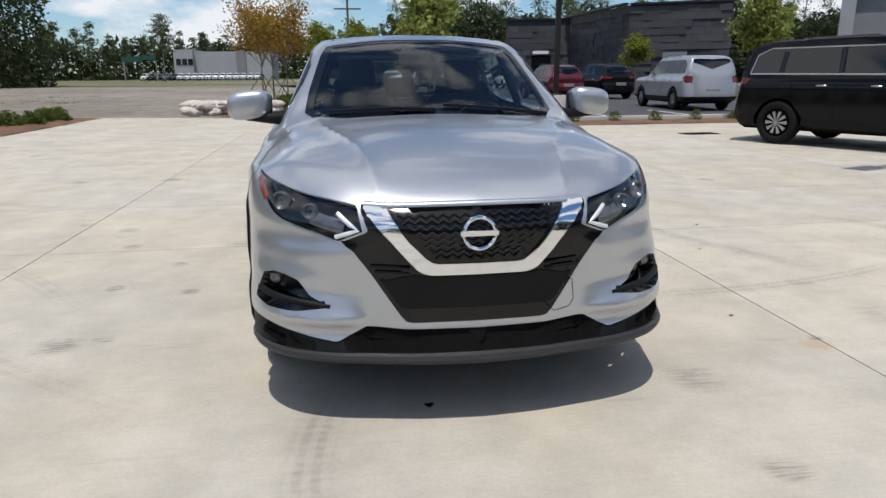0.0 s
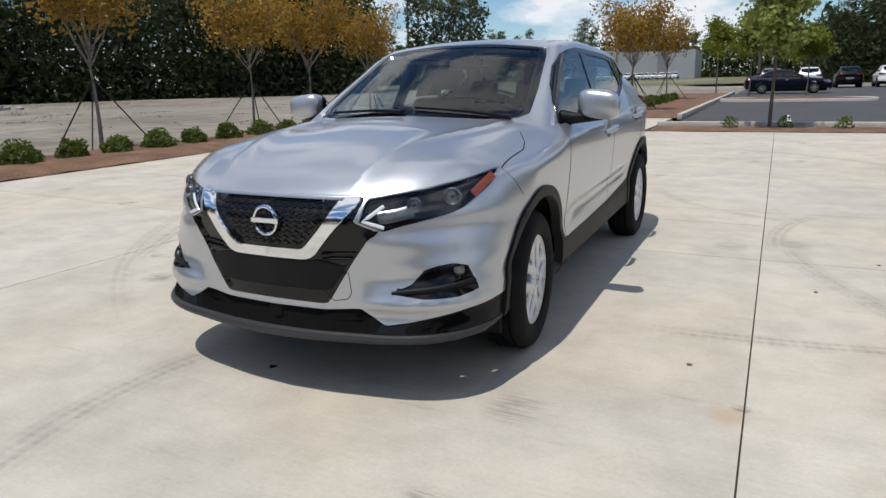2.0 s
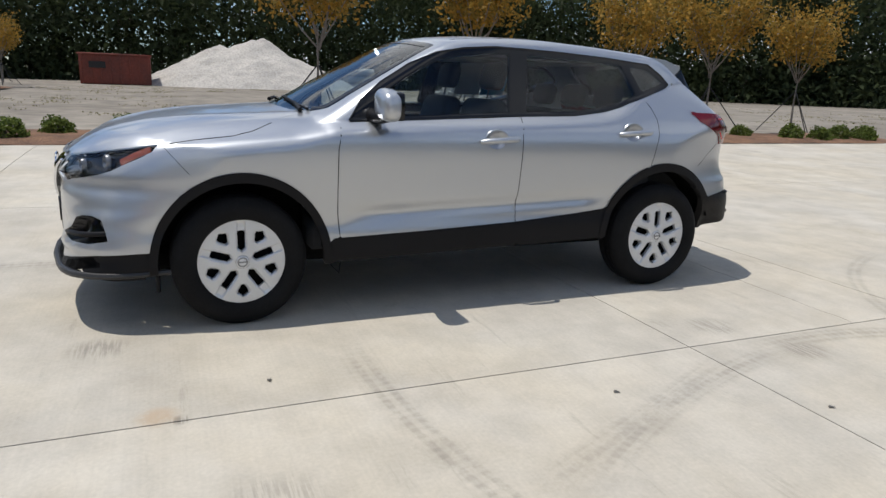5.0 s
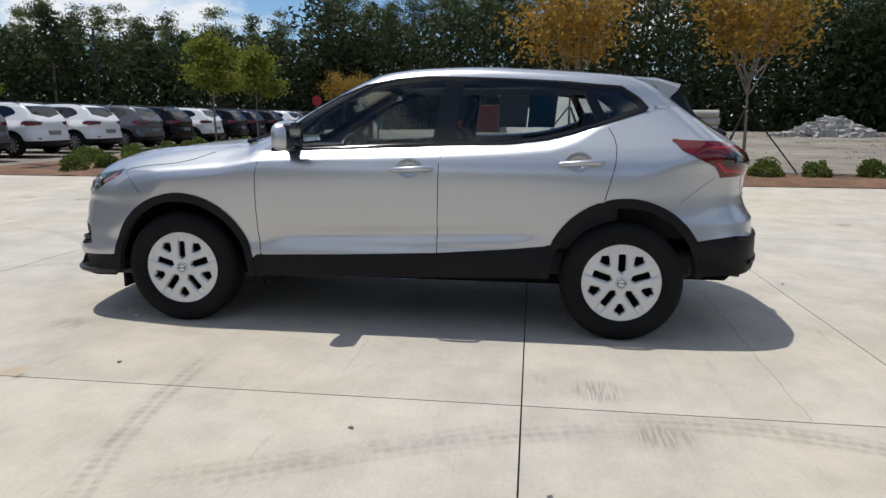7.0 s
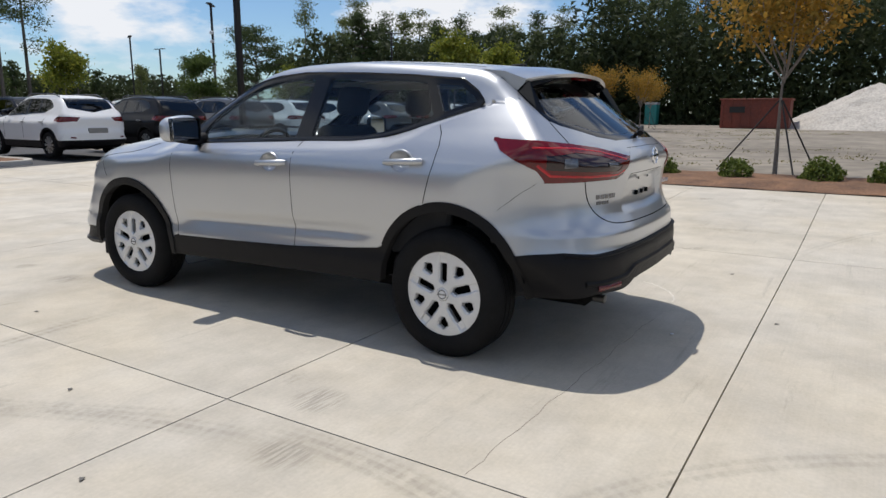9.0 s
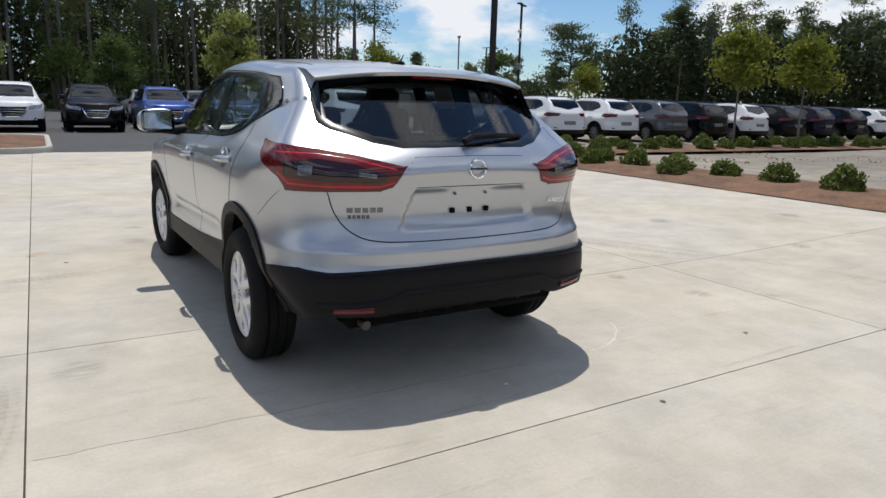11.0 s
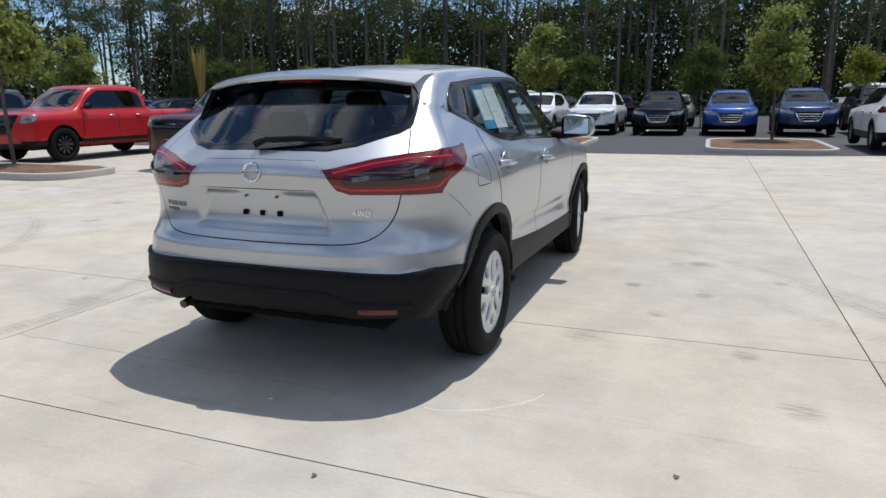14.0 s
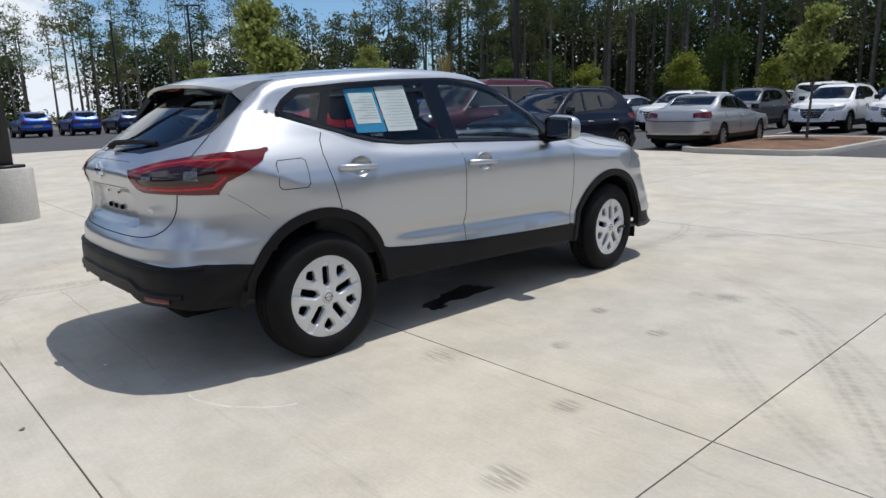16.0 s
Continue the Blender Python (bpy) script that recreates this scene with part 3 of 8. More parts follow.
GLASS_R = [(0.400, 1.458), (0.655, 1.450), (0.95, 1.435), (1.08, 1.420), (1.165, 1.242), (1.02, 1.190), (0.86, 1.154), (0.669, 1.133), (0.348, 1.124)]
GLASS_Q = [(1.135, 1.415), (1.285, 1.405), (1.370, 1.352), (1.402, 1.320), (1.215, 1.262)]
DOOR_F = [(-0.79, 1.03), (-0.813, 0.919), (-0.817, 0.719), (-0.815, 0.583), (-0.803, 0.442), (-0.798, 0.2), (0.278, 0.2), (0.267, 0.475), (0.275, 0.806), (0.280, 0.996), (0.304, 1.105), (0.34, 1.49), (-0.2, 1.47), (-0.66, 1.2)]
DOOR_R = [(0.278, 0.2), (0.267, 0.475), (0.275, 0.806), (0.280, 0.996), (0.304, 1.105), (0.34, 1.49), (1.10, 1.45), (1.204, 1.234), (1.252, 1.159), (1.267, 1.097), (1.26, 1.007), (1.208, 0.808), (1.12, 0.70), (0.90, 0.54), (0.87, 0.2)]
SCREEN_EDGE = [(0, -1.045), (0.25, -1.03), (0.46, -0.985), (0.62, -0.915), (0.675, -0.83), (0.655, -0.66), (0.60, -0.35), (0.565, -0.16), (0.40, -0.185), (0, -0.215)]
BACK_EDGE = [(0, 2.035), (0.18, 2.030), (0.33, 2.008), (0.45, 1.950), (0.605, 1.815), (0.640, 1.765), (0.620, 1.64), (0.575, 1.48), (0.40, 1.475), (0, 1.50)]
GATE_LINE = rounded([rr(0.64, 1.775, 1.215), rr(0.678, 1.90, 1.11), rr(0.675, 1.975, 0.943), rr(0.657, 1.985, 0.85), rr(0.606, 2.022, 0.77), rr(0.515, 2.078, 0.725), rr(0.31, 2.114, 0.717), rr(0, 2.118, 0.716)])
GATE_EDGE = [rr(0, 2.1, 1.40), rr(0.56, 1.6, 1.40)] + GATE_LINE + [rr(-0.2, 2.118, 0.716), rr(-0.2, 2.1, 1.4)]
HEADLAMP = [(0.345, 0.765), (0.375, 0.854), (0.465, 0.871), (0.56, 0.884), (0.675, 0.904), (0.78, 0.922), (0.890, 0.942), (0.84, 0.885), (0.755, 0.835), (0.715, 0.808), (0.655, 0.785), (0.59, 0.768), (0.50, 0.748), (0.425, 0.726)]
MASK = [ff(-0.1, -2.22, 0.852), ff(0.33, -2.14, 0.853), ff(0.43, -2.11, 0.858), ff(0.40, -2.17, 0.765), ff(0.505, -2.138, 0.722), ff(0.46, -2.158, 0.694), ff(0.39, -2.174, 0.596), ff(0.329, -2.18, 0.503), ff(0.278, -2.193, 0.422), ff(0.258, -2.193, 0.414), ff(0, -2.2, 0.414), ff(-0.1, -2.2, 0.414)]
V_OUT = [ff(0.420, -2.12, 0.850), ff(0.325, -2.19, 0.737), ff(0.222, -2.204, 0.618), ff(0.195, -2.205, 0.606), ff(0.17, -2.21, 0.602), ff(-0.1, -2.215, 0.602)]
V_IN = [ff(-0.1, -2.215, 0.642), ff(0.160, -2.21, 0.642), ff(0.184, -2.21, 0.652), ff(0.255, -2.208, 0.727), ff(0.338, -2.15, 0.850)]
mark('top', HOOD_EDGE + COWL + [(-0.1, -1.075), (-0.1, -2.182)], HOOD)
mark('front', [ff(-0.1, -2.2, 0.10), ff(-0.1, -2.2, 0.85), ff(0.50, -2.04, 0.875), ff(0.70, -1.80, 0.89), ff(0.77, -1.65, 0.93), ff(0.80, -1.70, 0.80), (1.02, 0.66), (1.06, 0.5), (1.2, 0.45), (1.2, 0.1)], FRONTB, [BODY])
mark('rear', [rr(-0.1, 2.1, 0.1), rr(-0.1, 2.1, 0.93), rr(0.6, 2.05, 0.945), rr(0.80, 1.84, 0.935), (0.93, 0.72), (1.0, 0.62), (1.2, 0.6), (1.2, 0.1)], REARB, [BODY])
mark('rear', GATE_EDGE, GATE, [BODY, REARB])
mark('side', DOOR_F, FDOOR, [BODY])
mark('side', DOOR_R, RDOOR, [BODY])
mark('side', DLO, SURROUND)
mark('side', GLASS_F, GF)
mark('side', GLASS_R, GR)
mark('side', GLASS_Q, GQ)
mark('top', SCREEN_EDGE + [(-0.1, -0.215), (-0.1, -1.045)], SCREEN)
mark('top', BACK_EDGE + [(-0.1, 1.50), (-0.1, 2.035)], BACKLIGHT)
mark('side', [(-0.9, 0.1), (-0.84, 0.44), (-0.3, 0.457), (0.26, 0.481), (0.685, 0.514), (0.92, 0.54), (1.0, 0.1)], SILL)
mark('front', [(-0.05, 0.1), (-0.05, 0.387), ff(0.27, -2.195, 0.390), ff(0.418, -2.171, 0.405), ff(0.532, -2.171, 0.346), ff(0.63, -2.13, 0.362), ff(0.72, -2.08, 0.381), ff(0.816, -1.99, 0.402), ff(0.88, -1.81, 0.414), (1.4, 0.43), (1.4, 0.1)], LOWF)
mark('rear', [(-0.05, 0.1), (-0.05, 0.612), rr(0.44, 2.12, 0.608), rr(0.69, 2.04, 0.598), rr(0.80, 1.93, 0.612), rr(0.86, 1.80, 0.60), rr(0.9, 1.72, 0.585), (1.4, 0.57), (1.4, 0.1)], LOWR)
mark('front', [(-0.05, 0.305), (-0.05, 0.384), ff(0.27, -2.195, 0.387), ff(0.415, -2.171, 0.400), ff(0.512, -2.171, 0.348), ff(0.47, -2.18, 0.312)], INTAKE, [LOWF])
mark('front', [ff(0.60, -2.14, 0.345), ff(0.70, -2.09, 0.368), ff(0.80, -2.01, 0.390), ff(0.83, -1.98, 0.345), ff(0.72, -2.09, 0.318), ff(0.62, -2.15, 0.318)], INTAKE, [LOWF])
mark('side', arch(-1.305, 0.335, 0.472, 0.965), ARCH)
mark('side', arch(1.33, 0.340, 0.482, 0.945), ARCH)
mark('side', arch(-1.305, 0.335, 0.422, 0.985), HOLE)
mark('side', arch(1.33, 0.340, 0.430, 0.96), HOLE)
# recesses behind the door handles
for cy, cz in ((0.110, 0.968), (1.060, 1.012)):
    mark('side', [(cy + 0.066 * math.cos(2 * math.pi * k / 24), cz + 0.052 * math.sin(2 * math.pi * k / 24)) for k in range(24)], HOLE, [FDOOR, RDOOR])
# clean lower edges of sills and bumpers
mark('side', [(-1.78, 0.0), (-1.78, 0.288), (-0.80, 0.310), (0.92, 0.352), (1.80, 0.354), (1.80, 0.0)], HOLE)
mark('rear', [(-0.05, 0.0), (-0.05, 0.434), rr(0.36, 2.15, 0.434), rr(0.42, 2.14, 0.412), rr(0.48, 2.13, 0.398), rr(0.69, 2.06, 0.405), rr(0.82, 1.91, 0.380), rr(0.88, 1.76, 0.354), (1.4, 0.354), (1.4, 0.0)], HOLE)
mark('front', MASK, GRILLE)
mark('front', HEADLAMP, HEAD)
mark('front', V_OUT + V_IN, CHROMEV, [GRILLE, FRONTB])
mark('front', [ff(-0.1, -2.2, 0.596), ff(0.20, -2.2, 0.596), ff(0.232, -2.2, 0.603), ff(0.358, -2.18, 0.580), ff(0.288, -2.19, 0.474), ff(-0.1, -2.2, 0.470)], PLATE, [GRILLE])
mark('front', [(0.445, 0.476), (0.515, 0.516), (0.555, 0.570), (0.60, 0.585), (0.65, 0.590), (0.70, 0.574), (0.738, 0.475), (0.66, 0.456), (0.55, 0.456)], FOG, [FRONTB])
TAIL_LAMP = [rr(0.352, 2.085, 1.046), rr(0.55, 1.985, 1.093), rr(0.68, 1.90, 1.113), rr(0.79, 1.77, 1.132), rr(0.818, 1.57, 1.140), rr(0.848, 1.61, 1.086), rr(0.866, 1.69, 1.044), rr(0.838, 1.80, 0.995), rr(0.812, 1.838, 0.937), rr(0.66, 1.99, 0.942), rr(0.47, 2.06, 0.944), rr(0.41, 2.073, 0.962)]
mark('rear', TAIL_LAMP, TAILR)
mark('rear', [rr(0.43, 2.07, 1.012), rr(0.55, 1.99, 1.055), rr(0.67, 1.90, 1.075), rr(0.78, 1.80, 1.062), rr(0.80, 1.82, 1.0), rr(0.66, 1.98, 0.988), rr(0.47, 2.06, 0.985)], TAILS, [TAILR])

sel = lambda *k: T[np.isin(L, k)]
body = panel(FORM, "body_shell", P, T[(L == BODY) & (P[T].mean(1)[:, 2] > 0.42)], SILVER, car, False, skirt=0.03, label_text="silver metallic body shell with roof and pillars")[0]
panel(FORM, "hood", P, sel(HOOD), SILVER, car, False, 0.001, label_text="creased silver metallic hood")
bumper = panel(FORM, "front_bumper", P, sel(FRONTB), SILVER, car, False, skirt=0.02, label_text="silver front bumper cover")[0]
panel(FORM, "rear_bumper", P, sel(REARB), SILVER, car, False, skirt=0.02, label_text="silver upper rear bumper")
gate = panel(FORM, "tailgate", P, sel(GATE), SILVER, car, False, 0.001, label_text="silver tailgate without a plate")[0]
fdoors = panel(FORM, "front_door", P, sel(FDOOR), SILVER, car, True, 0.0005)
rdoors = panel(FORM, "rear_door", P, sel(RDOOR), SILVER, car, True, 0.0005)
panel(FORM, "window_surround", P, sel(SURROUND), GLOSS_BLACK, car, True, 0.001, 0.03, "gloss black window surround")
for name, k, g in (("front_door_glass", GF, GLASS_FRONT), ("rear_door_glass", GR, GLASS_FRONT), ("quarter_glass", GQ, GLASS_DARK)):
    for ob in panel(FORM, name, P, sel(k), g, car, True, -0.004, 0):
        ob.visible_shadow = False
for name, k, g in (("windscreen", SCREEN, GLASS_SCREEN), ("rear_window", BACKLIGHT, GLASS_BACK)):
    panel(FORM, name, P, sel(k), g, car, False, -0.002, 0)[0].visible_shadow = False
tri_y = P[T].mean(1)[:, 1]
for half_ in (tri_y < 0, tri_y >= 0):
    panel(FORM, "wheel_arch_cladding", P, T[(L == ARCH) & half_ & (P[T].mean(1)[:, 2] > 0.305)], BLACK_PLASTIC, car, True, 0.012, 0.05, "black plastic wheel arch cladding")
panel(FORM, "sill_cladding", P, sel(SILL), BLACK_PLASTIC, car, True, 0.006, 0.03, "black plastic sill cladding")
panel(FORM, "lower_front_bumper", P, sel(LOWF), BLACK_PLASTIC, car, False, -0.006, 0.03, "black plastic lower bumper and lip")
panel(FORM, "lower_rear_bumper", P, sel(LOWR), BLACK_PLASTIC, car, False, 0.006, 0.03, "black plastic lower rear bumper")
# intake and corner pockets are black dishes; the colour stands for their shade
panel(FORM, "lower_intake", P, sel(INTAKE), UNDER_AND_SHADE_BLACK, car, False, -0.006, 0.0, "black dish standing for the shade in the lower intake", dish=0.03)
grille = panel(FORM, "grille", P, sel(GRILLE), GLOSS_BLACK, car, False, 0, 0.02, "gloss black grille surround", dish=0.016)[0]
panel(FORM, "chrome_v", P, sel(CHROMEV), CHROME, grille, False, 0.010, 0.03, "bright chrome V trim")
panel(FORM, "plate_panel", P, sel(PLATE), BLACK_PLASTIC, grille, False, 0.006, 0.02, "blank dark plate panel")
fogs = panel(FORM, "fog_light_recess", P, sel(FOG), GLOSS_BLACK, car, True, 0, 0.01, "black recess with a small fog lamp", dish=0.055)
heads = panel(FORM, "headlight", P, sel(HEAD), LENS_CLEAR, car, True, 0.001, 0.008, "clear headlight with a bright angled strip")
for h, s in zip(heads, (1, -1)):
    h.visible_shadow = False
    panel_house = panel(FORM, "housing", P, sel(HEAD), GLOSS_BLACK, h, True, -0.030, 0.02)
    bpy.data.objects.remove(panel_house[1 if s > 0 else 0])
    for q, r in (((0.725, -1.93, 0.846), 0.038), ((0.612, -2.045, 0.822), 0.032)):
        o_ = on_body(FORM, 'front', *ff(*q))
        c = Vector((o_[0] * s, o_[1], o_[2])) + Vector((-0.35 * s, 1.0, -0.05)).normalized() * 0.017
        aim = Vector((0.35 * s, -1, 0.05)).normalized().to_track_quat('X', 'Z').to_matrix().to_4x4()
        part("lamp_bowl", lathe([(0.006, 0.0), (r * 0.55, -0.004), (r * 0.72, 0.004), (r * 0.86, 0.010), (r, 0.004), (r * 1.02, -0.012)], 28, 'X', m=Matrix.Translation(c) @ aim), LAMP_BOWL, h, "grey reflector bowl")
    ribbon(FORM, "light_strip", 'front', [(0.432, 0.826), (0.362, 0.768), (0.432, 0.741)], 0.017, 0.0, LAMP_WHITE, h, (s,), "white daytime light strip", 0.004)
    ribbon(FORM, "reflector", 'front', [(0.41, 0.782), (0.47, 0.796), (0.53, 0.812)], 0.052, -0.026, LAMP_BOWL, h, (s,), "grey inner reflector", 0.006)
    ribbon(FORM, "turn_lens", 'front', [(0.855, 0.918), (0.80, 0.888), (0.745, 0.850)], 0.034, -0.004, LENS_AMBER, h, (s,), "amber turn lens", 0.002)
for f, s in zip(fogs, (1, -1)):
    ribbon(FORM, "fog_blade", 'front', [(0.448, 0.478), (0.56, 0.492), (0.66, 0.503), (0.725, 0.512)], 0.026, -0.008, BLACK_PLASTIC, f, (s,), "", 0.010)
    part("fog_lamp", lathe([(0.0, 0.004), (0.022, 0.002), (0.030, -0.008)], 20, 'X', m=Matrix.Translation(Matrix.Diagonal((s, 1, 1)) @ (Vector(on_body(FORM, 'front', 0.672, 0.548)) + Vector((-0.022, 0.034, 0)))) @ Vector((0.5 * s, -1, 0)).to_track_quat('X', 'Z').to_matrix().to_4x4()), LAMP_BOWL, f)
ribbon(FORM, "hood_lip", 'front', [ff(0.0, -2.18, 0.856), ff(0.20, -2.17, 0.855), ff(0.33, -2.15, 0.854), ff(0.41, -2.11, 0.858)], 0.026, 0.004, SILVER, car, (1, -1), "", 0.006)
# grille mesh of wavy bars
bm = bmesh.new()
for row in range(8):
    z = 0.665 + row * 0.0225
    half = 0.16 + (z - 0.665) * 0.86
    pts = []
    k = int(half * 2 / 0.021)
    for i in range(k + 1):
        x = -half + 2 * half * i / k
        dz = 0.0065 * (1 if (i + row) % 2 else -1)
        pts.append((x, z + dz))
    ys = on_body_all(FORM, 'front', [ff(abs(a), -2.19, b) for a, b in pts])[:, 1]
    pts = [(a, y + 0.006, b) for (a, b), y in zip(pts, ys)]
    rod(pts, 0.0034, 5, bm)
part("grille_mesh", bm, BLACK_PLASTIC, grille, "black wavy grille mesh")
for s in (1, -1):
    for i in range(4):
        z = 0.628 - 0.021 * i
        part("side_grille_bar", rod([(s * 0.255, -2.196, z), (s * (0.40 - 0.016 * i), -2.170, z + 0.006)], 0.0045, 5), BLACK_PLASTIC, grille)


def badge(parent, at, r):
    b = new("badge")
    b.empty_display_size = 0.05
    b.parent = parent
    b.matrix_basis = at
    part("badge_ring", lathe([(r * 0.78, 0.0), (r * 0.80, 0.006), (r * 0.89, 0.009), (r * 0.98, 0.006), (r, 0.0)], 40, 'X'), CHROME, b, "chrome badge ring")
    part("badge_bar", solid((0.0, -r * 1.08, -r * 0.16), (0.011, r * 1.08, r * 0.16), 0.002, 1), CHROME, b, "chrome badge bar")
    return b


badge(grille, pose(0, -2.222, 0.757, 0, 0, -90), 0.066)
badge(gate, pose(0, 2.120, 1.036, 0, -6, 90), 0.047)
# lip under the lower intake
bm = bmesh.new()
pts = []
for i in range(49):
    th = -1.06 + 2.12 * i / 48
    q = on_body(FORM, 'front', abs(th), 0.30)
    pts.append((q[0] * (1 if th > 0 else -1) * (1 - 0.012 * abs(th)), q[1] - 0.004 + 0.02 * abs(th), 0.283 + 0.035 * (abs(th) / 1.06) ** 2))
rod(pts, [0.024 - 0.010 * abs(i - 24) / 24 for i in range(49)], 8, bm)
part("bumper_lip", bm, LIT_LIP_PLASTIC, car, "dark plastic front lip")
tails = panel(FORM, "tail_light", P, sel(TAILR), LENS_RED, car, True, 0.006, 0.012, "red boomerang tail light")
for ob, tl in zip(panel(FORM, "smoked_insert", P, sel(TAILS), LENS_SMOKE, None, True, 0.004, 0.0, "smoked inner lens"), tails):
    ob.parent = tl
for tl, s in zip(tails, (1, -1)):
    ribbon(FORM, "light_line", 'rear', [rr(0.405, 2.075, 0.985), rr(0.47, 2.06, 0.966), rr(0.66, 1.985, 0.966), rr(0.79, 1.84, 0.972), rr(0.825, 1.79, 1.02)], 0.014, 0.006, LENS_BRIGHT, tl, (s,), "bright red light line", 0.002)
    ribbon(FORM, "light_line", 'rear', [rr(0.40, 2.08, 1.035), rr(0.55, 1.985, 1.074), rr(0.68, 1.90, 1.094), rr(0.80, 1.74, 1.100)], 0.010, 0.006, LENS_BRIGHT, tl, (s,), "bright red light line", 0.002)
    ribbon(FORM, "reverse_lens", 'rear', [rr(0.48, 2.05, 1.01), rr(0.54, 2.01, 1.018)], 0.018, 0.006, LAMP_BOWL, tl, (s,), "clear reversing lens", 0.002)
    ribbon(FORM, "side_lens", 'rear', [rr(0.705, 1.92, 1.03), rr(0.745, 1.87, 1.03)], 0.045, 0.006, LAMP_BOWL, tl, (s,), "", 0.002)
# dark ceramic bands round the screens
for line in ([(0.0, -0.238), (0.40, -0.208), (0.545, -0.185), (0.575, -0.30), (0.632, -0.62), (0.655, -0.82), (0.61, -0.90)],):
    ribbon(FORM, "screen_band", 'top', line, 0.052, 0.0005, GLOSS_BLACK, car, height=0.0012)
ribbon(FORM, "screen_band", 'top', [(0.0, 1.515), (0.38, 1.50), (0.56, 1.505), (0.60, 1.64), (0.618, 1.75), (0.59, 1.80), (0.44, 1.93), (0.32, 1.99), (0.17, 2.012), (0.0, 2.018)], 0.05, 0.0005, GLOSS_BLACK, car, height=0.0012)
# seams
for view, line, w_ in (('side', DOOR_F[:6], 0.006), ('side', DOOR_R[1:5], 0.006), ('side', DOOR_R[7:12], 0.006), ('top', HOOD_EDGE[8:-1], 0.008),
                       ('rear', GATE_LINE, 0.008), ('side', [(-1.66, 0.93), (-1.60, 0.86), (-1.55, 0.80)], 0.003), ('side', [(1.80, 0.935), (1.72, 0.88), (1.62, 0.80)], 0.002)):
    ribbon(FORM, "panel_gap", view, line, w_, -0.0005, UNDER_AND_SHADE_BLACK, car, height=0.0018)
ribbon(FORM, "window_moulding", 'side', DLO[13:] + DLO[:1], 0.030, 0.002, GLOSS_BLACK, car, height=0.006)
ribbon(FORM, "window_moulding", 'side', DLO[:14], 0.012, 0.001, GLOSS_BLACK, car, height=0.005)
ribbon(FORM, "roof_ditch", 'top', [(0.52, -0.05), (0.535, 0.4), (0.53, 0.9), (0.51, 1.35)], 0.010, -0.001, UNDER_AND_SHADE_BLACK, car, height=0.002)
ribbon(FORM, "hatch_seam", 'rear', [rr(0.0, 2.08, 1.093), rr(0.295, 2.06, 1.088), rr(0.345, 2.09, 1.04)], 0.005, -0.0005, UNDER_AND_SHADE_BLACK, gate, height=0.0016)
ribbon(FORM, "hatch_seam", 'rear', [rr(0.0, 2.08, 0.957), rr(0.40, 2.07, 0.957)], 0.005, -0.0005, UNDER_AND_SHADE_BLACK, gate, height=0.0016)
ribbon(FORM, "tow_cover_seam", 'front', [ff(0.30, -2.19, 0.555), ff(0.372, -2.18, 0.553), ff(0.378, -2.17, 0.470), ff(0.36, -2.17, 0.442), ff(0.30, -2.18, 0.430), ff(0.262, -2.19, 0.468)], 0.004, -0.0003, UNDER_AND_SHADE_BLACK, bumper, (1,), height=0.0012)
ribbon(FORM, "fuel_flap_seam", 'side', [(1.385, 1.068), (1.40, 1.082), (1.54, 1.078), (1.553, 1.06), (1.556, 0.955), (1.54, 0.936), (1.405, 0.936), (1.387, 0.955)], 0.005, -0.0003, UNDER_AND_SHADE_BLACK, car, (-1,), "round-cornered fuel flap", 0.0012, True)
# screw holes and plate bolts on the tailgate
for x in (-0.095, 0.0, 0.095):
    part("plate_hole", solid((x - 0.012, 2.045, 0.828), (x + 0.012, 2.0685, 0.852), 0.003, 1), UNDER_AND_SHADE_BLACK, gate, "small black square plug")
for x in (-0.085, 0.085):
    part("plate_bolt", lathe([(0.0, 0.0), (0.006, 0.0), (0.007, -0.006)], 12, 'Y', m=Matrix.Translation((x, 2.070, 0.918))), LAMP_BOWL, gate)
# raised lettering; the model name is drawn as bars
row = [(u, u + 0.025, 0.0, 0.022, 0.003) for u in (0.0, 0.032, 0.064, 0.096, 0.128)] + [(0.004 + 0.019 * i, 0.018 + 0.019 * i, -0.026, -0.010, 0.003) for i in range(5)]


def tail_spot(x, z, d):
    return (x, float(on_tail(x, z)) + d, z)


def on_tail(x, z):
    lo, hi = 1.5, 2.4
    for _ in range(30):
        m = (lo + hi) / 2
        if float(FORM(np.float64(x), np.float64(m), np.float64(z))) > 0:
            hi = m
        else:
            lo = m
    return lo


for item in row:
    part("letter_bar", bars([item], lambda u, v, d: tail_spot(0.605 - u, 0.850 + v, d)), LAMP_BOWL, gate, "small dull chrome raised bar")
fc = bpy.data.curves.new("lettering", 'FONT')
fc.body, fc.size, fc.extrude, fc.shear, fc.space_character = "AWD", 0.038, 0.002, 0.25, 1.15
tmp = new("lettering", fc)
bpy.context.view_layer.update()
me = bpy.data.meshes.new_from_object(tmp.evaluated_get(bpy.context.evaluated_depsgraph_get()))
bpy.data.objects.remove(tmp)
me.materials.append(CHROME)
awd = new("drive_lettering", me)
awd.parent = gate
yt = float(on_tail(-0.515, 0.865))
awd.matrix_basis = pose(-0.470, yt + 0.012, 0.848, 90, 0, 174)
tagged(awd, "chrome letters AWD")
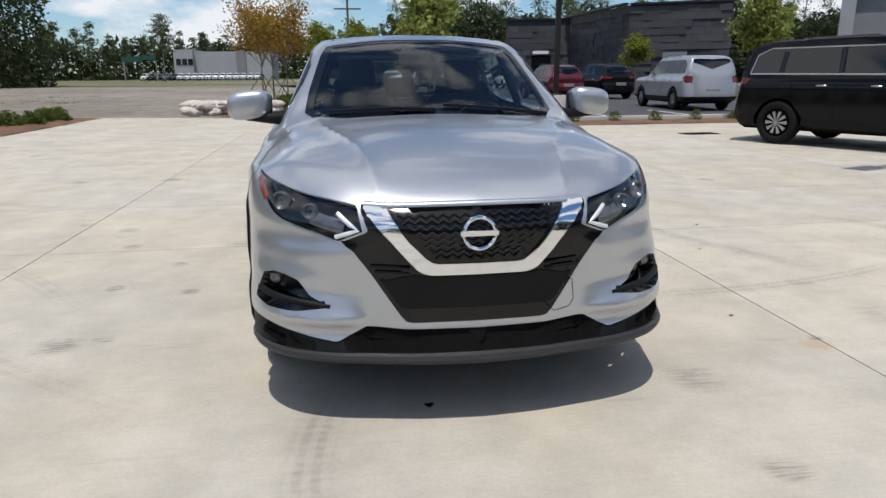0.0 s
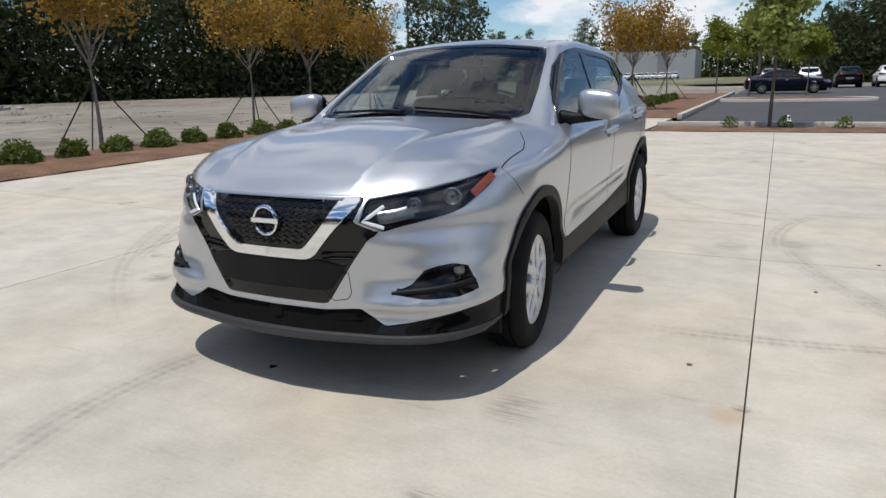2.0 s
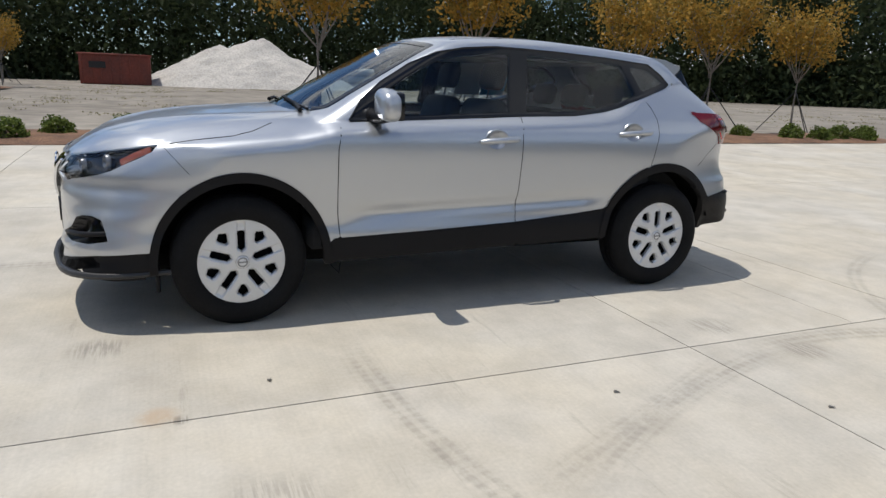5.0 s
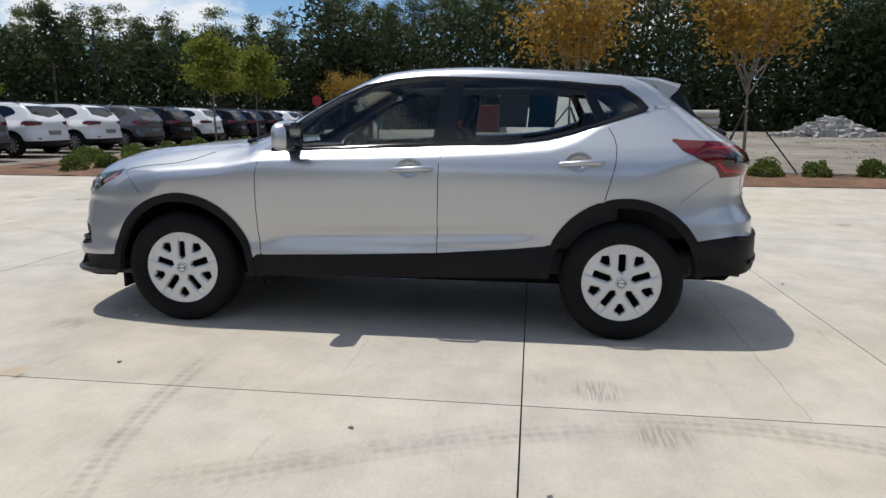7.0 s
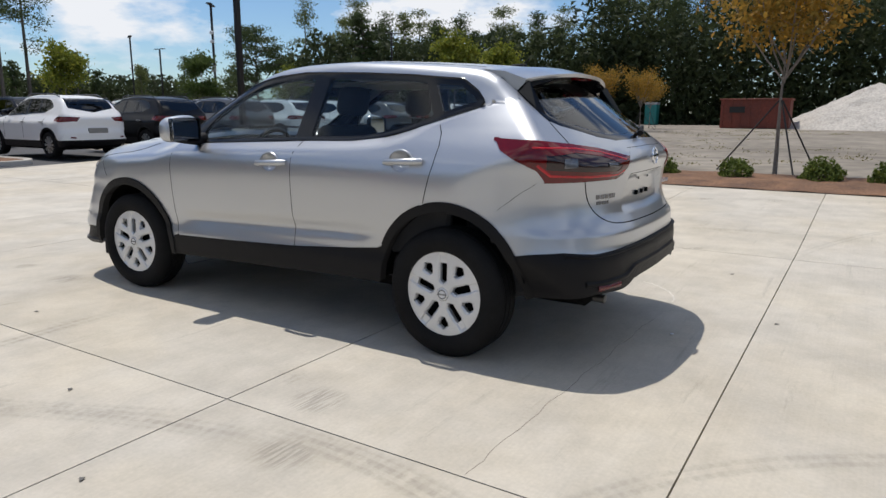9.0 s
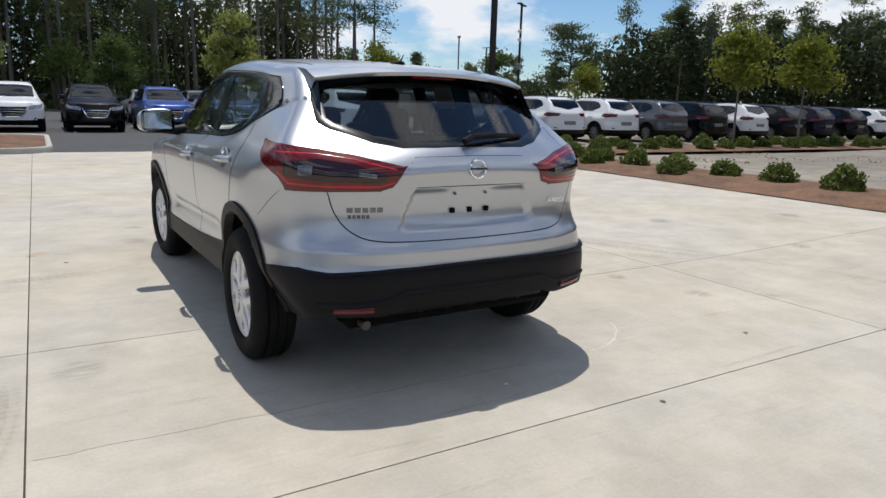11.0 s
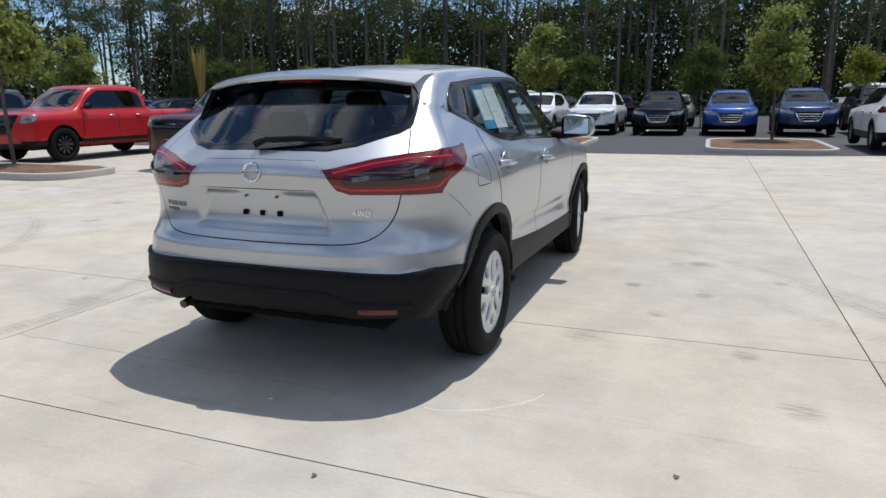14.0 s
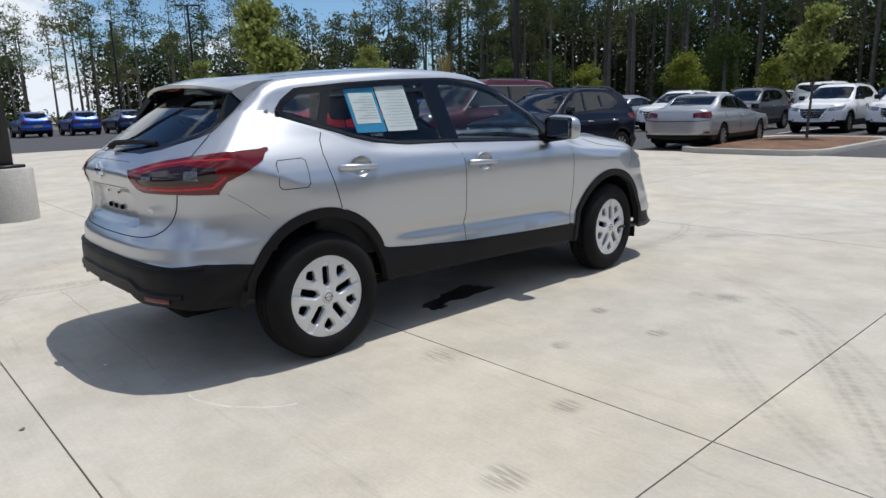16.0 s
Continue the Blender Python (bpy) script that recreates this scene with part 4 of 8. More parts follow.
# rear spoiler with its brake lamp
sp = new("rear_spoiler")
sp.parent = car
tagged(sp, "silver roof spoiler with black underside")
verts, faces = [], []
nxs = 24
for i in range(nxs + 1):
    x = -0.60 + 1.2 * i / nxs
    e = (abs(x) / 0.60) ** 2.2
    yt_, ze = 1.712 - 0.09 * e, 1.474 - 0.045 * e
    y_a = 1.40 - 0.02 * e
    top_a = float(top_height(np.float64(x), np.float64(y_a))) + 0.002
    mid = 0.5 * (y_a + yt_)
    verts += [(x, y_a, top_a), (x, mid, 0.5 * (top_a + ze) + 0.014), (x, yt_, ze), (x, yt_ - 0.006, ze - 0.018), (x, 1.60 - 0.04 * e, ze - 0.05 - 0.02 * e), (x, 1.50, top_a - 0.05)]
for i in range(nxs):
    for k in range(5):
        a = i * 6 + k
        faces.append((a, a + 1, a + 7, a + 6))
faces += [tuple(range(6))[::-1], tuple(nxs * 6 + k for k in range(6))]
spm = mesh_object("spoiler_blade", verts, faces, [SILVER, GLOSS_BLACK], sp, smooth_angle=50)
for poly in spm.data.polygons:
    if len(poly.vertices) == 4 and poly.index % 5 >= 3 and poly.index < nxs * 5:
        poly.material_index = 1
for s in (1, -1):
    fv = [(s * 0.572, 1.60, 1.418), (s * 0.605, 1.73, 1.225), (s * 0.618, 1.77, 1.205), (s * 0.588, 1.635, 1.420), (s * 0.606, 1.58, 1.36), (s * 0.634, 1.72, 1.215)]
    mesh_object("side_fin", fv, [(0, 1, 2, 3), (3, 2, 5, 4), (0, 3, 4), (1, 5, 2), (0, 4, 5, 1)], GLOSS_BLACK, sp, "gloss black fin beside the rear window")
part("high_brake_light", solid((-0.125, 1.668, 1.440), (0.125, 1.700, 1.457), 0.004, 1), LENS_RED, sp, "red high brake light")
# wiper, aerial, handles, mirrors
wp = new("rear_wiper")
wp.parent = car
part("wiper_arm", rod([(0.03, 2.045, 1.155), (-0.02, 2.030, 1.178), (-0.16, 2.000, 1.186), (-0.33, 1.950, 1.182)], [0.018, 0.014, 0.010, 0.006], 6), BLACK_PLASTIC, wp)
part("wiper_blade", rod([(0.02, 2.035, 1.172), (-0.18, 1.995, 1.178), (-0.37, 1.94, 1.176)], 0.010, 6), BLACK_PLASTIC, wp)
for s, x0, x1 in ((1, 0.62, 0.05), (1, 0.0, -0.55)):
    ww = new("front_wiper")
    ww.parent = car
    pts = []
    for i in range(9):
        x = x0 + (x1 - x0) * i / 8
        y = -1.015 + 0.20 * x * x + (0.02 + 0.035 * i / 8)
        pts.append((x, y, float(top_height(np.float64(x), np.float64(y))) + 0.012))
    part("wiper_blade", rod(pts, 0.008, 5), BLACK_PLASTIC, ww)
    part("wiper_arm", rod([(x0, pts[0][1] - 0.04, pts[0][2] - 0.005), pts[3], pts[5]], [0.014, 0.010, 0.006], 5), BLACK_PLASTIC, ww)
part("aerial", rod([(0.0, 1.30, 1.515), (0.0, 1.36, 1.575)], [0.006, 0.003], 6, solid((-0.025, 1.24, 1.50), (0.025, 1.34, 1.545), 0.012, 2)), BLACK_PLASTIC, car, "short black roof aerial")
part("cowl_panel", solid((-0.66, -1.09, 1.03), (0.66, -0.97, 1.075), 0.01, 1), BLACK_PLASTIC, car)
for doors, cy, cz in ((fdoors, 0.125, 0.968), (rdoors, 1.075, 1.012)):
    for d, s in zip(doors, (1, -1)):
        h = new("door_handle")
        h.parent = d
        tagged(h, "silver pull handle over a round recess")
        x = float(on_body(FORM, 'side', cy, cz)[0])
        bm = rod([(s * (x + 0.004), cy - 0.118, cz - 0.010), (s * (x + 0.030), cy - 0.09, cz - 0.004), (s * (x + 0.036), cy, cz + 0.002), (s * (x + 0.032), cy + 0.09, cz + 0.006), (s * (x + 0.004), cy + 0.118, cz + 0.006)], [0.012, 0.016, 0.017, 0.019, 0.016], 10)
        part("grip", bm, SILVER, h)
        cup = lathe([(0.0, -0.026), (0.030, -0.024), (0.050, -0.016), (0.064, -0.003), (0.070, 0.0025), (0.077, 0.0015), (0.080, -0.004)], 40, 'X', m=Matrix.Translation((s * x, cy - 0.015, cz + 0.0)) @ Matrix.Diagonal((s, 1, 0.80, 1)))
        part("handle_cup", cup, SILVER, h)
for s in (1, -1):
    m = new("door_mirror")
    m.parent = fdoors[0 if s > 0 else 1]
    tagged(m, "silver door mirror on a black foot")
    b = bmesh.new()
    bmesh.ops.create_uvsphere(b, u_segments=28, v_segments=18, radius=1)
    for v in b.verts:
        q = v.co
        k = lambda c, e: math.copysign(abs(c) ** e, c)
        v.co = Vector((k(q.x, 0.62) * 0.118, k(q.y, 0.75) * 0.062, k(q.z, 0.62) * 0.080))
        v.co.z += -0.10 * v.co.x + 0.006
        v.co.x += 0.18 * (0.062 - v.co.y)
        if v.co.y > 0.040:
            v.co.y = 0.040 + (v.co.y - 0.04) * 0.1
    part("mirror_shell", merge(None, b, Matrix.Translation((s * 0.985, -0.575, 1.150)) @ Matrix.Diagonal((s, 1, 1, 1))), SILVER, m, smooth_angle=60)
    part("mirror_rim", solid((0.875, -0.548, 1.078), (1.092, -0.528, 1.222), 0.03, 3, None, Matrix.Translation((0, 0, 0)) @ Matrix.Diagonal((s, 1, 1, 1))), GLOSS_BLACK, m)
    part("mirror_glass", solid((0.890, -0.530, 1.092), (1.077, -0.5255, 1.208), 0.002, 1, None, Matrix.Diagonal((s, 1, 1, 1))), CHROME, m)
    part("mirror_foot", rod([(s * 0.79, -0.60, 1.085), (s * 0.86, -0.59, 1.082), (s * 0.93, -0.58, 1.085), (s * 1.02, -0.575, 1.090)], [0.045, 0.034, 0.028, 0.02], 10), BLACK_PLASTIC, m)
# rear bumper details
ribbon(FORM, "bumper_crease", 'rear', [rr(0.0, 2.16, 0.500), rr(0.38, 2.145, 0.500), rr(0.47, 2.13, 0.462), rr(0.62, 2.08, 0.455), rr(0.74, 2.02, 0.458)], 0.030, 0.004, BLACK_PLASTIC, car, (1, -1), "moulded crease of the black bumper", 0.012)
ribbon(FORM, "bumper_ledge", 'rear', [rr(0.0, 2.16, 0.600), rr(0.44, 2.12, 0.596), rr(0.69, 2.04, 0.586), rr(0.80, 1.93, 0.598)], 0.020, 0.006, BLACK_PLASTIC, car, (1, -1), "moulded top ledge of the bumper", 0.010)
for s in (1, -1):
    ribbon(FORM, "rear_reflector", 'rear', [rr(0.525, 2.127, 0.430), rr(0.60, 2.10, 0.429), rr(0.682, 2.06, 0.432)], 0.028, 0.007, LENS_RED, car, (s,), "red bumper reflector", 0.006)
bm = solid((-0.43, 1.95, 0.385), (0.43, 2.115, 0.445), 0.02, 2)
for x in (-0.28, -0.14, 0.0, 0.14, 0.28):
    solid((x - 0.016, 2.03, 0.380), (x + 0.016, 2.108, 0.42), 0.006, 1, bm)
part("rear_diffuser", bm, BLACK_PLASTIC, car, "black finned diffuser")
part("exhaust_pipe", rod([(0.52, 1.75, 0.33), (0.53, 2.0, 0.342), (0.53, 2.06, 0.338)], 0.022, 14), DULL_METAL, car, "dull metal exhaust tip")
# underside and wheel housings
# Bumper, nose and lamp boxes are unseen solids added to stop sun leaking through
for name, lo_, hi_ in (("floor_pan", (-0.66, -2.0, 0.26), (0.66, 1.2, 0.38)), ("boot_pan", (-0.60, 1.1, 0.30), (0.60, 2.0, 0.40)), ("bumper_beam", (-0.60, 1.78, 0.44), (0.60, 2.055, 0.58)),
                       ("bumper_foam", (-0.50, 1.90, 0.47), (0.50, 2.105, 0.57)), ("bumper_pad", (-0.38, 2.02, 0.47), (0.38, 2.128, 0.60)), ("engine", (-0.60, -1.75, 0.30), (0.60, -0.95, 0.92)), ("radiator", (-0.62, -2.03, 0.30), (0.62, -1.70, 0.76)),
                       ("lamp_carrier", (0.42, -1.93, 0.40), (0.74, -1.745, 0.82)), ("lamp_carrier", (-0.74, -1.93, 0.40), (-0.42, -1.745, 0.82)), ("rear_axle", (-0.60, 0.92, 0.30), (0.60, 1.95, 0.78))):
    part(name, solid(lo_, hi_, 0.03, 1), UNDER_AND_SHADE_BLACK, car)
for cy, r in ((-1.305, 0.43), (1.33, 0.44)):
    for s in (1, -1):
        hv = [(s * xx, cy + rr_ * math.cos(q), 0.335 + rr_ * math.sin(q)) for q in (np.linspace(0.06, math.pi - 0.06, 30) if cy < 0 else np.linspace(0.26, math.pi - 0.06, 30)) for xx, rr_ in ((0.58, r), (0.80, r + 0.004), (0.865, r + 0.008))]
        mesh_object("wheel_housing", hv, [(3 * i + k, 3 * i + k + 1, 3 * i + k + 4, 3 * i + k + 3) for i in range(29) for k in range(2)], UNDER_AND_SHADE_BLACK, car, smooth_angle=60)
for s in (0.72, -0.86):
    part("mud_flap", solid((s, -1.735, 0.20), (s + 0.14, -1.715, 0.33), 0.006, 1), BLACK_PLASTIC, car)
for s, e, steer in ((1, -1, 4), (-1, -1, 4), (1, 1, 0), (-1, 1, 0)):
    build_wheel(car, pose(s * (0.795 if e < 0 else 0.810), e * 1.3235, 0.341, 0, 0, (0 if s > 0 else 180) + steer))
# inside
inner = new("interior")
inner.parent = car
tagged(inner, "dark cloth interior")
part("cabin_floor", solid((-0.74, -0.95, 0.34), (0.74, 1.75, 0.50), 0.03, 1), SEAT_CLOTH, inner)
part("dashboard", solid((-0.70, -0.98, 0.75), (0.70, -0.52, 1.06), 0.06, 3), SEAT_CLOTH, inner)
for s in (-0.80, 0.74):
    part("door_lining", solid((s, -0.75, 0.50), (s + 0.06, 1.3, 1.04), 0.02, 1), SEAT_CLOTH, inner)
part("headlining", solid((-0.50, -0.02, 1.425), (0.50, 1.22, 1.44), 0.006, 1), TRIM_GREY, inner, "pale grey headlining")
part("parcel_floor", solid((-0.66, 1.30, 0.55), (0.66, 1.985, 0.98), 0.05, 2), SEAT_CLOTH, inner)
for name, xs, y, tilt in (("front_seat", (0.37, -0.37), 0.02, 14), ("rear_seat", (0.42, -0.42, 0.0), 0.88, 16)):
    for x in xs:
        w_ = 0.25 if name == "front_seat" else 0.20
        bm = solid((x - w_, y - 0.42, 0.50), (x + w_, y + 0.12, 0.68), 0.06, 3)
        solid((-w_, -0.07, 0.0), (w_, 0.07, 0.62 if name == "front_seat" else 0.55), 0.06, 3, bm, pose(x, y + 0.12, 0.58, -tilt))
        solid((-0.125, -0.05, 0.68 if name == "front_seat" else 0.58), (0.125, 0.05, 0.86 if name == "front_seat" else 0.74), 0.045, 3, bm, pose(x, y + 0.12, 0.58, -tilt))
        rod([(x - 0.05, y + 0.28, 1.13), (x - 0.05, y + 0.31, 1.28)], 0.006, 5, bm)
        part(name, bm, SEAT_CLOTH, inner)
sw = lathe([(0.178 + 0.016 * math.cos(a), 0.016 * math.sin(a)) for a in np.linspace(0, 2 * math.pi, 10)[:-1]], 36, 'Y', closed=True)
solid((-0.07, -0.01, -0.05), (0.07, 0.03, 0.05), 0.02, 2, sw)
solid((-0.17, 0.0, -0.015), (0.17, 0.015, 0.02), 0.005, 1, sw)
part("steering_wheel", merge(None, sw, pose(0.37, -0.44, 0.98, -25)), GLOSS_BLACK, inner)
part("inside_mirror", solid((-0.12, -0.16, 1.37), (0.12, -0.12, 1.44), 0.015, 2, rod([(0, -0.16, 1.42), (0, -0.20, 1.49)], 0.02, 8)), GLOSS_BLACK, inner)
part("sensor_cover", solid((-0.07, -0.27, 1.43), (0.07, -0.16, 1.485), 0.015, 2, None), GLOSS_BLACK, inner)
# papers in the rear side window
pp = new("window_papers")
pp.parent = car
tagged(pp, "blue and white sale sheets inside the glass")


def on_pane(y, z, d):
    return (-(float(side_width(np.float64(y), np.float64(z))) - 0.014) - d * 0.0, y, z)


def sheet(name, y0, y1, m_):
    v, f = [], []
    for i in range(7):
        z = 1.185 + (1.450 - 1.185) * i / 6
        for y in (y0, y1):
            yy = y + (-0.015 + 0.02 * (i / 6))
            x = -(float(side_width(np.float64(yy), np.float64(z))) - 0.014)
            v += [(x, yy, z)]
    f = [(2 * i, 2 * i + 1, 2 * i + 3, 2 * i + 2) for i in range(6)]
    n0 = len(v)
    v += [(x + 0.002, y, z) for x, y, z in v]
    f += [tuple(n0 + q for q in fc_[::-1]) for fc_ in f]
    return mesh_object(name, v, f, m_, pp)


sheet("blue_sheet", 0.775, 0.985, PAPER_BLUE)
sheet("white_sheet", 0.545, 0.765, PAPER)
bm = bmesh.new()


def lay(bm_, y0, y1, z0, z1, up):
    v = []
    for y, z in ((y0, z0), (y1, z0), (y1, z1), (y0, z1)):
        yy = y - 0.015 + 0.02 * (z - 1.185) / 0.265
        v.append(bm_.verts.new((-(float(side_width(np.float64(yy), np.float64(z))) - 0.014) - up, yy, z)))
    bm_.faces.new(v[::-1])


lay(bm, 0.795, 0.965, 1.235, 1.405, 0.002)
part("inset_panel", bm, PAPER, pp, "white printed panel")
bm = bmesh.new()
for i in range(9):
    lay(bm, 0.81, 0.95 - 0.03 * (i % 3), 1.262 + 0.015 * i, 1.2645 + 0.015 * i, 0.004)
for i in range(13):
    lay(bm, 0.565, 0.745 - 0.04 * (i % 2), 1.21 + 0.017 * i, 1.2122 + 0.017 * i, 0.003)
part("print_bars", bm, INK, pp, "rows of small grey print")



# ---- ground, pad, beds and paving ----
def gz(x, y):
    """The lie of the land: the pad rises a little to one side."""
    return 0.085 * float(smooth(-2.8, -7.75, np.float64(x)))


def concrete_material():
    m = material("pad_concrete", (0.50, 0.470, 0.412), 0.85, 0, 0, (60.0, 0.06), (0.9, 0.12), (220.0, 0.13), (0.43, 0.398, 0.342), 0.035)
    n, l = m.node_tree.nodes, m.node_tree.links
    b = n["Principled BSDF"]
    old = b.inputs["Base Color"].links[0].from_socket
    tc = n.new("ShaderNodeTexCoord")
    # broom streaks and tyre scuffs, stretched along different ways
    for k, (scale, turn, lo, hi, dark) in enumerate((((0.9, 9.0, 1), 0.5, 0.60, 0.74, 0.74), ((0.35, 5.0, 1), -0.9, 0.63, 0.72, 0.80), ((1.6, 1.2, 1), 0.2, 0.66, 0.78, 0.72))):
        mp = n.new("ShaderNodeMapping")
        mp.inputs["Scale"].default_value, mp.inputs["Rotation"].default_value = scale, (0, 0, turn)
        l.new(tc.outputs["Object"], mp.inputs["Vector"])
        no = n.new("ShaderNodeTexNoise")
        no.inputs["Scale"].default_value, no.inputs["Detail"].default_value, no.inputs["Roughness"].default_value = 1.0, 8.0, 0.72
        l.new(mp.outputs[0], no.inputs["Vector"])
        r = n.new("ShaderNodeMapRange")
        r.inputs["From Min"].default_value, r.inputs["From Max"].default_value = lo, hi
        r.inputs["To Min"].default_value, r.inputs["To Max"].default_value = 1.0, dark
        l.new(no.outputs[0], r.inputs["Value"])
        s = n.new("ShaderNodeVectorMath")
        s.operation = 'SCALE'
        l.new(old, s.inputs[0])
        l.new(r.outputs[0], s.inputs["Scale"])
        old = s.outputs[0]
    # tyre arcs (centre, radius, half width), footprints and smudges at their places
    def ramp(sock, lo, hi, a, c):
        r_ = n.new("ShaderNodeMapRange")
        r_.interpolation_type = 'SMOOTHSTEP'
        for k_, v_ in (("From Min", lo), ("From Max", hi), ("To Min", a), ("To Max", c)):
            r_.inputs[k_].default_value = v_
        l.new(sock, r_.inputs["Value"])
        return r_.outputs[0]

    def calc(op, a, c):
        q = n.new("ShaderNodeMath")
        q.operation = op
        for k_, v_ in enumerate((a, c)):
            if isinstance(v_, (int, float)):
                q.inputs[k_].default_value = v_
            else:
                l.new(v_, q.inputs[k_])
        return q.outputs[0]

    def away(x, y):
        q = n.new("ShaderNodeVectorMath")
        q.operation = 'DISTANCE'
        q.inputs[1].default_value = (x, y, 0.0)
        l.new(tc.outputs["Object"], q.inputs[0])
        return q.outputs["Value"]
    patchy = n.new("ShaderNodeTexNoise")
    patchy.inputs["Scale"].default_value, patchy.inputs["Detail"].default_value, patchy.inputs["Roughness"].default_value = 9.0, 8.0, 0.75
    l.new(tc.outputs["Object"], patchy.inputs["Vector"])
    broken = ramp(patchy.outputs[0], 0.32, 0.58, 0.12, 1.0)
    place = n.new("ShaderNodeSeparateXYZ")
    l.new(tc.outputs["Object"], place.inputs[0])
    streak_map = n.new("ShaderNodeMapping")
    streak_map.inputs["Scale"].default_value, streak_map.inputs["Rotation"].default_value = (6.0, 75.0, 1.0), (0, 0, 0.35)
    l.new(tc.outputs["Object"], streak_map.inputs["Vector"])
    streak = n.new("ShaderNodeTexNoise")
    streak.inputs["Scale"].default_value, streak.inputs["Detail"].default_value = 1.0, 3.0
    l.new(streak_map.outputs[0], streak.inputs["Vector"])
    dragged = ramp(streak.outputs[0], 0.40, 0.60, 0.10, 1.0)
    total = None
    for cx, cy, rad, half, mx_, my_, reach, amount in ((-0.29, 4.62, 4.18, 0.11, 3.4, 6.6, 4.6, 0.20), (1.6, 3.02, 5.74, 0.10, -3.4, 0.3, 3.6, 0.16), (1.32, -2.52, 1.97, 0.12, -0.63, -2.8, 1.1, 0.24),
                                                     (6.09, 1.98, 4.11, 0.09, 2.3, 0.35, 1.1, 0.24), (4.2, 1.46, 2.24, 0.10, 2.0, 1.96, 1.0, 0.26), (-22.64, -11.5, 27.6, 0.09, 2.4, 0.12, 1.0, 0.20),
                                                     (85.75, 51.74, 102.78, 0.12, -3.0, -0.1, 1.2, 0.22), (1.51, 3.71, 4.58, 0.10, 2.35, -0.8, 1.2, 0.24), (7.94, 2.56, 4.28, 0.12, 4.7, -0.3, 2.4, 0.18),
                                                     (1.0, -6.0, 3.4, 0.10, -1.6, -3.9, 1.6, 0.20), (-1.5, 9.0, 6.5, 0.10, -4.6, 3.3, 2.2, 0.16), (-6.0, -3.0, 4.6, 0.10, -3.0, 0.6, 1.8, 0.16), (3.0, 4.5, 2.4, 0.08, 1.4, 2.9, 1.4, 0.18)):
        band = ramp(calc('ABSOLUTE', calc('SUBTRACT', away(cx, cy), rad), 0.0), half * 0.35, half, 1.0, 0.0)
        one = calc('MULTIPLY', calc('MULTIPLY', band, ramp(away(mx_, my_), reach * 0.45, reach, amount * 1.15, 0.0)), broken)
        # the tread: ribs along the track and lugs across it
        turn_ = calc('ARCTAN2', calc('SUBTRACT', place.outputs[1], cy), calc('SUBTRACT', place.outputs[0], cx))
        lugs = ramp(calc('SINE', calc('MULTIPLY', turn_, rad * 2 * math.pi / 0.052), 0.0), -0.7, 0.7, 0.66, 1.0)
        ribs = ramp(calc('SINE', calc('MULTIPLY', away(cx, cy), 2 * math.pi / 0.062), 0.0), -0.7, 0.5, 0.45, 1.0)
        one = calc('MULTIPLY', one, calc('MULTIPLY', lugs, ribs))
        total = one if total is None else calc('MAXIMUM', total, one)
    for x, y, r_, amount in ((0.98, -2.72, 0.11, 0.30), (1.03, -2.0, 0.17, 0.26), (1.66, 1.14, 0.18, 0.26), (2.08, 1.36, 0.17, 0.24), (-1.48, -0.34, 0.085, 0.40), (-1.97, -0.20, 0.085, 0.36), (-1.69, 0.34, 0.08, 0.34),
                             (-2.19, 0.93, 0.10, 0.34), (-2.39, 1.56, 0.13, 0.30), (-1.75, -1.1, 0.08, 0.34), (-2.5, -0.7, 0.08, 0.3), (1.86, -1.66, 0.05, 0.40), (-0.9, -3.1, 0.14, 0.22), (2.5, -1.4, 0.2, 0.2)):
        one = calc('MULTIPLY', ramp(away(x, y), r_ * 0.3, r_, amount * 1.25, 0.0), dragged)
        total = calc('MAXIMUM', total, one)
    # scattered scuffs of shoes and tyres
    cells = n.new("ShaderNodeTexVoronoi")
    cells.inputs["Scale"].default_value = 1.15
    warp = n.new("ShaderNodeVectorMath")
    warp.operation = 'ADD'
    soft_ = n.new("ShaderNodeVectorMath")
    soft_.operation = 'SCALE'
    soft_.inputs["Scale"].default_value = 0.22
    l.new(patchy.outputs["Color"], soft_.inputs[0])
    l.new(tc.outputs["Object"], warp.inputs[0])
    l.new(soft_.outputs[0], warp.inputs[1])
    l.new(warp.outputs[0], cells.inputs["Vector"])
    sep = n.new("ShaderNodeSeparateColor")
    l.new(cells.outputs["Color"], sep.inputs[0])
    scuff = calc('MULTIPLY', calc('MULTIPLY', ramp(cells.outputs["Distance"], 0.05, 0.19, 0.46, 0.0), ramp(sep.outputs[0], 0.35, 0.75, 0.0, 1.15)), dragged)
    total = calc('MAXIMUM', total, scuff)
    # broad cloudy patches and broom lines
    cloud = n.new("ShaderNodeTexNoise")
    cloud.inputs["Scale"].default_value, cloud.inputs["Detail"].default_value, cloud.inputs["Roughness"].default_value = 2.6, 7.0, 0.68
    l.new(tc.outputs["Object"], cloud.inputs["Vector"])
    broom_map = n.new("ShaderNodeMapping")
    broom_map.inputs["Scale"].default_value = (1.2, 75.0, 1.0)
    l.new(tc.outputs["Object"], broom_map.inputs["Vector"])
    broom = n.new("ShaderNodeTexNoise")
    broom.inputs["Scale"].default_value, broom.inputs["Detail"].default_value = 1.0, 3.0
    l.new(broom_map.outputs[0], broom.inputs["Vector"])
    light = calc('MULTIPLY', ramp(cloud.outputs[0], 0.30, 0.70, 0.88, 1.07), ramp(broom.outputs[0], 0.3, 0.7, 0.98, 1.015))
    s = n.new("ShaderNodeVectorMath")
    s.operation = 'SCALE'
    l.new(old, s.inputs[0])
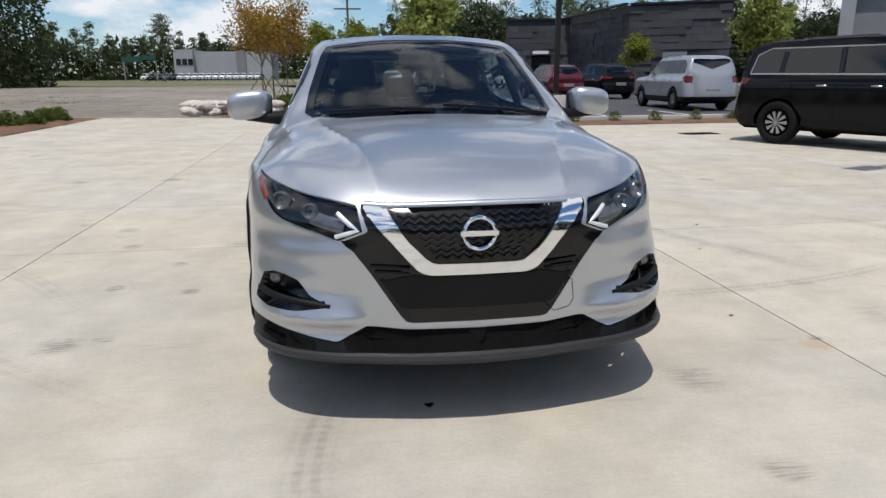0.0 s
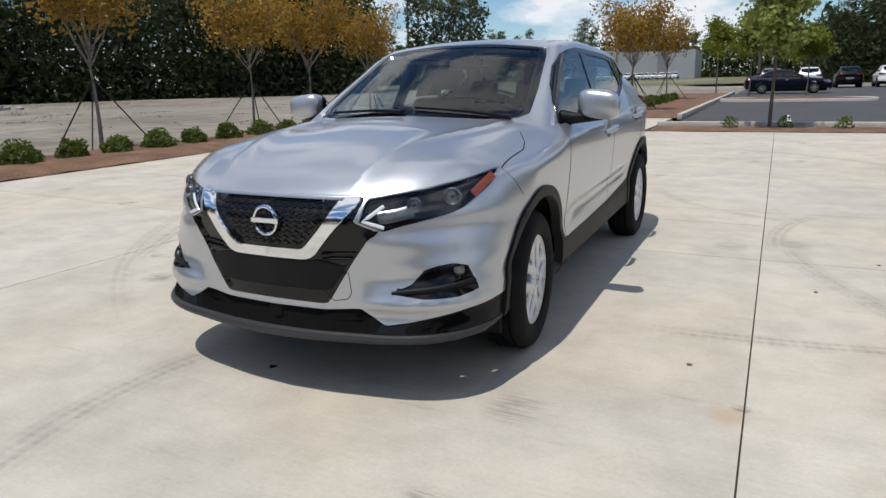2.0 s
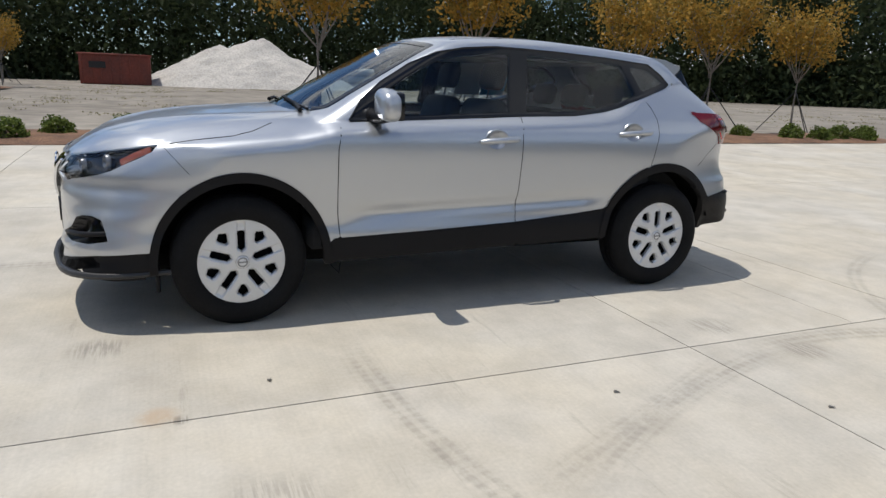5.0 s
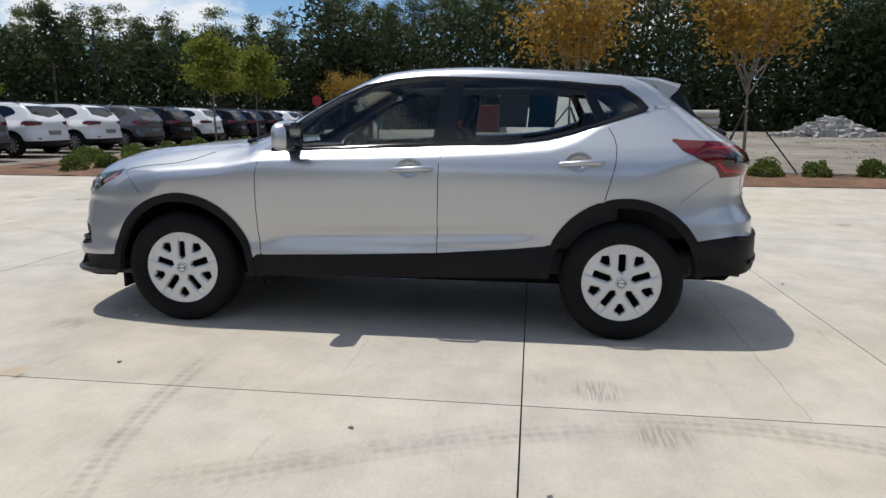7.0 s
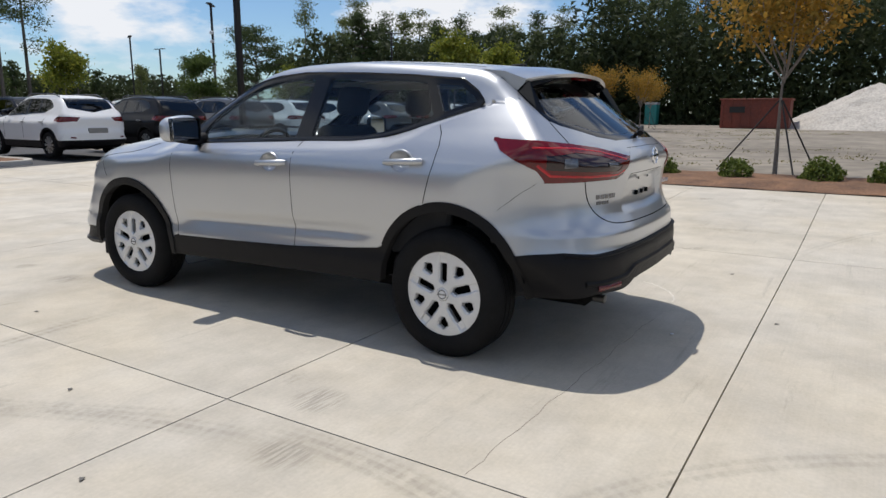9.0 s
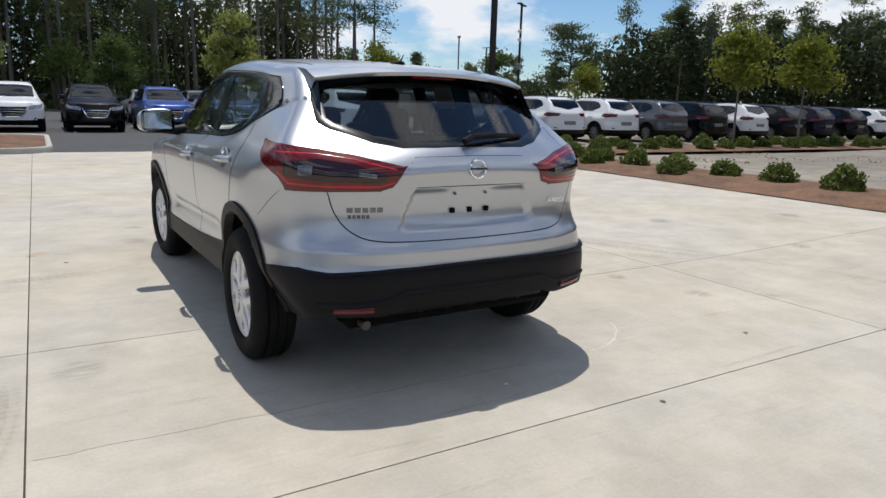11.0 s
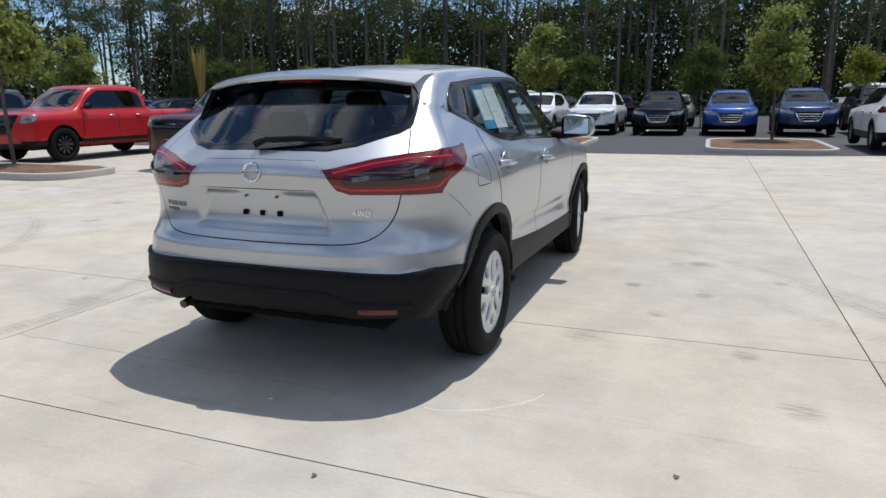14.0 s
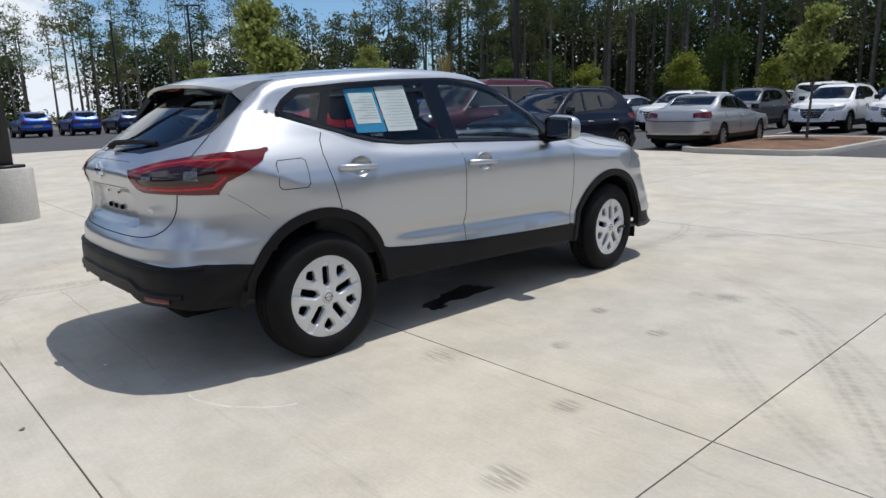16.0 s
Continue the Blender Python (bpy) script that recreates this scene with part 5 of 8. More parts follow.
    l.new(calc('MULTIPLY', light, calc('SUBTRACT', 1.0, total)), s.inputs["Scale"])
    rust = n.new("ShaderNodeMix")
    rust.data_type = 'RGBA'
    rust.inputs["B"].default_value = (0.40, 0.30, 0.20, 1)
    l.new(calc('MULTIPLY', ramp(away(1.81, -1.74), 0.03, 0.11, 0.75, 0.0), broken), rust.inputs["Factor"])
    # broad warm and cool patches of cement dust
    drift = n.new("ShaderNodeTexNoise")
    drift.inputs["Scale"].default_value, drift.inputs["Detail"].default_value, drift.inputs["Roughness"].default_value = 0.42, 5.0, 0.6
    l.new(tc.outputs["Object"], drift.inputs["Vector"])
    warm = n.new("ShaderNodeMix")
    warm.data_type, warm.blend_type = 'RGBA', 'MULTIPLY'
    warm.inputs["B"].default_value = (1.0, 0.968, 0.905, 1)
    l.new(ramp(drift.outputs[0], 0.40, 0.62, 0.0, 1.0), warm.inputs["Factor"])
    l.new(s.outputs[0], warm.inputs["A"])
    l.new(warm.outputs["Result"], rust.inputs["A"])
    l.new(rust.outputs["Result"], b.inputs["Base Color"])
    return m


CONCRETE = concrete_material()
KERB = material("kerb_concrete", (0.46, 0.44, 0.40), 0.85, 0, 0, (40.0, 0.12), (1.2, 0.15), (150.0, 0.2))
JOINT = material("joint_filler", (0.060, 0.054, 0.046), 0.9)
DIRT = material("graded_dirt", (0.150, 0.130, 0.105), 0.95, 0, 0, (1.3, 0.34), (0.11, 0.2), (12.0, 0.6), (0.260, 0.232, 0.192))
GRASS_FIELD = material("dry_grass", (0.145, 0.135, 0.060), 0.95, 0, 0, (2.0, 0.3), (0.06, 0.2), (6.0, 0.6), (0.09, 0.10, 0.04))
MULCH = material("pine_straw", (0.200, 0.108, 0.060), 0.95, 0, 0, (38.0, 0.55), (2.2, 0.2), (60.0, 1.0), (0.105, 0.058, 0.036))
ASPHALT = material("asphalt", (0.062, 0.063, 0.068), 0.85, 0, 0, (90.0, 0.25), (0.5, 0.2), (200.0, 0.4), (0.050, 0.050, 0.054))
LINE_PAINT = material("line_paint", (0.72, 0.72, 0.70), 0.7, 0, 0, (30.0, 0.15), (3.0, 0.15))
OIL = material("damp_stain", (0.11, 0.105, 0.095), 0.55, 0, 0, (30.0, 0.2), (5.0, 0.2))
SCRAPE = material("pale_scrape", (0.60, 0.57, 0.51), 0.9, 0, 0, (30.0, 0.2), (5.0, 0.2))
DUST = material("dusty_stain", (0.30, 0.275, 0.235), 0.9, 0, 0, (30.0, 0.2), (5.0, 0.2))


def sheet_grid(name, x0, x1, y0, y1, step, zf, mat_, label="", category="", skirt=0.0, tag_kind="structure"):
    nx, ny = max(1, int((x1 - x0) / step)), max(1, int((y1 - y0) / step))
    v = [(x0 + (x1 - x0) * i / nx, y0 + (y1 - y0) * j / ny) for j in range(ny + 1) for i in range(nx + 1)]
    verts = [(x, y, zf(x, y)) for x, y in v]
    faces = [(j * (nx + 1) + i, j * (nx + 1) + i + 1, (j + 1) * (nx + 1) + i + 1, (j + 1) * (nx + 1) + i) for j in range(ny) for i in range(nx)]
    return tagged(mesh_object(name, verts, faces, mat_, None, label, smooth_angle=60), label, category, "", tag_kind)


def land(x, y):
    n = noise.noise(Vector((x * 0.05, y * 0.05, 0))) * 0.12 + noise.noise(Vector((x * 0.3, y * 0.3, 5))) * 0.03
    near = float(smooth(11.0, 22.0, np.float64(max(-x - 0.5, 0)))) if -14 < y < 18 else 1.0
    return (-0.06 if x > -7.9 else 0.03) + n * near * (1.0 if x < -9 or y > 20 else 0.0) - (0.12 if (x > -7.9) else 0.0)


sheet_grid("ground", -160, 160, -160, 160, 3.2, land, DIRT, "bare graded dirt and gravel ground", "ground")
far_ground = []
for name, x0, x1, y0, y1 in (("ground_far", -900, 900, 160, 900), ("ground_far", -900, 900, -900, -160), ("ground_far", -900, -160, -160, 160), ("ground_far", 160, 900, -160, 160)):
    sheet_grid(name, x0, x1, y0, y1, 400, lambda x, y: -0.12, GRASS_FIELD, "flat dry grass land", "ground")
sheet_grid("grass_strip", -155, 0, 85, 158, 3.5, lambda x, y: 0.09 + 0.05 * math.sin(x * 0.1), GRASS_FIELD, "strip of dry mown grass", "grass")

X_JOINTS = [-7.75, -2.79, 1.87, 6.53, 11.19, 15.85, 20.5, 25.2]
Y_JOINTS = [-13.0, -9.7, -5.4, -3.5, 0.79, 2.66, 7.0, 12.4]
pad = sheet_grid("concrete_pad", -7.75, 25.2, -13.0, 12.4, 1.5, lambda x, y: gz(x, y) - 0.022, JOINT, "pale concrete pad cut by saw joints", "pavement")
pad2 = sheet_grid("concrete_apron", -7.75, -1.0, 12.4, 17.6, 1.5, lambda x, y: gz(x, y) - 0.022, JOINT, "pale concrete apron beside the dirt", "pavement")


def slab_piece(x0, x1, y0, y1, parent):
    g = 0.0037
    xs = np.linspace(x0 + g, x1 - g, 7)
    ys = np.linspace(y0 + g, y1 - g, 3)
    b = 0.006
    verts, faces = [], []
    for j, y in enumerate(ys):
        for i, x in enumerate(xs):
            verts.append((x, y, gz(x, y)))
    for j in range(2):
        for i in range(6):
            faces.append((j * 7 + i, j * 7 + i + 1, (j + 1) * 7 + i + 1, (j + 1) * 7 + i))
    ring = [i for i in range(7)] + [13, 20] + [19 - i for i in range(6)] + [7]
    low = {}
    for k in ring:
        x, y, z = verts[k]
        low[k] = len(verts)
        dx = -0.003 if x < x0 + 0.01 else (0.003 if x > x1 - 0.01 else 0)
        dy = -0.003 if y < y0 + 0.01 else (0.003 if y > y1 - 0.01 else 0)
        verts.append((x + dx, y + dy, z - 0.10))
    for a, b_ in zip(ring, ring[1:] + ring[:1]):
        faces.append((b_, a, low[a], low[b_]))
    return mesh_object("slab", verts, faces, CONCRETE, parent)


for xa, xb in zip(X_JOINTS, X_JOINTS[1:]):
    for ya, yb in zip(Y_JOINTS, Y_JOINTS[1:]):
        slab_piece(xa, xb, ya, yb, pad)
for xa, xb in ((-7.75, -4.4), (-4.4, -1.0)):
    slab_piece(xa, xb, 12.4, 17.6, pad2)


def blob(name, x, y, rx, ry, turn, mat_, label, seed, z=0.004):
    """A stain or leak with an uneven edge, as thin as a film."""
    rnd = random.Random(seed)
    pts = []
    for i in range(28):
        a = 2 * math.pi * i / 28
        r = 1 + 0.25 * math.sin(3 * a + seed) + 0.15 * math.sin(7 * a + 2 * seed) + rnd.uniform(-0.1, 0.1)
        u, v = rx * r * math.cos(a), ry * r * math.sin(a)
        pts.append((x + u * math.cos(turn) - v * math.sin(turn), y + u * math.sin(turn) + v * math.cos(turn)))
    b = prism(pts, 0.0015, lambda u, v, d: (u, v, gz(u, v) + z - 0.003 + d))
    return tagged(part(name, b, mat_, None, label, 0), label, "stain")


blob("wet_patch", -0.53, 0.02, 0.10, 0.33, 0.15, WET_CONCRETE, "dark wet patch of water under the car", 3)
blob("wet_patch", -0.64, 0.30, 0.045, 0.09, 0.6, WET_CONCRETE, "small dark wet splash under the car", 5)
blob("oil_spot", -0.175, -2.064, 0.018, 0.016, 0.3, UNDER_AND_SHADE_BLACK, "small black leaf-like spot on concrete", 7)


def line_mark(name, pts, width, mat_, label, seed):
    """A hairline crack or a scrape: a thin wandering strip."""
    rnd = random.Random(seed)
    b = bmesh.new()
    prev = None
    for i, (x, y) in enumerate(pts):
        x0, y0 = pts[max(i - 1, 0)]
        x1, y1 = pts[min(i + 1, len(pts) - 1)]
        q = math.hypot(x1 - x0, y1 - y0)
        nx_, ny_ = -(y1 - y0) / q, (x1 - x0) / q
        o, w_ = rnd.uniform(-0.006, 0.006), width * rnd.uniform(0.4, 1.0) / 2
        row_ = [b.verts.new((x + nx_ * (o + s * w_), y + ny_ * (o + s * w_), gz(x, y) + z)) for s, z in ((-1, 0.0), (-0.3, 0.0012), (0.3, 0.0012), (1, 0.0))]
        if prev:
            for k in range(3):
                b.faces.new((prev[k], row_[k], row_[k + 1], prev[k + 1]))
        prev = row_
    return tagged(part(name, b, mat_, None, label, 0), label, "crack" if "crack" in name else "scrape")


line_mark("hairline_crack", [(1.85 - 0.06 * i, 2.01 + 0.006 * math.sin(i * 0.9) + 0.0018 * i) for i in range(38)], 0.0045, DUST, "hairline crack across a concrete slab", 4)
line_mark("pale_scrape", [(-0.8 + 0.54 * math.cos(radians(a)), 1.55 + 0.54 * math.sin(radians(a))) for a in range(92, 160, 4)], 0.014, SCRAPE, "pale curved scrape on the concrete", 6)
for i, (x, y) in enumerate(((1.62, -1.294), (2.19, 0.10), (-0.66, 2.75), (-0.12, 2.257), (2.6, 0.9), (-1.9, 2.3), (2.9, 1.9))):
    blob("grit", x, y, 0.012, 0.009, i, OIL if i != 3 else PAPER, "tiny crumb of grit on the concrete", 20 + i, 0.008)

# planting beds
def mound_z(base, x0, x1, y0, y1, h):
    def f(x, y):
        e = min(x - x0, x1 - x, y - y0, y1 - y)
        return base(x, y) + h * float(smooth(0.0, 0.7, np.float64(max(e, 0)))) + 0.02 * noise.noise(Vector((x * 2.3, y * 2.3, 1))) + 0.012 * noise.noise(Vector((x * 9, y * 9, 3)))
    return f


lift = lambda x, y: gz(x, y) + 0.012
BED = lambda n_, x0, x1, y0, y1, lab, h=0.07, st=0.25: sheet_grid(n_, x0, x1, y0, y1, st, mound_z(lift, x0, x1, y0, y1, h), MULCH, lab, "planting bed")
BED("planting_bed_west", -10.6, -7.76, -9.2, 17.3, "long bed of brown pine straw mulch")
BED("planting_bed_corner", -40, -7.76, -11.8, -9.2, "bed of brown mulch before the parked cars", 0.06, 0.5)
BED("planting_bed_south", -0.9, 25.0, 12.41, 14.0, "narrow strip of brown mulch by the kerb", 0.05)
BED("planting_bed_drive", -4.5, -0.9, 17.7, 45.0, "bed of brown mulch along the drive", 0.06, 0.5)

# asphalt lots, kerbs and parking lines
tagged(part("parking_lot_front", solid((-45, -62, -0.05), (70, -13.01, 0.004)), ASPHALT, None, "", 0), "dark asphalt car park with painted bays", "road", "", "structure")
tagged(part("parking_lot_back", solid((-0.6, 14.17, -0.05), (70, 62, 0.004)), ASPHALT, None, "", 0), "dark asphalt drive and car park", "road", "", "structure")
tagged(part("parking_lot_side", solid((25.21, -13.0, -0.05), (70, 14.16, 0.004)), ASPHALT, None, "", 0), "dark asphalt car park beyond the pad", "road", "", "structure")
tagged(part("kerb_south", solid((-0.9, 14.0, -0.05), (25.0, 14.16, 0.13), 0.02, 2), KERB, None, "", 30), "pale concrete kerb along a mulch strip", "kerb", "", "structure")
tagged(part("kerb_drive", solid((-0.88, 17.7, -0.05), (-0.72, 45.0, 0.13), 0.02, 2), KERB, None, "", 30), "pale concrete kerb along the drive", "kerb", "", "structure")


def island(name, cx, cy, hx, hy, r=0.9, lab="kerbed island of brown mulch with a tree"):
    pts = []
    for sx, sy, a0 in ((1, 1, 0), (-1, 1, 90), (-1, -1, 180), (1, -1, 270)):
        for k in range(7):
            a = radians(a0 + 90 * k / 6)
            pts.append((cx + sx * (hx - r) + r * math.cos(a), cy + sy * (hy - r) + r * math.sin(a)))
    isl = thing(name, lab, "planting island", "kerbed islands")
    b = bmesh.new()
    n = len(pts)
    rows = []
    for f, z in ((1.0, -0.03), (1.0, 0.10), (0.995, 0.125), (0.955, 0.13), (0.94, 0.10)):
        rows.append([b.verts.new((cx + (x - cx) * (1 - (1 - f) * 2.2 / hx), cy + (y - cy) * (1 - (1 - f) * 2.2 / hy), z)) for x, y in pts])
    for p0, p1 in zip(rows, rows[1:]):
        for i in range(n):
            b.faces.new((p0[i], p0[(i + 1) % n], p1[(i + 1) % n], p1[i]))
    part("kerb", b, KERB, isl, "pale concrete kerb")
    b = bmesh.new()
    rows = []
    for f in (0.95, 0.7, 0.4, 0.12):
        rows.append([b.verts.new((cx + (x - cx) * f, cy + (y - cy) * f, 0.10 + 0.11 * (0.95 - f) + 0.02 * noise.noise(Vector((x * f * 3, y * f * 3, 0))))) for x, y in pts])
    for p0, p1 in zip(rows, rows[1:]):
        for i in range(n):
            b.faces.new((p0[i], p0[(i + 1) % n], p1[(i + 1) % n], p1[i]))
    b.faces.new(rows[-1])
    part("mulch", b, MULCH, isl, "brown pine straw")
    return isl


island("planting_island", 3.2, -15.8, 1.75, 3.2)
island("planting_island", -3.4, -16.2, 1.55, 2.7)
island("planting_island", 11.2, -4.9, 2.2, 0.9, 0.7)
island("planting_island", 2.6, 31.0, 3.2, 1.3)
island("planting_island", 22.0, -16.0, 1.6, 2.7)
for i in range(24):
    x = -26 + i * 2.7 - 0.4
    if abs(x - 3.2) < 1.9 or abs(x + 3.4) < 1.8:
        continue
    tagged(part("parking_line", solid((x - 0.05, -26.8, 0.003), (x + 0.05, -22.0, 0.009)), LINE_PAINT, None, "", 0), "white painted parking bay line", "marking", "parking lines", "")
for i in range(9):
    x = 2.2 + 2.75 * i
    tagged(part("parking_line", solid((x - 0.05, 14.5, 0.003), (x + 0.05, 19.0, 0.009)), LINE_PAINT, None, "", 0), "white painted parking bay line", "marking", "parking lines", "")



# ---- the other vehicles ----
def make_form(top, nose, tail, hw, belt, lean, low, bow=0.35):
    top_c, nose_c, tail_c = curve(top), curve(nose), curve(tail)

    def form(x, y, z):
        ax = np.abs(x)
        w = np.where(z > belt, hw - 0.10 - (z - belt) * lean, hw - 0.10 * smooth(belt - 0.22, belt, z) ** 2 - 0.05 * smooth(0.55, 0.2, z))
        crown = 0.05 * (ax / hw) ** 2.5
        d = smax(ax - w, z - (top_c(y - 0.12 * x * x * smooth(0.2, -0.4, y) * smooth(-1.9, -1.2, y)) - crown), 0.07)
        d = smax(d, nose_c(z) + bow * (ax / hw) ** 3.5 - y, 0.06)
        d = smax(d, y - (tail_c(z) - 0.22 * (ax / hw) ** 4), 0.06)
        return np.maximum(d, low - z)
    return form


VEHICLES = {
    "crossover": dict(top=[(-2.3, 0.6), (-2.12, 0.86), (-1.95, 0.96), (-1.2, 1.07), (-1.0, 1.10), (-0.30, 1.49), (-0.05, 1.58), (0.5, 1.61), (1.25, 1.58), (1.6, 1.51), (1.95, 1.14), (2.06, 1.02), (2.2, 0.8)],
                      nose=[(0.2, -2.06), (0.35, -2.15), (0.7, -2.15), (0.9, -2.05)], tail=[(0.3, 2.02), (0.45, 2.13), (0.6, 2.13), (0.75, 2.06), (1.05, 2.07)], hw=0.90, belt=1.06, lean=0.42, low=0.26,
                      wheels=(-1.31, 1.31, 0.335), dlo=[(-0.72, 1.08), (-0.22, 1.44), (0.1, 1.51), (1.0, 1.50), (1.25, 1.44), (1.42, 1.28), (1.1, 1.16)],
                      screen=[(0, -0.98), (0.66, -0.86), (0.60, -0.25), (0, -0.27)], back=[(0, 1.94), (0.60, 1.84), (0.58, 1.58), (0, 1.60)], lamp=(0.40, 0.78, 0.72, 0.86), tlamp=(0.42, 0.86, 0.90, 1.06), grille=(0.36, 0.50, 0.80), ends=(-2.1, 2.1), height=1.52, clad=True),
    "large_suv": dict(top=[(-2.8, 0.7), (-2.58, 1.05), (-2.4, 1.13), (-1.5, 1.21), (-1.25, 1.24), (-0.62, 1.72), (-0.35, 1.86), (0.4, 1.92), (1.9, 1.89), (2.25, 1.82), (2.45, 1.35), (2.6, 1.1)],
                      nose=[(0.25, -2.5), (0.4, -2.62), (0.9, -2.62), (1.1, -2.52)], tail=[(0.35, 2.5), (0.5, 2.62), (0.7, 2.60), (1.2, 2.52)], hw=0.99, belt=1.22, lean=0.30, low=0.30,
                      wheels=(-1.54, 1.54, 0.40), dlo=[(-1.0, 1.26), (-0.55, 1.62), (-0.25, 1.74), (1.9, 1.74), (2.15, 1.62), (2.22, 1.28)],
                      screen=[(0, -1.2), (0.74, -1.08), (0.66, -0.52), (0, -0.55)], back=[(0, 2.42), (0.66, 2.34), (0.64, 2.27), (0, 2.30)], lamp=(0.46, 0.64, 0.92, 1.06), tlamp=(0.44, 0.60, 0.95, 1.22), grille=(0.40, 0.66, 1.05), ends=(-2.55, 2.55), height=1.8, clad=False),
    "pickup": dict(top=[(-3.0, 0.7), (-2.82, 1.12), (-2.7, 1.18), (-1.7, 1.25), (-1.45, 1.28), (-0.85, 1.72), (-0.6, 1.84), (0.2, 1.88), (0.85, 1.84), (1.05, 1.62), (1.14, 1.27), (1.25, 1.25), (2.8, 1.25), (2.92, 1.1)],
                   nose=[(0.3, -2.75), (0.45, -2.88), (0.95, -2.88), (1.15, -2.78)], tail=[(0.4, 2.8), (0.5, 2.90), (1.2, 2.88)], hw=1.0, belt=1.24, lean=0.30, low=0.36,
                   wheels=(-1.75, 1.75, 0.42), dlo=[(-1.15, 1.28), (-0.72, 1.60), (-0.45, 1.72), (0.6, 1.72), (0.86, 1.60), (0.90, 1.30)],
                   screen=[(0, -1.4), (0.74, -1.28), (0.66, -0.75), (0, -0.78)], back=[(0, 1.10), (0.60, 1.08), (0.58, 0.98), (0, 0.99)], lamp=(0.44, 0.56, 0.92, 1.12), tlamp=(0.44, 0.52, 0.9, 1.2), grille=(0.42, 0.70, 1.14), ends=(-2.8, 2.85), height=1.8, clad=False),
    "sedan": dict(top=[(-2.55, 0.5), (-2.38, 0.70), (-2.2, 0.80), (-1.3, 0.94), (-1.05, 0.97), (-0.25, 1.34), (0.1, 1.43), (0.6, 1.44), (1.0, 1.39), (1.62, 1.12), (1.8, 1.09), (2.3, 1.05), (2.42, 0.92)],
                  nose=[(0.2, -2.32), (0.35, -2.42), (0.6, -2.42), (0.8, -2.3)], tail=[(0.3, 2.32), (0.45, 2.43), (0.7, 2.43), (1.05, 2.36)], hw=0.915, belt=0.97, lean=0.45, low=0.20,
                  wheels=(-1.41, 1.41, 0.335), dlo=[(-0.8, 0.99), (-0.25, 1.28), (0.1, 1.36), (0.7, 1.36), (1.1, 1.27), (1.42, 1.08)],
                  screen=[(0, -1.0), (0.66, -0.88), (0.58, -0.22), (0, -0.25)], back=[(0, 1.60), (0.58, 1.52), (0.55, 1.05), (0, 1.04)], lamp=(0.42, 0.75, 0.62, 0.74), tlamp=(0.35, 0.62, 0.80, 0.98), grille=(0.34, 0.36, 0.66), ends=(-2.35, 2.35), height=1.38, clad=False),
}
GLASS_LOT = glass("lot_car_glass", (0.07, 0.08, 0.09), face=0.06)
ALLOY = material("alloy", (0.45, 0.46, 0.47), 0.3, 0.8, 0, (200.0, 0.05), (6.0, 0.1))
ALLOY_DARK = material("dark_alloy", (0.10, 0.10, 0.105), 0.3, 0.8, 0, (200.0, 0.05), (6.0, 0.1))


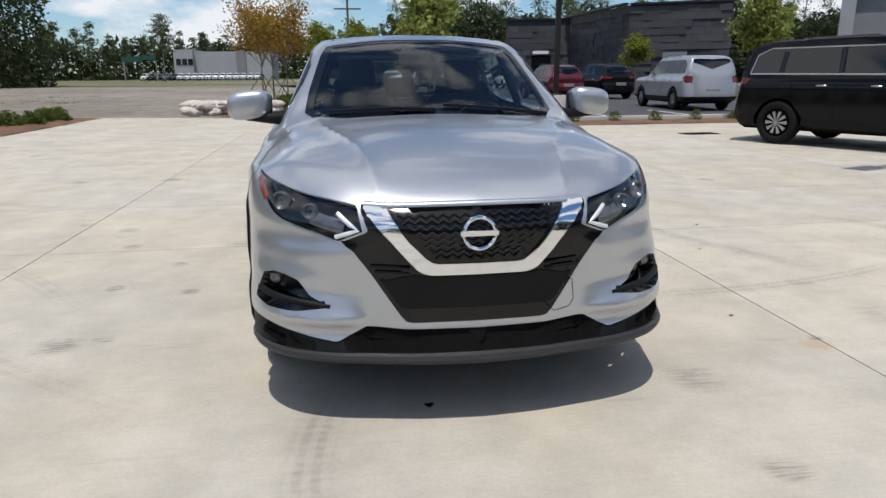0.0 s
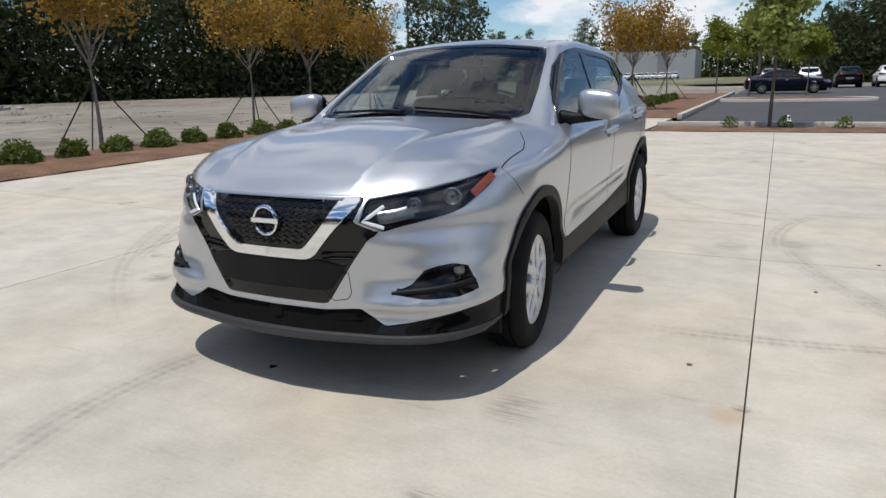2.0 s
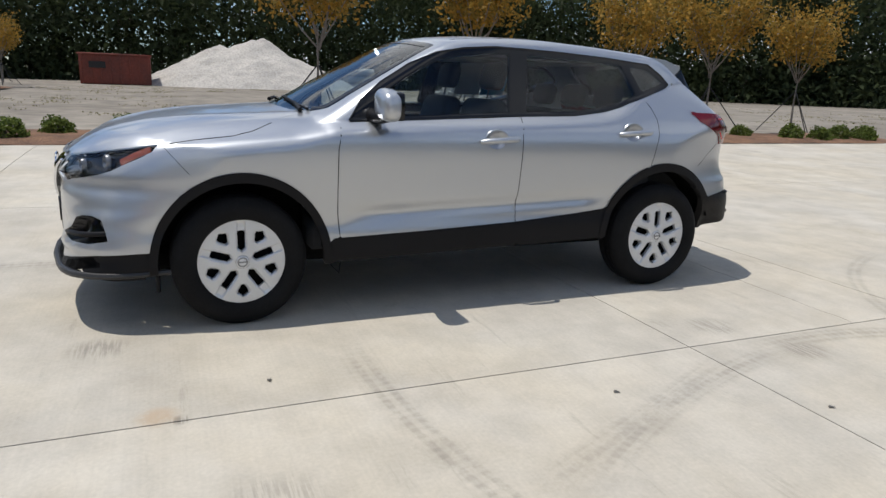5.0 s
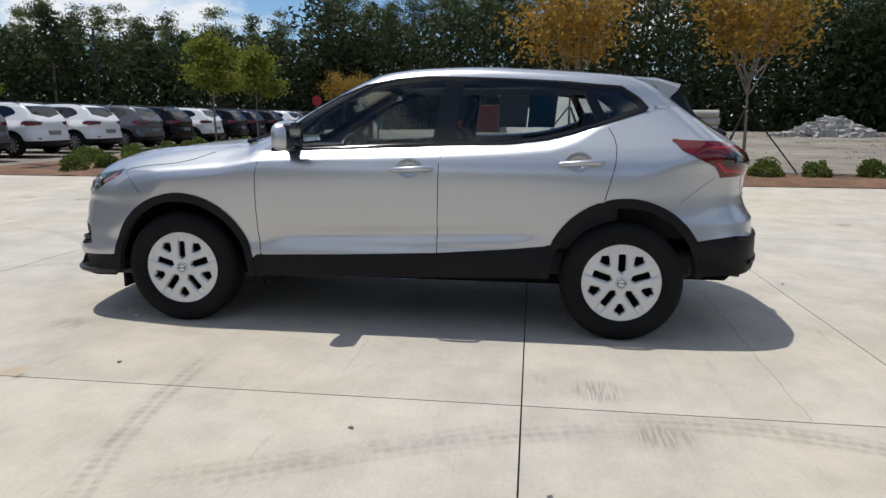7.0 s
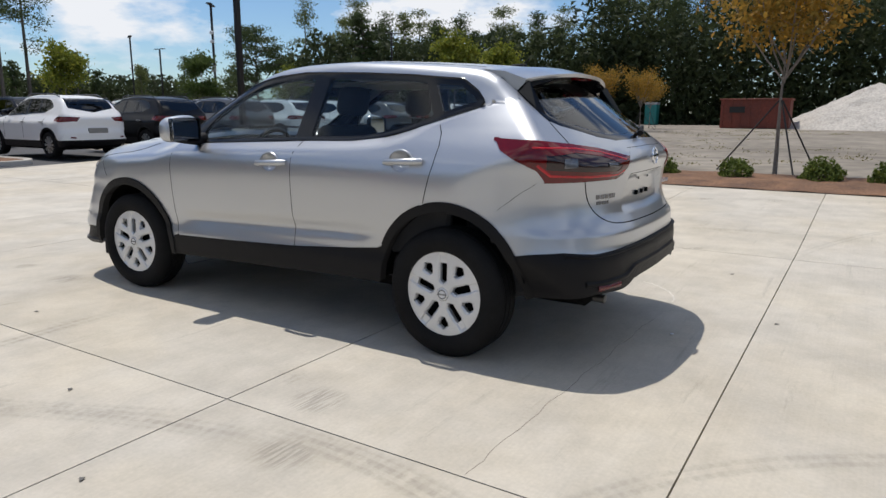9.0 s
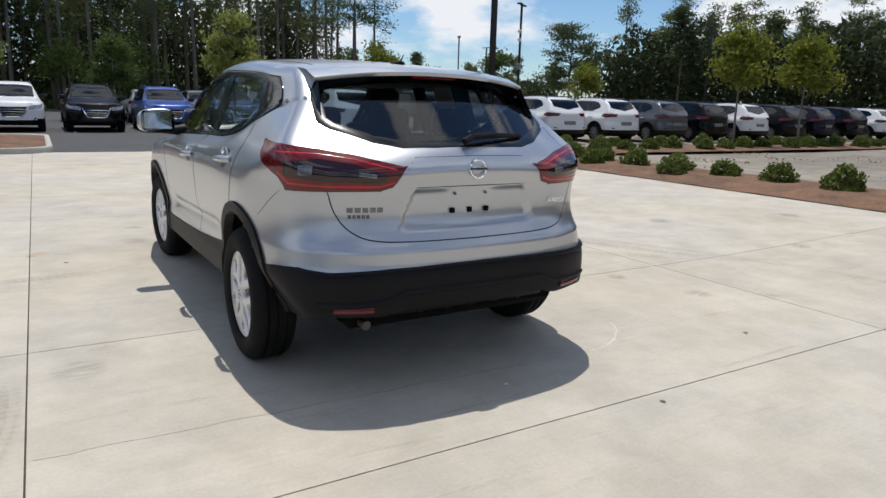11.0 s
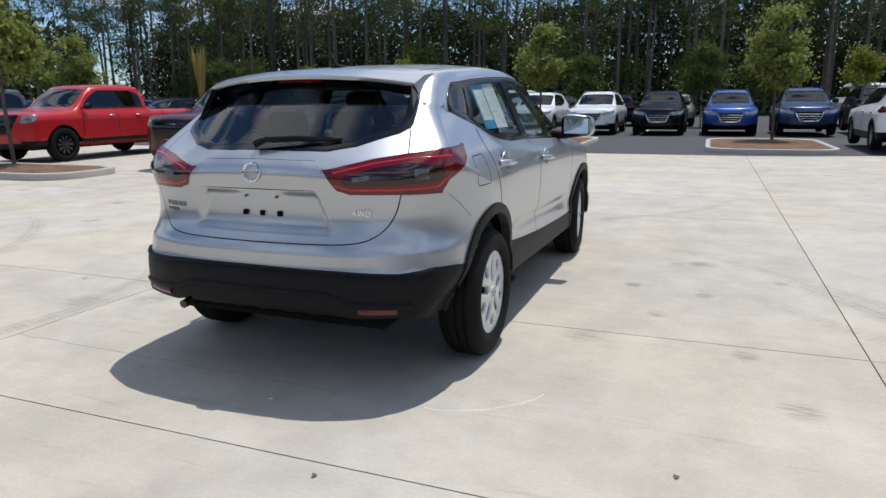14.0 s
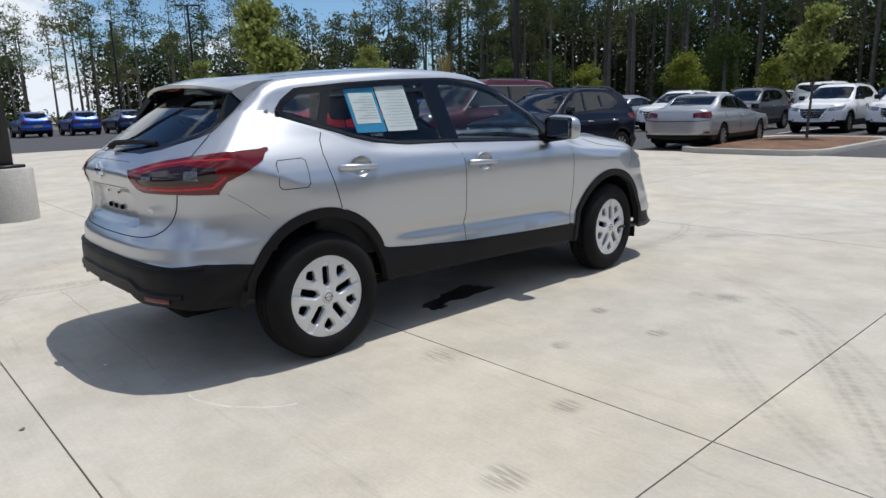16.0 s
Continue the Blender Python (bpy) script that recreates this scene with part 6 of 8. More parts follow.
def build_vehicle(kind, name, cover=None, cell=0.115):
    s = VEHICLES[kind]
    form = make_form(s["top"], s["nose"], s["tail"], s["hw"], s["belt"], s["lean"], s["low"])
    v = new(name)
    v.empty_display_size = 0.1
    p, t = half_shell(form, s["ends"], cell, s["height"])
    lab = np.zeros(len(t), int)
    lock = np.zeros(len(p), bool)
    nrm = form_normal(form, p)
    edg = edges_of(t)

    def mk(view, poly, value, only=None):
        cut(form, p, t, lab, view, poly, value, only, lock, nrm, edg)
    yf, yr, rad = s["wheels"]
    th0, th1, z0, z1 = s["lamp"]
    mk('side', s["dlo"], 1)
    mk('top', s["screen"] + [(-0.1, s["screen"][-1][1]), (-0.1, s["screen"][0][1])], 2)
    mk('top', s["back"] + [(-0.1, s["back"][-1][1]), (-0.1, s["back"][0][1])], 3)
    if kind == "pickup":
        mk('top', [(-0.1, 1.22), (0.78, 1.22), (0.78, 2.78), (-0.1, 2.78)], 9)
    zc = s["low"] + 0.18
    mk('side', [(-4, 0), (-4, zc), (4, zc), (4, 0)], 8)
    for cy in (yf, yr):
        if s["clad"]:
            mk('side', arch(cy, rad, rad + 0.11), 8)
        mk('side', arch(cy, rad, rad + 0.055), 7)
    mk('front', [(th0, z0), (th1, z0 + 0.05), (th1 + 0.06, z1 + 0.02), (th0, z1 - 0.02)], 4)
    g, g0, g1 = s["grille"]
    mk('front', [(-0.1, g0), (g * 0.7, g0), (g, g1), (-0.1, g1)], 6)
    mk('front', [(-0.1, s["low"] - 0.05), (-0.1, s["low"] + 0.12), (0.6, s["low"] + 0.14), (0.9, s["low"] + 0.10), (0.9, s["low"] - 0.05)], 8, [0])
    a0, a1, b0, b1 = s["tlamp"]
    mk('rear', [(a0, b0 + 0.04), (a1, b0), (a1 + 0.05, b1), (a0, b1 - 0.03)], 5)
    mk('rear', [(-0.1, s["low"] - 0.05), (-0.1, s["low"] + 0.20), (0.7, s["low"] + 0.20), (1.1, s["low"] + 0.18), (1.1, s["low"] - 0.05)], 8, [0])
    pick = lambda k: t[lab == k]
    panel(form, "painted_body", p, pick(0), SILVER, v, False, 0, 0.03)
    for nm, k, g_, pr in (("side_glass", 1, GLASS_LOT, True), ("windscreen", 2, GLASS_LOT, False), ("rear_window", 3, GLASS_LOT, False), ("headlight", 4, LAMP_LOT, True),
                          ("tail_light", 5, LENS_RED, True), ("grille", 6, GLOSS_BLACK, False), ("lower_cladding", 8, BLACK_PLASTIC, False), ("load_bed", 9, BLACK_PLASTIC, False)):
        if (lab == k).any():
            panel(form, nm, p, pick(k), g_, v, pr, 0.004 if k in (4, 5, 6, 8) else -0.003, 0.02 if k != 1 else 0.0, dish=0.35 if k == 9 else 0.0)
    part("underbody", solid((-s["hw"] * 0.85, s["ends"][0] + 0.25, s["low"] - 0.04), (s["hw"] * 0.85, s["ends"][1] - 0.2, s["low"] + 0.25), 0.05, 1), UNDER_AND_SHADE_BLACK, v)
    # near-black box whose colour stands for the shaded cabin behind the glass
    part("cabin", solid((-s["hw"] * 0.78, s["dlo"][0][0] + 0.2, s["low"] + 0.2), (s["hw"] * 0.78, s["dlo"][-1][0], s["belt"] - 0.05), 0.05, 1), UNDER_AND_SHADE_BLACK, v)
    for sx in (1, -1):
        for cy in (yf, yr):
            build_wheel(v, pose(sx * (s["hw"] - 0.115), cy, rad, 0, 0, 0 if sx > 0 else 180), 1, rad, 0.23, rad * 0.66, cover or ALLOY, 0.3)
        mz = s["belt"] + 0.07
        my = s["dlo"][0][0] + 0.12
        part("door_mirror", solid((sx * (s["hw"] - 0.06) if sx > 0 else sx * (s["hw"] + 0.14), my - 0.05, mz - 0.06), (sx * (s["hw"] + 0.14) if sx > 0 else sx * (s["hw"] - 0.06), my + 0.05, mz + 0.09), 0.035, 2), GLOSS_BLACK, v)
        for yy in (my + 0.75, my + 1.65):
            part("door_handle", solid((sx * s["hw"] - 0.02, yy - 0.09, s["belt"] - 0.16), (sx * s["hw"] + 0.02, yy + 0.09, s["belt"] - 0.13), 0.01, 1), ALLOY, v)
        if kind in ("large_suv", "crossover"):
            xr = (s["hw"] - 0.10 - (s["height"] - s["belt"]) * s["lean"]) * 0.93
            zr = s["height"] + 0.11
            part("roof_rail", rod([(sx * xr, -0.1, zr - 0.06), (sx * xr, 0.1, zr), (sx * xr, 1.2, zr - 0.01), (sx * xr, 1.45, zr - 0.08)], 0.016, 6), ALLOY_DARK, v)
    dlo = s["dlo"]
    low_line = [dlo[-1]] + [(dlo[-1][0] + (dlo[0][0] - dlo[-1][0]) * i / 4, dlo[-1][1] + (dlo[0][1] - dlo[-1][1]) * i / 4) for i in range(1, 5)]
    ribbon(form, "window_trim", 'side', low_line, 0.028, 0.002, ALLOY if kind == "large_suv" else GLOSS_BLACK, v, height=0.006)
    if kind == "large_suv":
        ribbon(form, "window_trim", 'side', dlo, 0.022, 0.002, ALLOY, v, height=0.006)
    span_ = dlo[-1][0] - dlo[0][0]
    y_b = dlo[0][0] + span_ * (0.47 if kind != "pickup" else 0.52)
    z_top = max(q[1] for q in dlo)
    ribbon(form, "door_pillar", 'side', [(y_b, s["belt"] + 0.03), (y_b + 0.06, z_top - 0.01)], 0.10, 0.0, GLOSS_BLACK, v, height=0.004)
    if kind in ("large_suv", "crossover"):
        y_c = dlo[0][0] + span_ * 0.80
        ribbon(form, "door_pillar", 'side', [(y_c + 0.03, s["belt"] + (0.03 if kind == "large_suv" else 0.14)), (y_c + 0.02, z_top - 0.06)], 0.09, 0.0, GLOSS_BLACK, v, height=0.004)
    y_a = yf + rad + 0.14
    for yy in (y_a, y_b, yr - rad * 0.55):
        ribbon(form, "door_gap", 'side', [(yy, zc + 0.06 if yy < yr - 0.5 else rad * 2 + 0.14), (yy + 0.01, s["belt"] - 0.04)], 0.014, -0.001, UNDER_AND_SHADE_BLACK, v, height=0.003)
    ribbon(form, "hood_gap", 'top', [(0.62, s["ends"][0] + 0.45), (0.70, s["ends"][0] + 0.75), (0.74, s["screen"][1][1] - 0.12)], 0.014, -0.001, UNDER_AND_SHADE_BLACK, v, height=0.003)
    ribbon(form, "bumper_gap", 'rear', [(0.0, 0.74), (0.35, 0.74), (0.62, 0.78)], 0.014, -0.001, UNDER_AND_SHADE_BLACK, v, height=0.003)
    ribbon(form, "rear_reflector", 'rear', [(0.50, s["low"] + 0.26), (0.60, s["low"] + 0.27)], 0.035, 0.004, LENS_RED, v, height=0.004)
    edge = on_body_all(form, 'front', [(g * 1.02, g1), (g * 0.86, (g0 + g1) / 2), (g * 0.66, g0), (g * 0.3, g0 - 0.01), (0.0, g0 - 0.01)]) + np.array([0, -0.012, 0])
    loop_ = [tuple(q) for q in edge] + [(-q[0], q[1], q[2]) for q in edge[-2::-1]]
    bm = rod(loop_, 0.022, 6)
    for k in range(1, 4):
        z_ = g0 + (g1 - g0) * k / 4
        th = g * (0.68 + 0.32 * k / 4)
        q = on_body_all(form, 'front', [(th, z_), (th * 0.5, z_), (0.0, z_)]) + np.array([0, -0.004, 0])
        rod([tuple(u) for u in q] + [(-u[0], u[1], u[2]) for u in q[-2::-1]], 0.008, 4, bm)
    part("grille_trim", bm, GLOSS_BLACK if kind == "pickup" else CHROME, v)
    part("plate_recess", solid((-0.26, s["tail"][1][1] - 0.10, 0.62), (0.26, s["tail"][1][1] - 0.018, 0.76), 0.01, 1), TRIM_GREY, v)
    part("window_paper", solid((s["hw"] - 0.30, 0.55, s["belt"] + 0.08), (s["hw"] - 0.296, 0.78, s["belt"] + 0.30), 0.001, 1), PAPER, v)
    return v


def paint(name, col, metal=0.4, coat=0.5, spec=0.3):
    return material(name, col, 0.34, metal, coat, (800.0, 0.08), (0.8, 0.04), spec=spec)


PAINTS = dict(white=paint("white_paint", (0.74, 0.75, 0.76), 0.0), black=paint("black_paint", (0.003, 0.003, 0.004), 0.0, 0.35, 0.05), navy=paint("navy_paint", (0.003, 0.005, 0.014), 0.0, 0.35, 0.05), grey=paint("grey_paint", (0.095, 0.10, 0.11)),
              silver=paint("bright_silver_paint", (0.40, 0.41, 0.43), 0.6), blue=paint("blue_paint", (0.015, 0.055, 0.26)), darkblue=paint("dark_blue_paint", (0.012, 0.03, 0.10)), red=paint("red_paint", (0.45, 0.012, 0.016), 0.1),
              maroon=paint("maroon_paint", (0.085, 0.006, 0.012), 0.2), sand=paint("beige_paint", (0.22, 0.20, 0.17)))
WORDS = dict(white="white", black="black", navy="dark navy", grey="dark grey", silver="bright silver", blue="bright blue", darkblue="deep blue", red="bright red", maroon="dark maroon", sand="beige grey")
KIND_WORDS = dict(crossover="crossover", large_suv="large SUV", pickup="crew-cab pickup truck", sedan="saloon car")
PROTO = {}


def park(kind, colour, x, y, heading, where, group="", scale=(1, 1, 1), far_=False):
    """heading: degrees; 0 faces -Y, 180 faces +Y."""
    m = pose(x, y, gz(x, y), 0, 0, heading)
    nm = {"crossover": "parked_crossover", "large_suv": "parked_suv", "pickup": "pickup_truck", "sedan": "parked_sedan"}[kind]
    if kind not in PROTO:
        PROTO[kind] = build_vehicle(kind, nm, ALLOY_DARK if kind == "pickup" else None)
        ob = PROTO[kind]
        ob.matrix_basis = m
    else:
        ob = copy_thing(PROTO[kind], m)
    ob.scale = scale
    for k, val in (("group", group), ("category", "truck" if kind == "pickup" else "car")):
        if val:
            ob[k] = val
    ob["label"] = f"{WORDS[colour]} {KIND_WORDS[kind]} parked {where}"
    for o in list(ob.children):
        if far_ and o.name.split(".")[0] in ("door_gap", "hood_gap", "bumper_gap", "rear_reflector", "door_pillar", "window_trim", "window_paper", "door_handle", "roof_rail", "cabin"):
            bpy.data.objects.remove(o)
        elif o.name.startswith("painted_body"):
            o.material_slots[0].link = 'OBJECT'
            o.material_slots[0].material = PAINTS[colour]
    return ob


# the row facing the pad
park("crossover", "navy", 5.35, -8.45, 180, "on the concrete pad", scale=(0.97, 1, 1))
park("large_suv", "maroon", 8.1, -8.7, 180, "on the concrete pad")
park("pickup", "red", 13.6, -9.1, 180, "on the concrete pad")
park("pickup", "grey", 18.6, -9.4, 180, "on the concrete pad")
park("large_suv", "white", 28.0, -10.4, 120, "on the asphalt lot", scale=(0.96, 0.93, 0.93))
park("sedan", "silver", 5.3, -15.5, 5, "in the asphalt lot")
# behind
park("large_suv", "black", 9.04, 6.17, 25, "on the concrete pad")
park("large_suv", "silver", 12.3, 20.2, 176, "on the asphalt lot", scale=(1, 1.02, 1.0))
park("crossover", "maroon", 10.2, 30.2, 186, "outside a dark brick building", scale=(1.06, 1.1, 1.08))
park("crossover", "black", 13.2, 31.3, 188, "outside a dark brick building", scale=(1.08, 1.15, 1.1))
park("sedan", "navy", 2.3, 43.0, 92, "in the far asphalt lot")
# the bays whose cars show their tails
for i, (kind, c) in enumerate((("crossover", "white"), ("crossover", "black"), ("crossover", "grey"), ("crossover", "white"), ("crossover", "white"), ("crossover", "grey"), ("crossover", "black"), ("crossover", "white"),
                               ("crossover", "black"), ("crossover", "navy"), ("crossover", "black"), ("crossover", "white"), ("crossover", "grey"), ("crossover", "black"))):
    park(kind, c, -6.5 - 2.7 * i, -15.95 + 0.08 * ((i * 7) % 3), 0, "in a row of asphalt bays", "cars in the tail-out row")
# the bays whose cars face the pad
for i, c in enumerate(("white", "white", "black", "blue", "darkblue", "black", "navy", "grey", "white", "black", "white", "grey", "black", "white")):
    x = 4.9 - 2.5 * i
    park("crossover", c, x, -24.3 + 0.1 * ((i * 5) % 3), 180, "nose-out in an asphalt bay", "cars in the nose-out row", (1.04, 1.08, 1.05))
for i, c in enumerate(("grey", "white", "silver", "white", "grey", "white", "black", "blue", "darkblue", "white", "blue", "white", "grey", "white")):
    park("sedan" if i in (2, 5) else "crossover", c, 8.2 + 2.9 * i, -24.5 + 0.1 * (i % 3), 180, "nose-out in an asphalt bay", "cars in the nose-out row", (1.04, 1.06, 1.03))
for i in range(26):
    c = ("white", "grey", "black", "white", "silver", "navy", "white", "sand")[(i * 5) % 8]
    park("large_suv" if i % 6 == 2 else "crossover", c, 30 - 2.75 * i, -33.0, 180 if i % 2 else 0, "in the far row of the lot", "cars in the far row", far_=True)
for i in range(9):
    c = ("grey", "white", "black", "white", "silver", "white", "grey", "black", "white")[i]
    park("crossover", c, 1.2 + 2.7 * i, 58.0, 180, "in the far asphalt lot", "cars in the back lot", far_=True)
for i, c in enumerate(("white", "blue", "blue", "darkblue", "white", "black")):
    park("crossover", c, 47.0, -4.0 - 2.9 * i, 90, "in the far side lot", "cars in the side lot")



# ---- trees, shrubs and woods ----
def leaf_material(name, col, other, rough=0.6):
    m = bpy.data.materials.new(name)
    m.use_nodes = True
    n, l = m.node_tree.nodes, m.node_tree.links
    b = n["Principled BSDF"]
    b.inputs["Roughness"].default_value = rough
    b.inputs["Specular IOR Level"].default_value = 0.15
    g = n.new("ShaderNodeNewGeometry")
    r = n.new("ShaderNodeValToRGB")
    r.color_ramp.elements[0].color, r.color_ramp.elements[1].color = (*other, 1), (*col, 1)
    l.new(g.outputs["Random Per Island"], r.inputs[0])
    tr = n.new("ShaderNodeBsdfTranslucent")
    mx = n.new("ShaderNodeMixShader")
    mx.inputs[0].default_value = 0.38
    l.new(r.outputs[0], b.inputs["Base Color"])
    l.new(r.outputs[0], tr.inputs[0])
    l.new(b.outputs[0], mx.inputs[1])
    l.new(tr.outputs[0], mx.inputs[2])
    l.new(mx.outputs[0], n["Material Output"].inputs[0])
    return m


LEAF_GREEN = leaf_material("leaf_green", (0.105, 0.148, 0.040), (0.060, 0.092, 0.024))
LEAF_LIME = leaf_material("leaf_lime", (0.260, 0.270, 0.040), (0.130, 0.170, 0.028))
LEAF_BRONZE = leaf_material("leaf_bronze", (0.420, 0.235, 0.040), (0.200, 0.150, 0.036))
LEAF_OAK = leaf_material("leaf_oak", (0.310, 0.335, 0.090), (0.150, 0.195, 0.055))
LEAF_PINE = leaf_material("leaf_pine", (0.090, 0.122, 0.050), (0.056, 0.081, 0.034))
LEAF_PINE_PALE = leaf_material("leaf_pine_pale", (0.165, 0.190, 0.074), (0.100, 0.125, 0.048))
# thicket leaves: green darkened in the colour for shade under the pines
LEAF_SHADED = leaf_material("leaf_shaded", (0.056, 0.073, 0.032), (0.032, 0.045, 0.020))
LEAF_SHRUB = leaf_material("leaf_shrub", (0.165, 0.205, 0.046), (0.065, 0.098, 0.024))
LEAF_STRAW = leaf_material("leaf_straw", (0.42, 0.34, 0.13), (0.27, 0.22, 0.07))
LEAF_WEED = leaf_material("leaf_weed", (0.330, 0.290, 0.170), (0.210, 0.200, 0.105))
BARK = material("bark", (0.115, 0.095, 0.075), 0.95, 0, 0, (30.0, 0.3), (4.0, 0.3), (60.0, 0.8))
BARK_PALE = material("pale_bark", (0.23, 0.205, 0.175), 0.9, 0, 0, (30.0, 0.25), (5.0, 0.3), (60.0, 0.6))
BARK_PINE = material("pine_bark", (0.150, 0.130, 0.112), 0.95, 0, 0, (8.0, 0.3), (0.8, 0.3), (20.0, 0.8))
STAKE = material("stake_strap", (0.03, 0.03, 0.03), 0.8)


def leaf_object(name, centres, sizes, mat_, parent, rng, up=0.35, label="", narrow=0.55, corners=4):
    """One mesh of many small bent leaves at the given places."""
    n = len(centres)
    a = rng.normal(size=(n, 3))
    a /= np.linalg.norm(a, axis=1, keepdims=True)
    b = rng.normal(size=(n, 3))
    b[:, 2] += up
    b -= (a * b).sum(1, keepdims=True) * a
    b /= np.linalg.norm(b, axis=1, keepdims=True)
    s = np.asarray(sizes)[:, None]
    k = np.cross(a, b)
    v = np.empty((n, corners, 3))
    v[:, 0], v[:, 1], v[:, 2] = centres - a * s, centres + b * s * narrow + k * s * 0.15, centres + a * s
    if corners == 4:
        v[:, 3] = centres - b * s * narrow + k * s * 0.15
    me = bpy.data.meshes.new(name)
    me.vertices.add(n * corners)
    me.vertices.foreach_set("co", v.astype(np.float32).ravel())
    me.loops.add(n * corners)
    me.loops.foreach_set("vertex_index", np.arange(n * corners, dtype=np.int32))
    me.polygons.add(n)
    me.polygons.foreach_set("loop_start", np.arange(0, n * corners, corners, dtype=np.int32))
    me.update(calc_edges=True)
    me.materials.append(mat_)
    ob = new(name, me)
    ob.parent = parent
    return tagged(ob, label)


def young_tree(seed, height, spread, crown_base, leaf, n_leaf, size, bark, open_=0.5, limbs=9, staked=False, shape="vase"):
    """A planted tree: tapered trunk, limbs, twigs and a loose crown."""
    rng = np.random.default_rng(seed)
    rnd = random.Random(seed)
    t = new("young_tree")
    t.empty_display_size = 0.1
    r0 = 0.0105 * height
    b = bmesh.new()
    split = height * crown_base
    lean = (rnd.uniform(-0.05, 0.05), rnd.uniform(-0.05, 0.05))
    top = 0.92 * height if shape != "vase" else split * 1.25
    pts = [(lean[0] * z / height + 0.012 * math.sin(z * 3 + seed), lean[1] * z / height + 0.012 * math.cos(z * 2.3), z) for z in np.linspace(-0.05, top, 9)]
    rod(pts, [r0 * (1 - 0.75 * k / 8) for k in range(9)], 8, b)
    tips = []
    for i in range(limbs):
        a = 2 * math.pi * i / limbs + rnd.uniform(-0.3, 0.3)
        z0 = split * rnd.uniform(0.9, 1.15) if shape == "vase" else rnd.uniform(split, height * 0.82)
        f = 1.0 if shape == "vase" else max(0.25, 1 - (z0 - split) / (height - split) * 0.75)
        reach = spread * rnd.uniform(0.6, 1.0) * f
        rise = (height - z0) * (rnd.uniform(0.55, 0.95) if shape == "vase" else rnd.uniform(0.15, 0.35))
        line = []
        for k in range(6):
            q = k / 5
            w = q ** (0.75 if shape == "vase" else 1)
            line.append((reach * w * math.cos(a) + 0.03 * math.sin(5 * q + i), reach * w * math.sin(a) + 0.03 * math.cos(4 * q + i), z0 + rise * q ** (0.9 if shape == "vase" else 0.8)))
        rod(line, [r0 * 0.42 * (1 - 0.8 * k / 5) for k in range(6)], 5, b)
        tips += [np.array(line[k]) for k in (2, 3, 4, 5, 5)]
        for k in (2, 3, 4):
            for _ in range(2):
                e = np.array(line[k]) + np.array([rnd.uniform(-0.4, 0.4), rnd.uniform(-0.4, 0.4), rnd.uniform(0.1, 0.45)]) * spread * 0.6
                rod([line[k], tuple((np.array(line[k]) + e) / 2 + rng.normal(size=3) * 0.02), tuple(e)], [r0 * 0.16, r0 * 0.11, r0 * 0.05], 4, b)
                tips += [e, (e + np.array(line[k])) / 2]
    part("trunk", b, bark, t)
    tips = np.array(tips)
    pick = rng.integers(0, len(tips), n_leaf)
    c = tips[pick] + rng.normal(size=(n_leaf, 3)) * np.array([spread, spread, spread * 0.75]) * (0.10 + 0.12 * open_)
    leaf_object("crown", c, size * rng.uniform(0.6, 1.3, n_leaf), leaf, t, rng)
    if staked:
        for k in range(3):
            a = 2 * math.pi * k / 3 + 0.4
            part("stake", rod([(1.05 * math.cos(a), 1.05 * math.sin(a), -0.02), (0.03 * math.cos(a), 0.03 * math.sin(a), split * 0.78)], 0.016, 5), STAKE, t, "slanting dark guy strap")
    return t


def plant(proto, x, y, turn, scale, label, group, used, z=None):
    m = pose(x, y, gz(x, y) + 0.05 if z is None else z, 0, 0, turn)
    ob = copy_thing(proto, m) if used[0] else proto
    if not used[0]:
        proto.matrix_basis = m
        used[0] = True
    ob.scale = (scale, scale, scale)
    return tagged(ob, label, "tree", group)


bronze, bu = [young_tree(11, 4.2, 1.25, 0.40, LEAF_BRONZE, 3400, 0.062, BARK_PALE, 0.75, 9, True), young_tree(12, 4.4, 1.3, 0.38, LEAF_BRONZE, 3800, 0.062, BARK_PALE, 0.8, 10, True)], [[False], [False]]
for i, (x, y, s) in enumerate(((-11.0, 1.6, 1.05), (-11.0, 5.4, 1.05), (-11.0, 10.2, 0.95), (-11.0, 12.8, 0.95), (-11.0, 16.2, 0.9), (-3.0, 21.5, 0.95), (-4.0, 27.0, 1.0), (-3.4, 33.0, 1.0), (-37.0, -11.0, 0.95), (-43.5, -10.4, 0.95), (-50.0, -11.5, 0.9))):
    plant(bronze[i % 2], x, y, 50 * i, s, "young bronze-leaved tree held by guy straps", "trees along the bed", bu[i % 2])
lime, lu = [young_tree(21, 4.0, 1.1, 0.35, LEAF_LIME, 3600, 0.075, BARK_PALE, 0.6, 12, False, "cone"), young_tree(22, 4.2, 1.2, 0.32, LEAF_GREEN, 4200, 0.075, BARK_PALE, 0.6, 13, False, "cone")], [[False], [False]]
oak, ou = [young_tree(31, 4.6, 0.95, 0.30, LEAF_OAK, 5600, 0.078, BARK, 0.55, 16, False, "cone"), young_tree(32, 4.6, 1.0, 0.32, LEAF_OAK, 5200, 0.078, BARK, 0.6, 15, False, "cone")], [[False], [False]]
for i, (x, y, s) in enumerate(((3.1, -16.6, 0.86), (-3.6, -16.8, 0.9), (11.3, -5.0, 0.92), (1.75, 15.0 - 1.7, 0.95), (10.9, 13.3, 0.92), (22.0, -16, 0.95), (31.0, -22.0, 1.0), (36.0, -14.0, 1.0))):
    plant(oak[i % 2], x, y, 70 * i, s, "slim young oak with olive-green leaves", "young oaks", ou[i % 2])
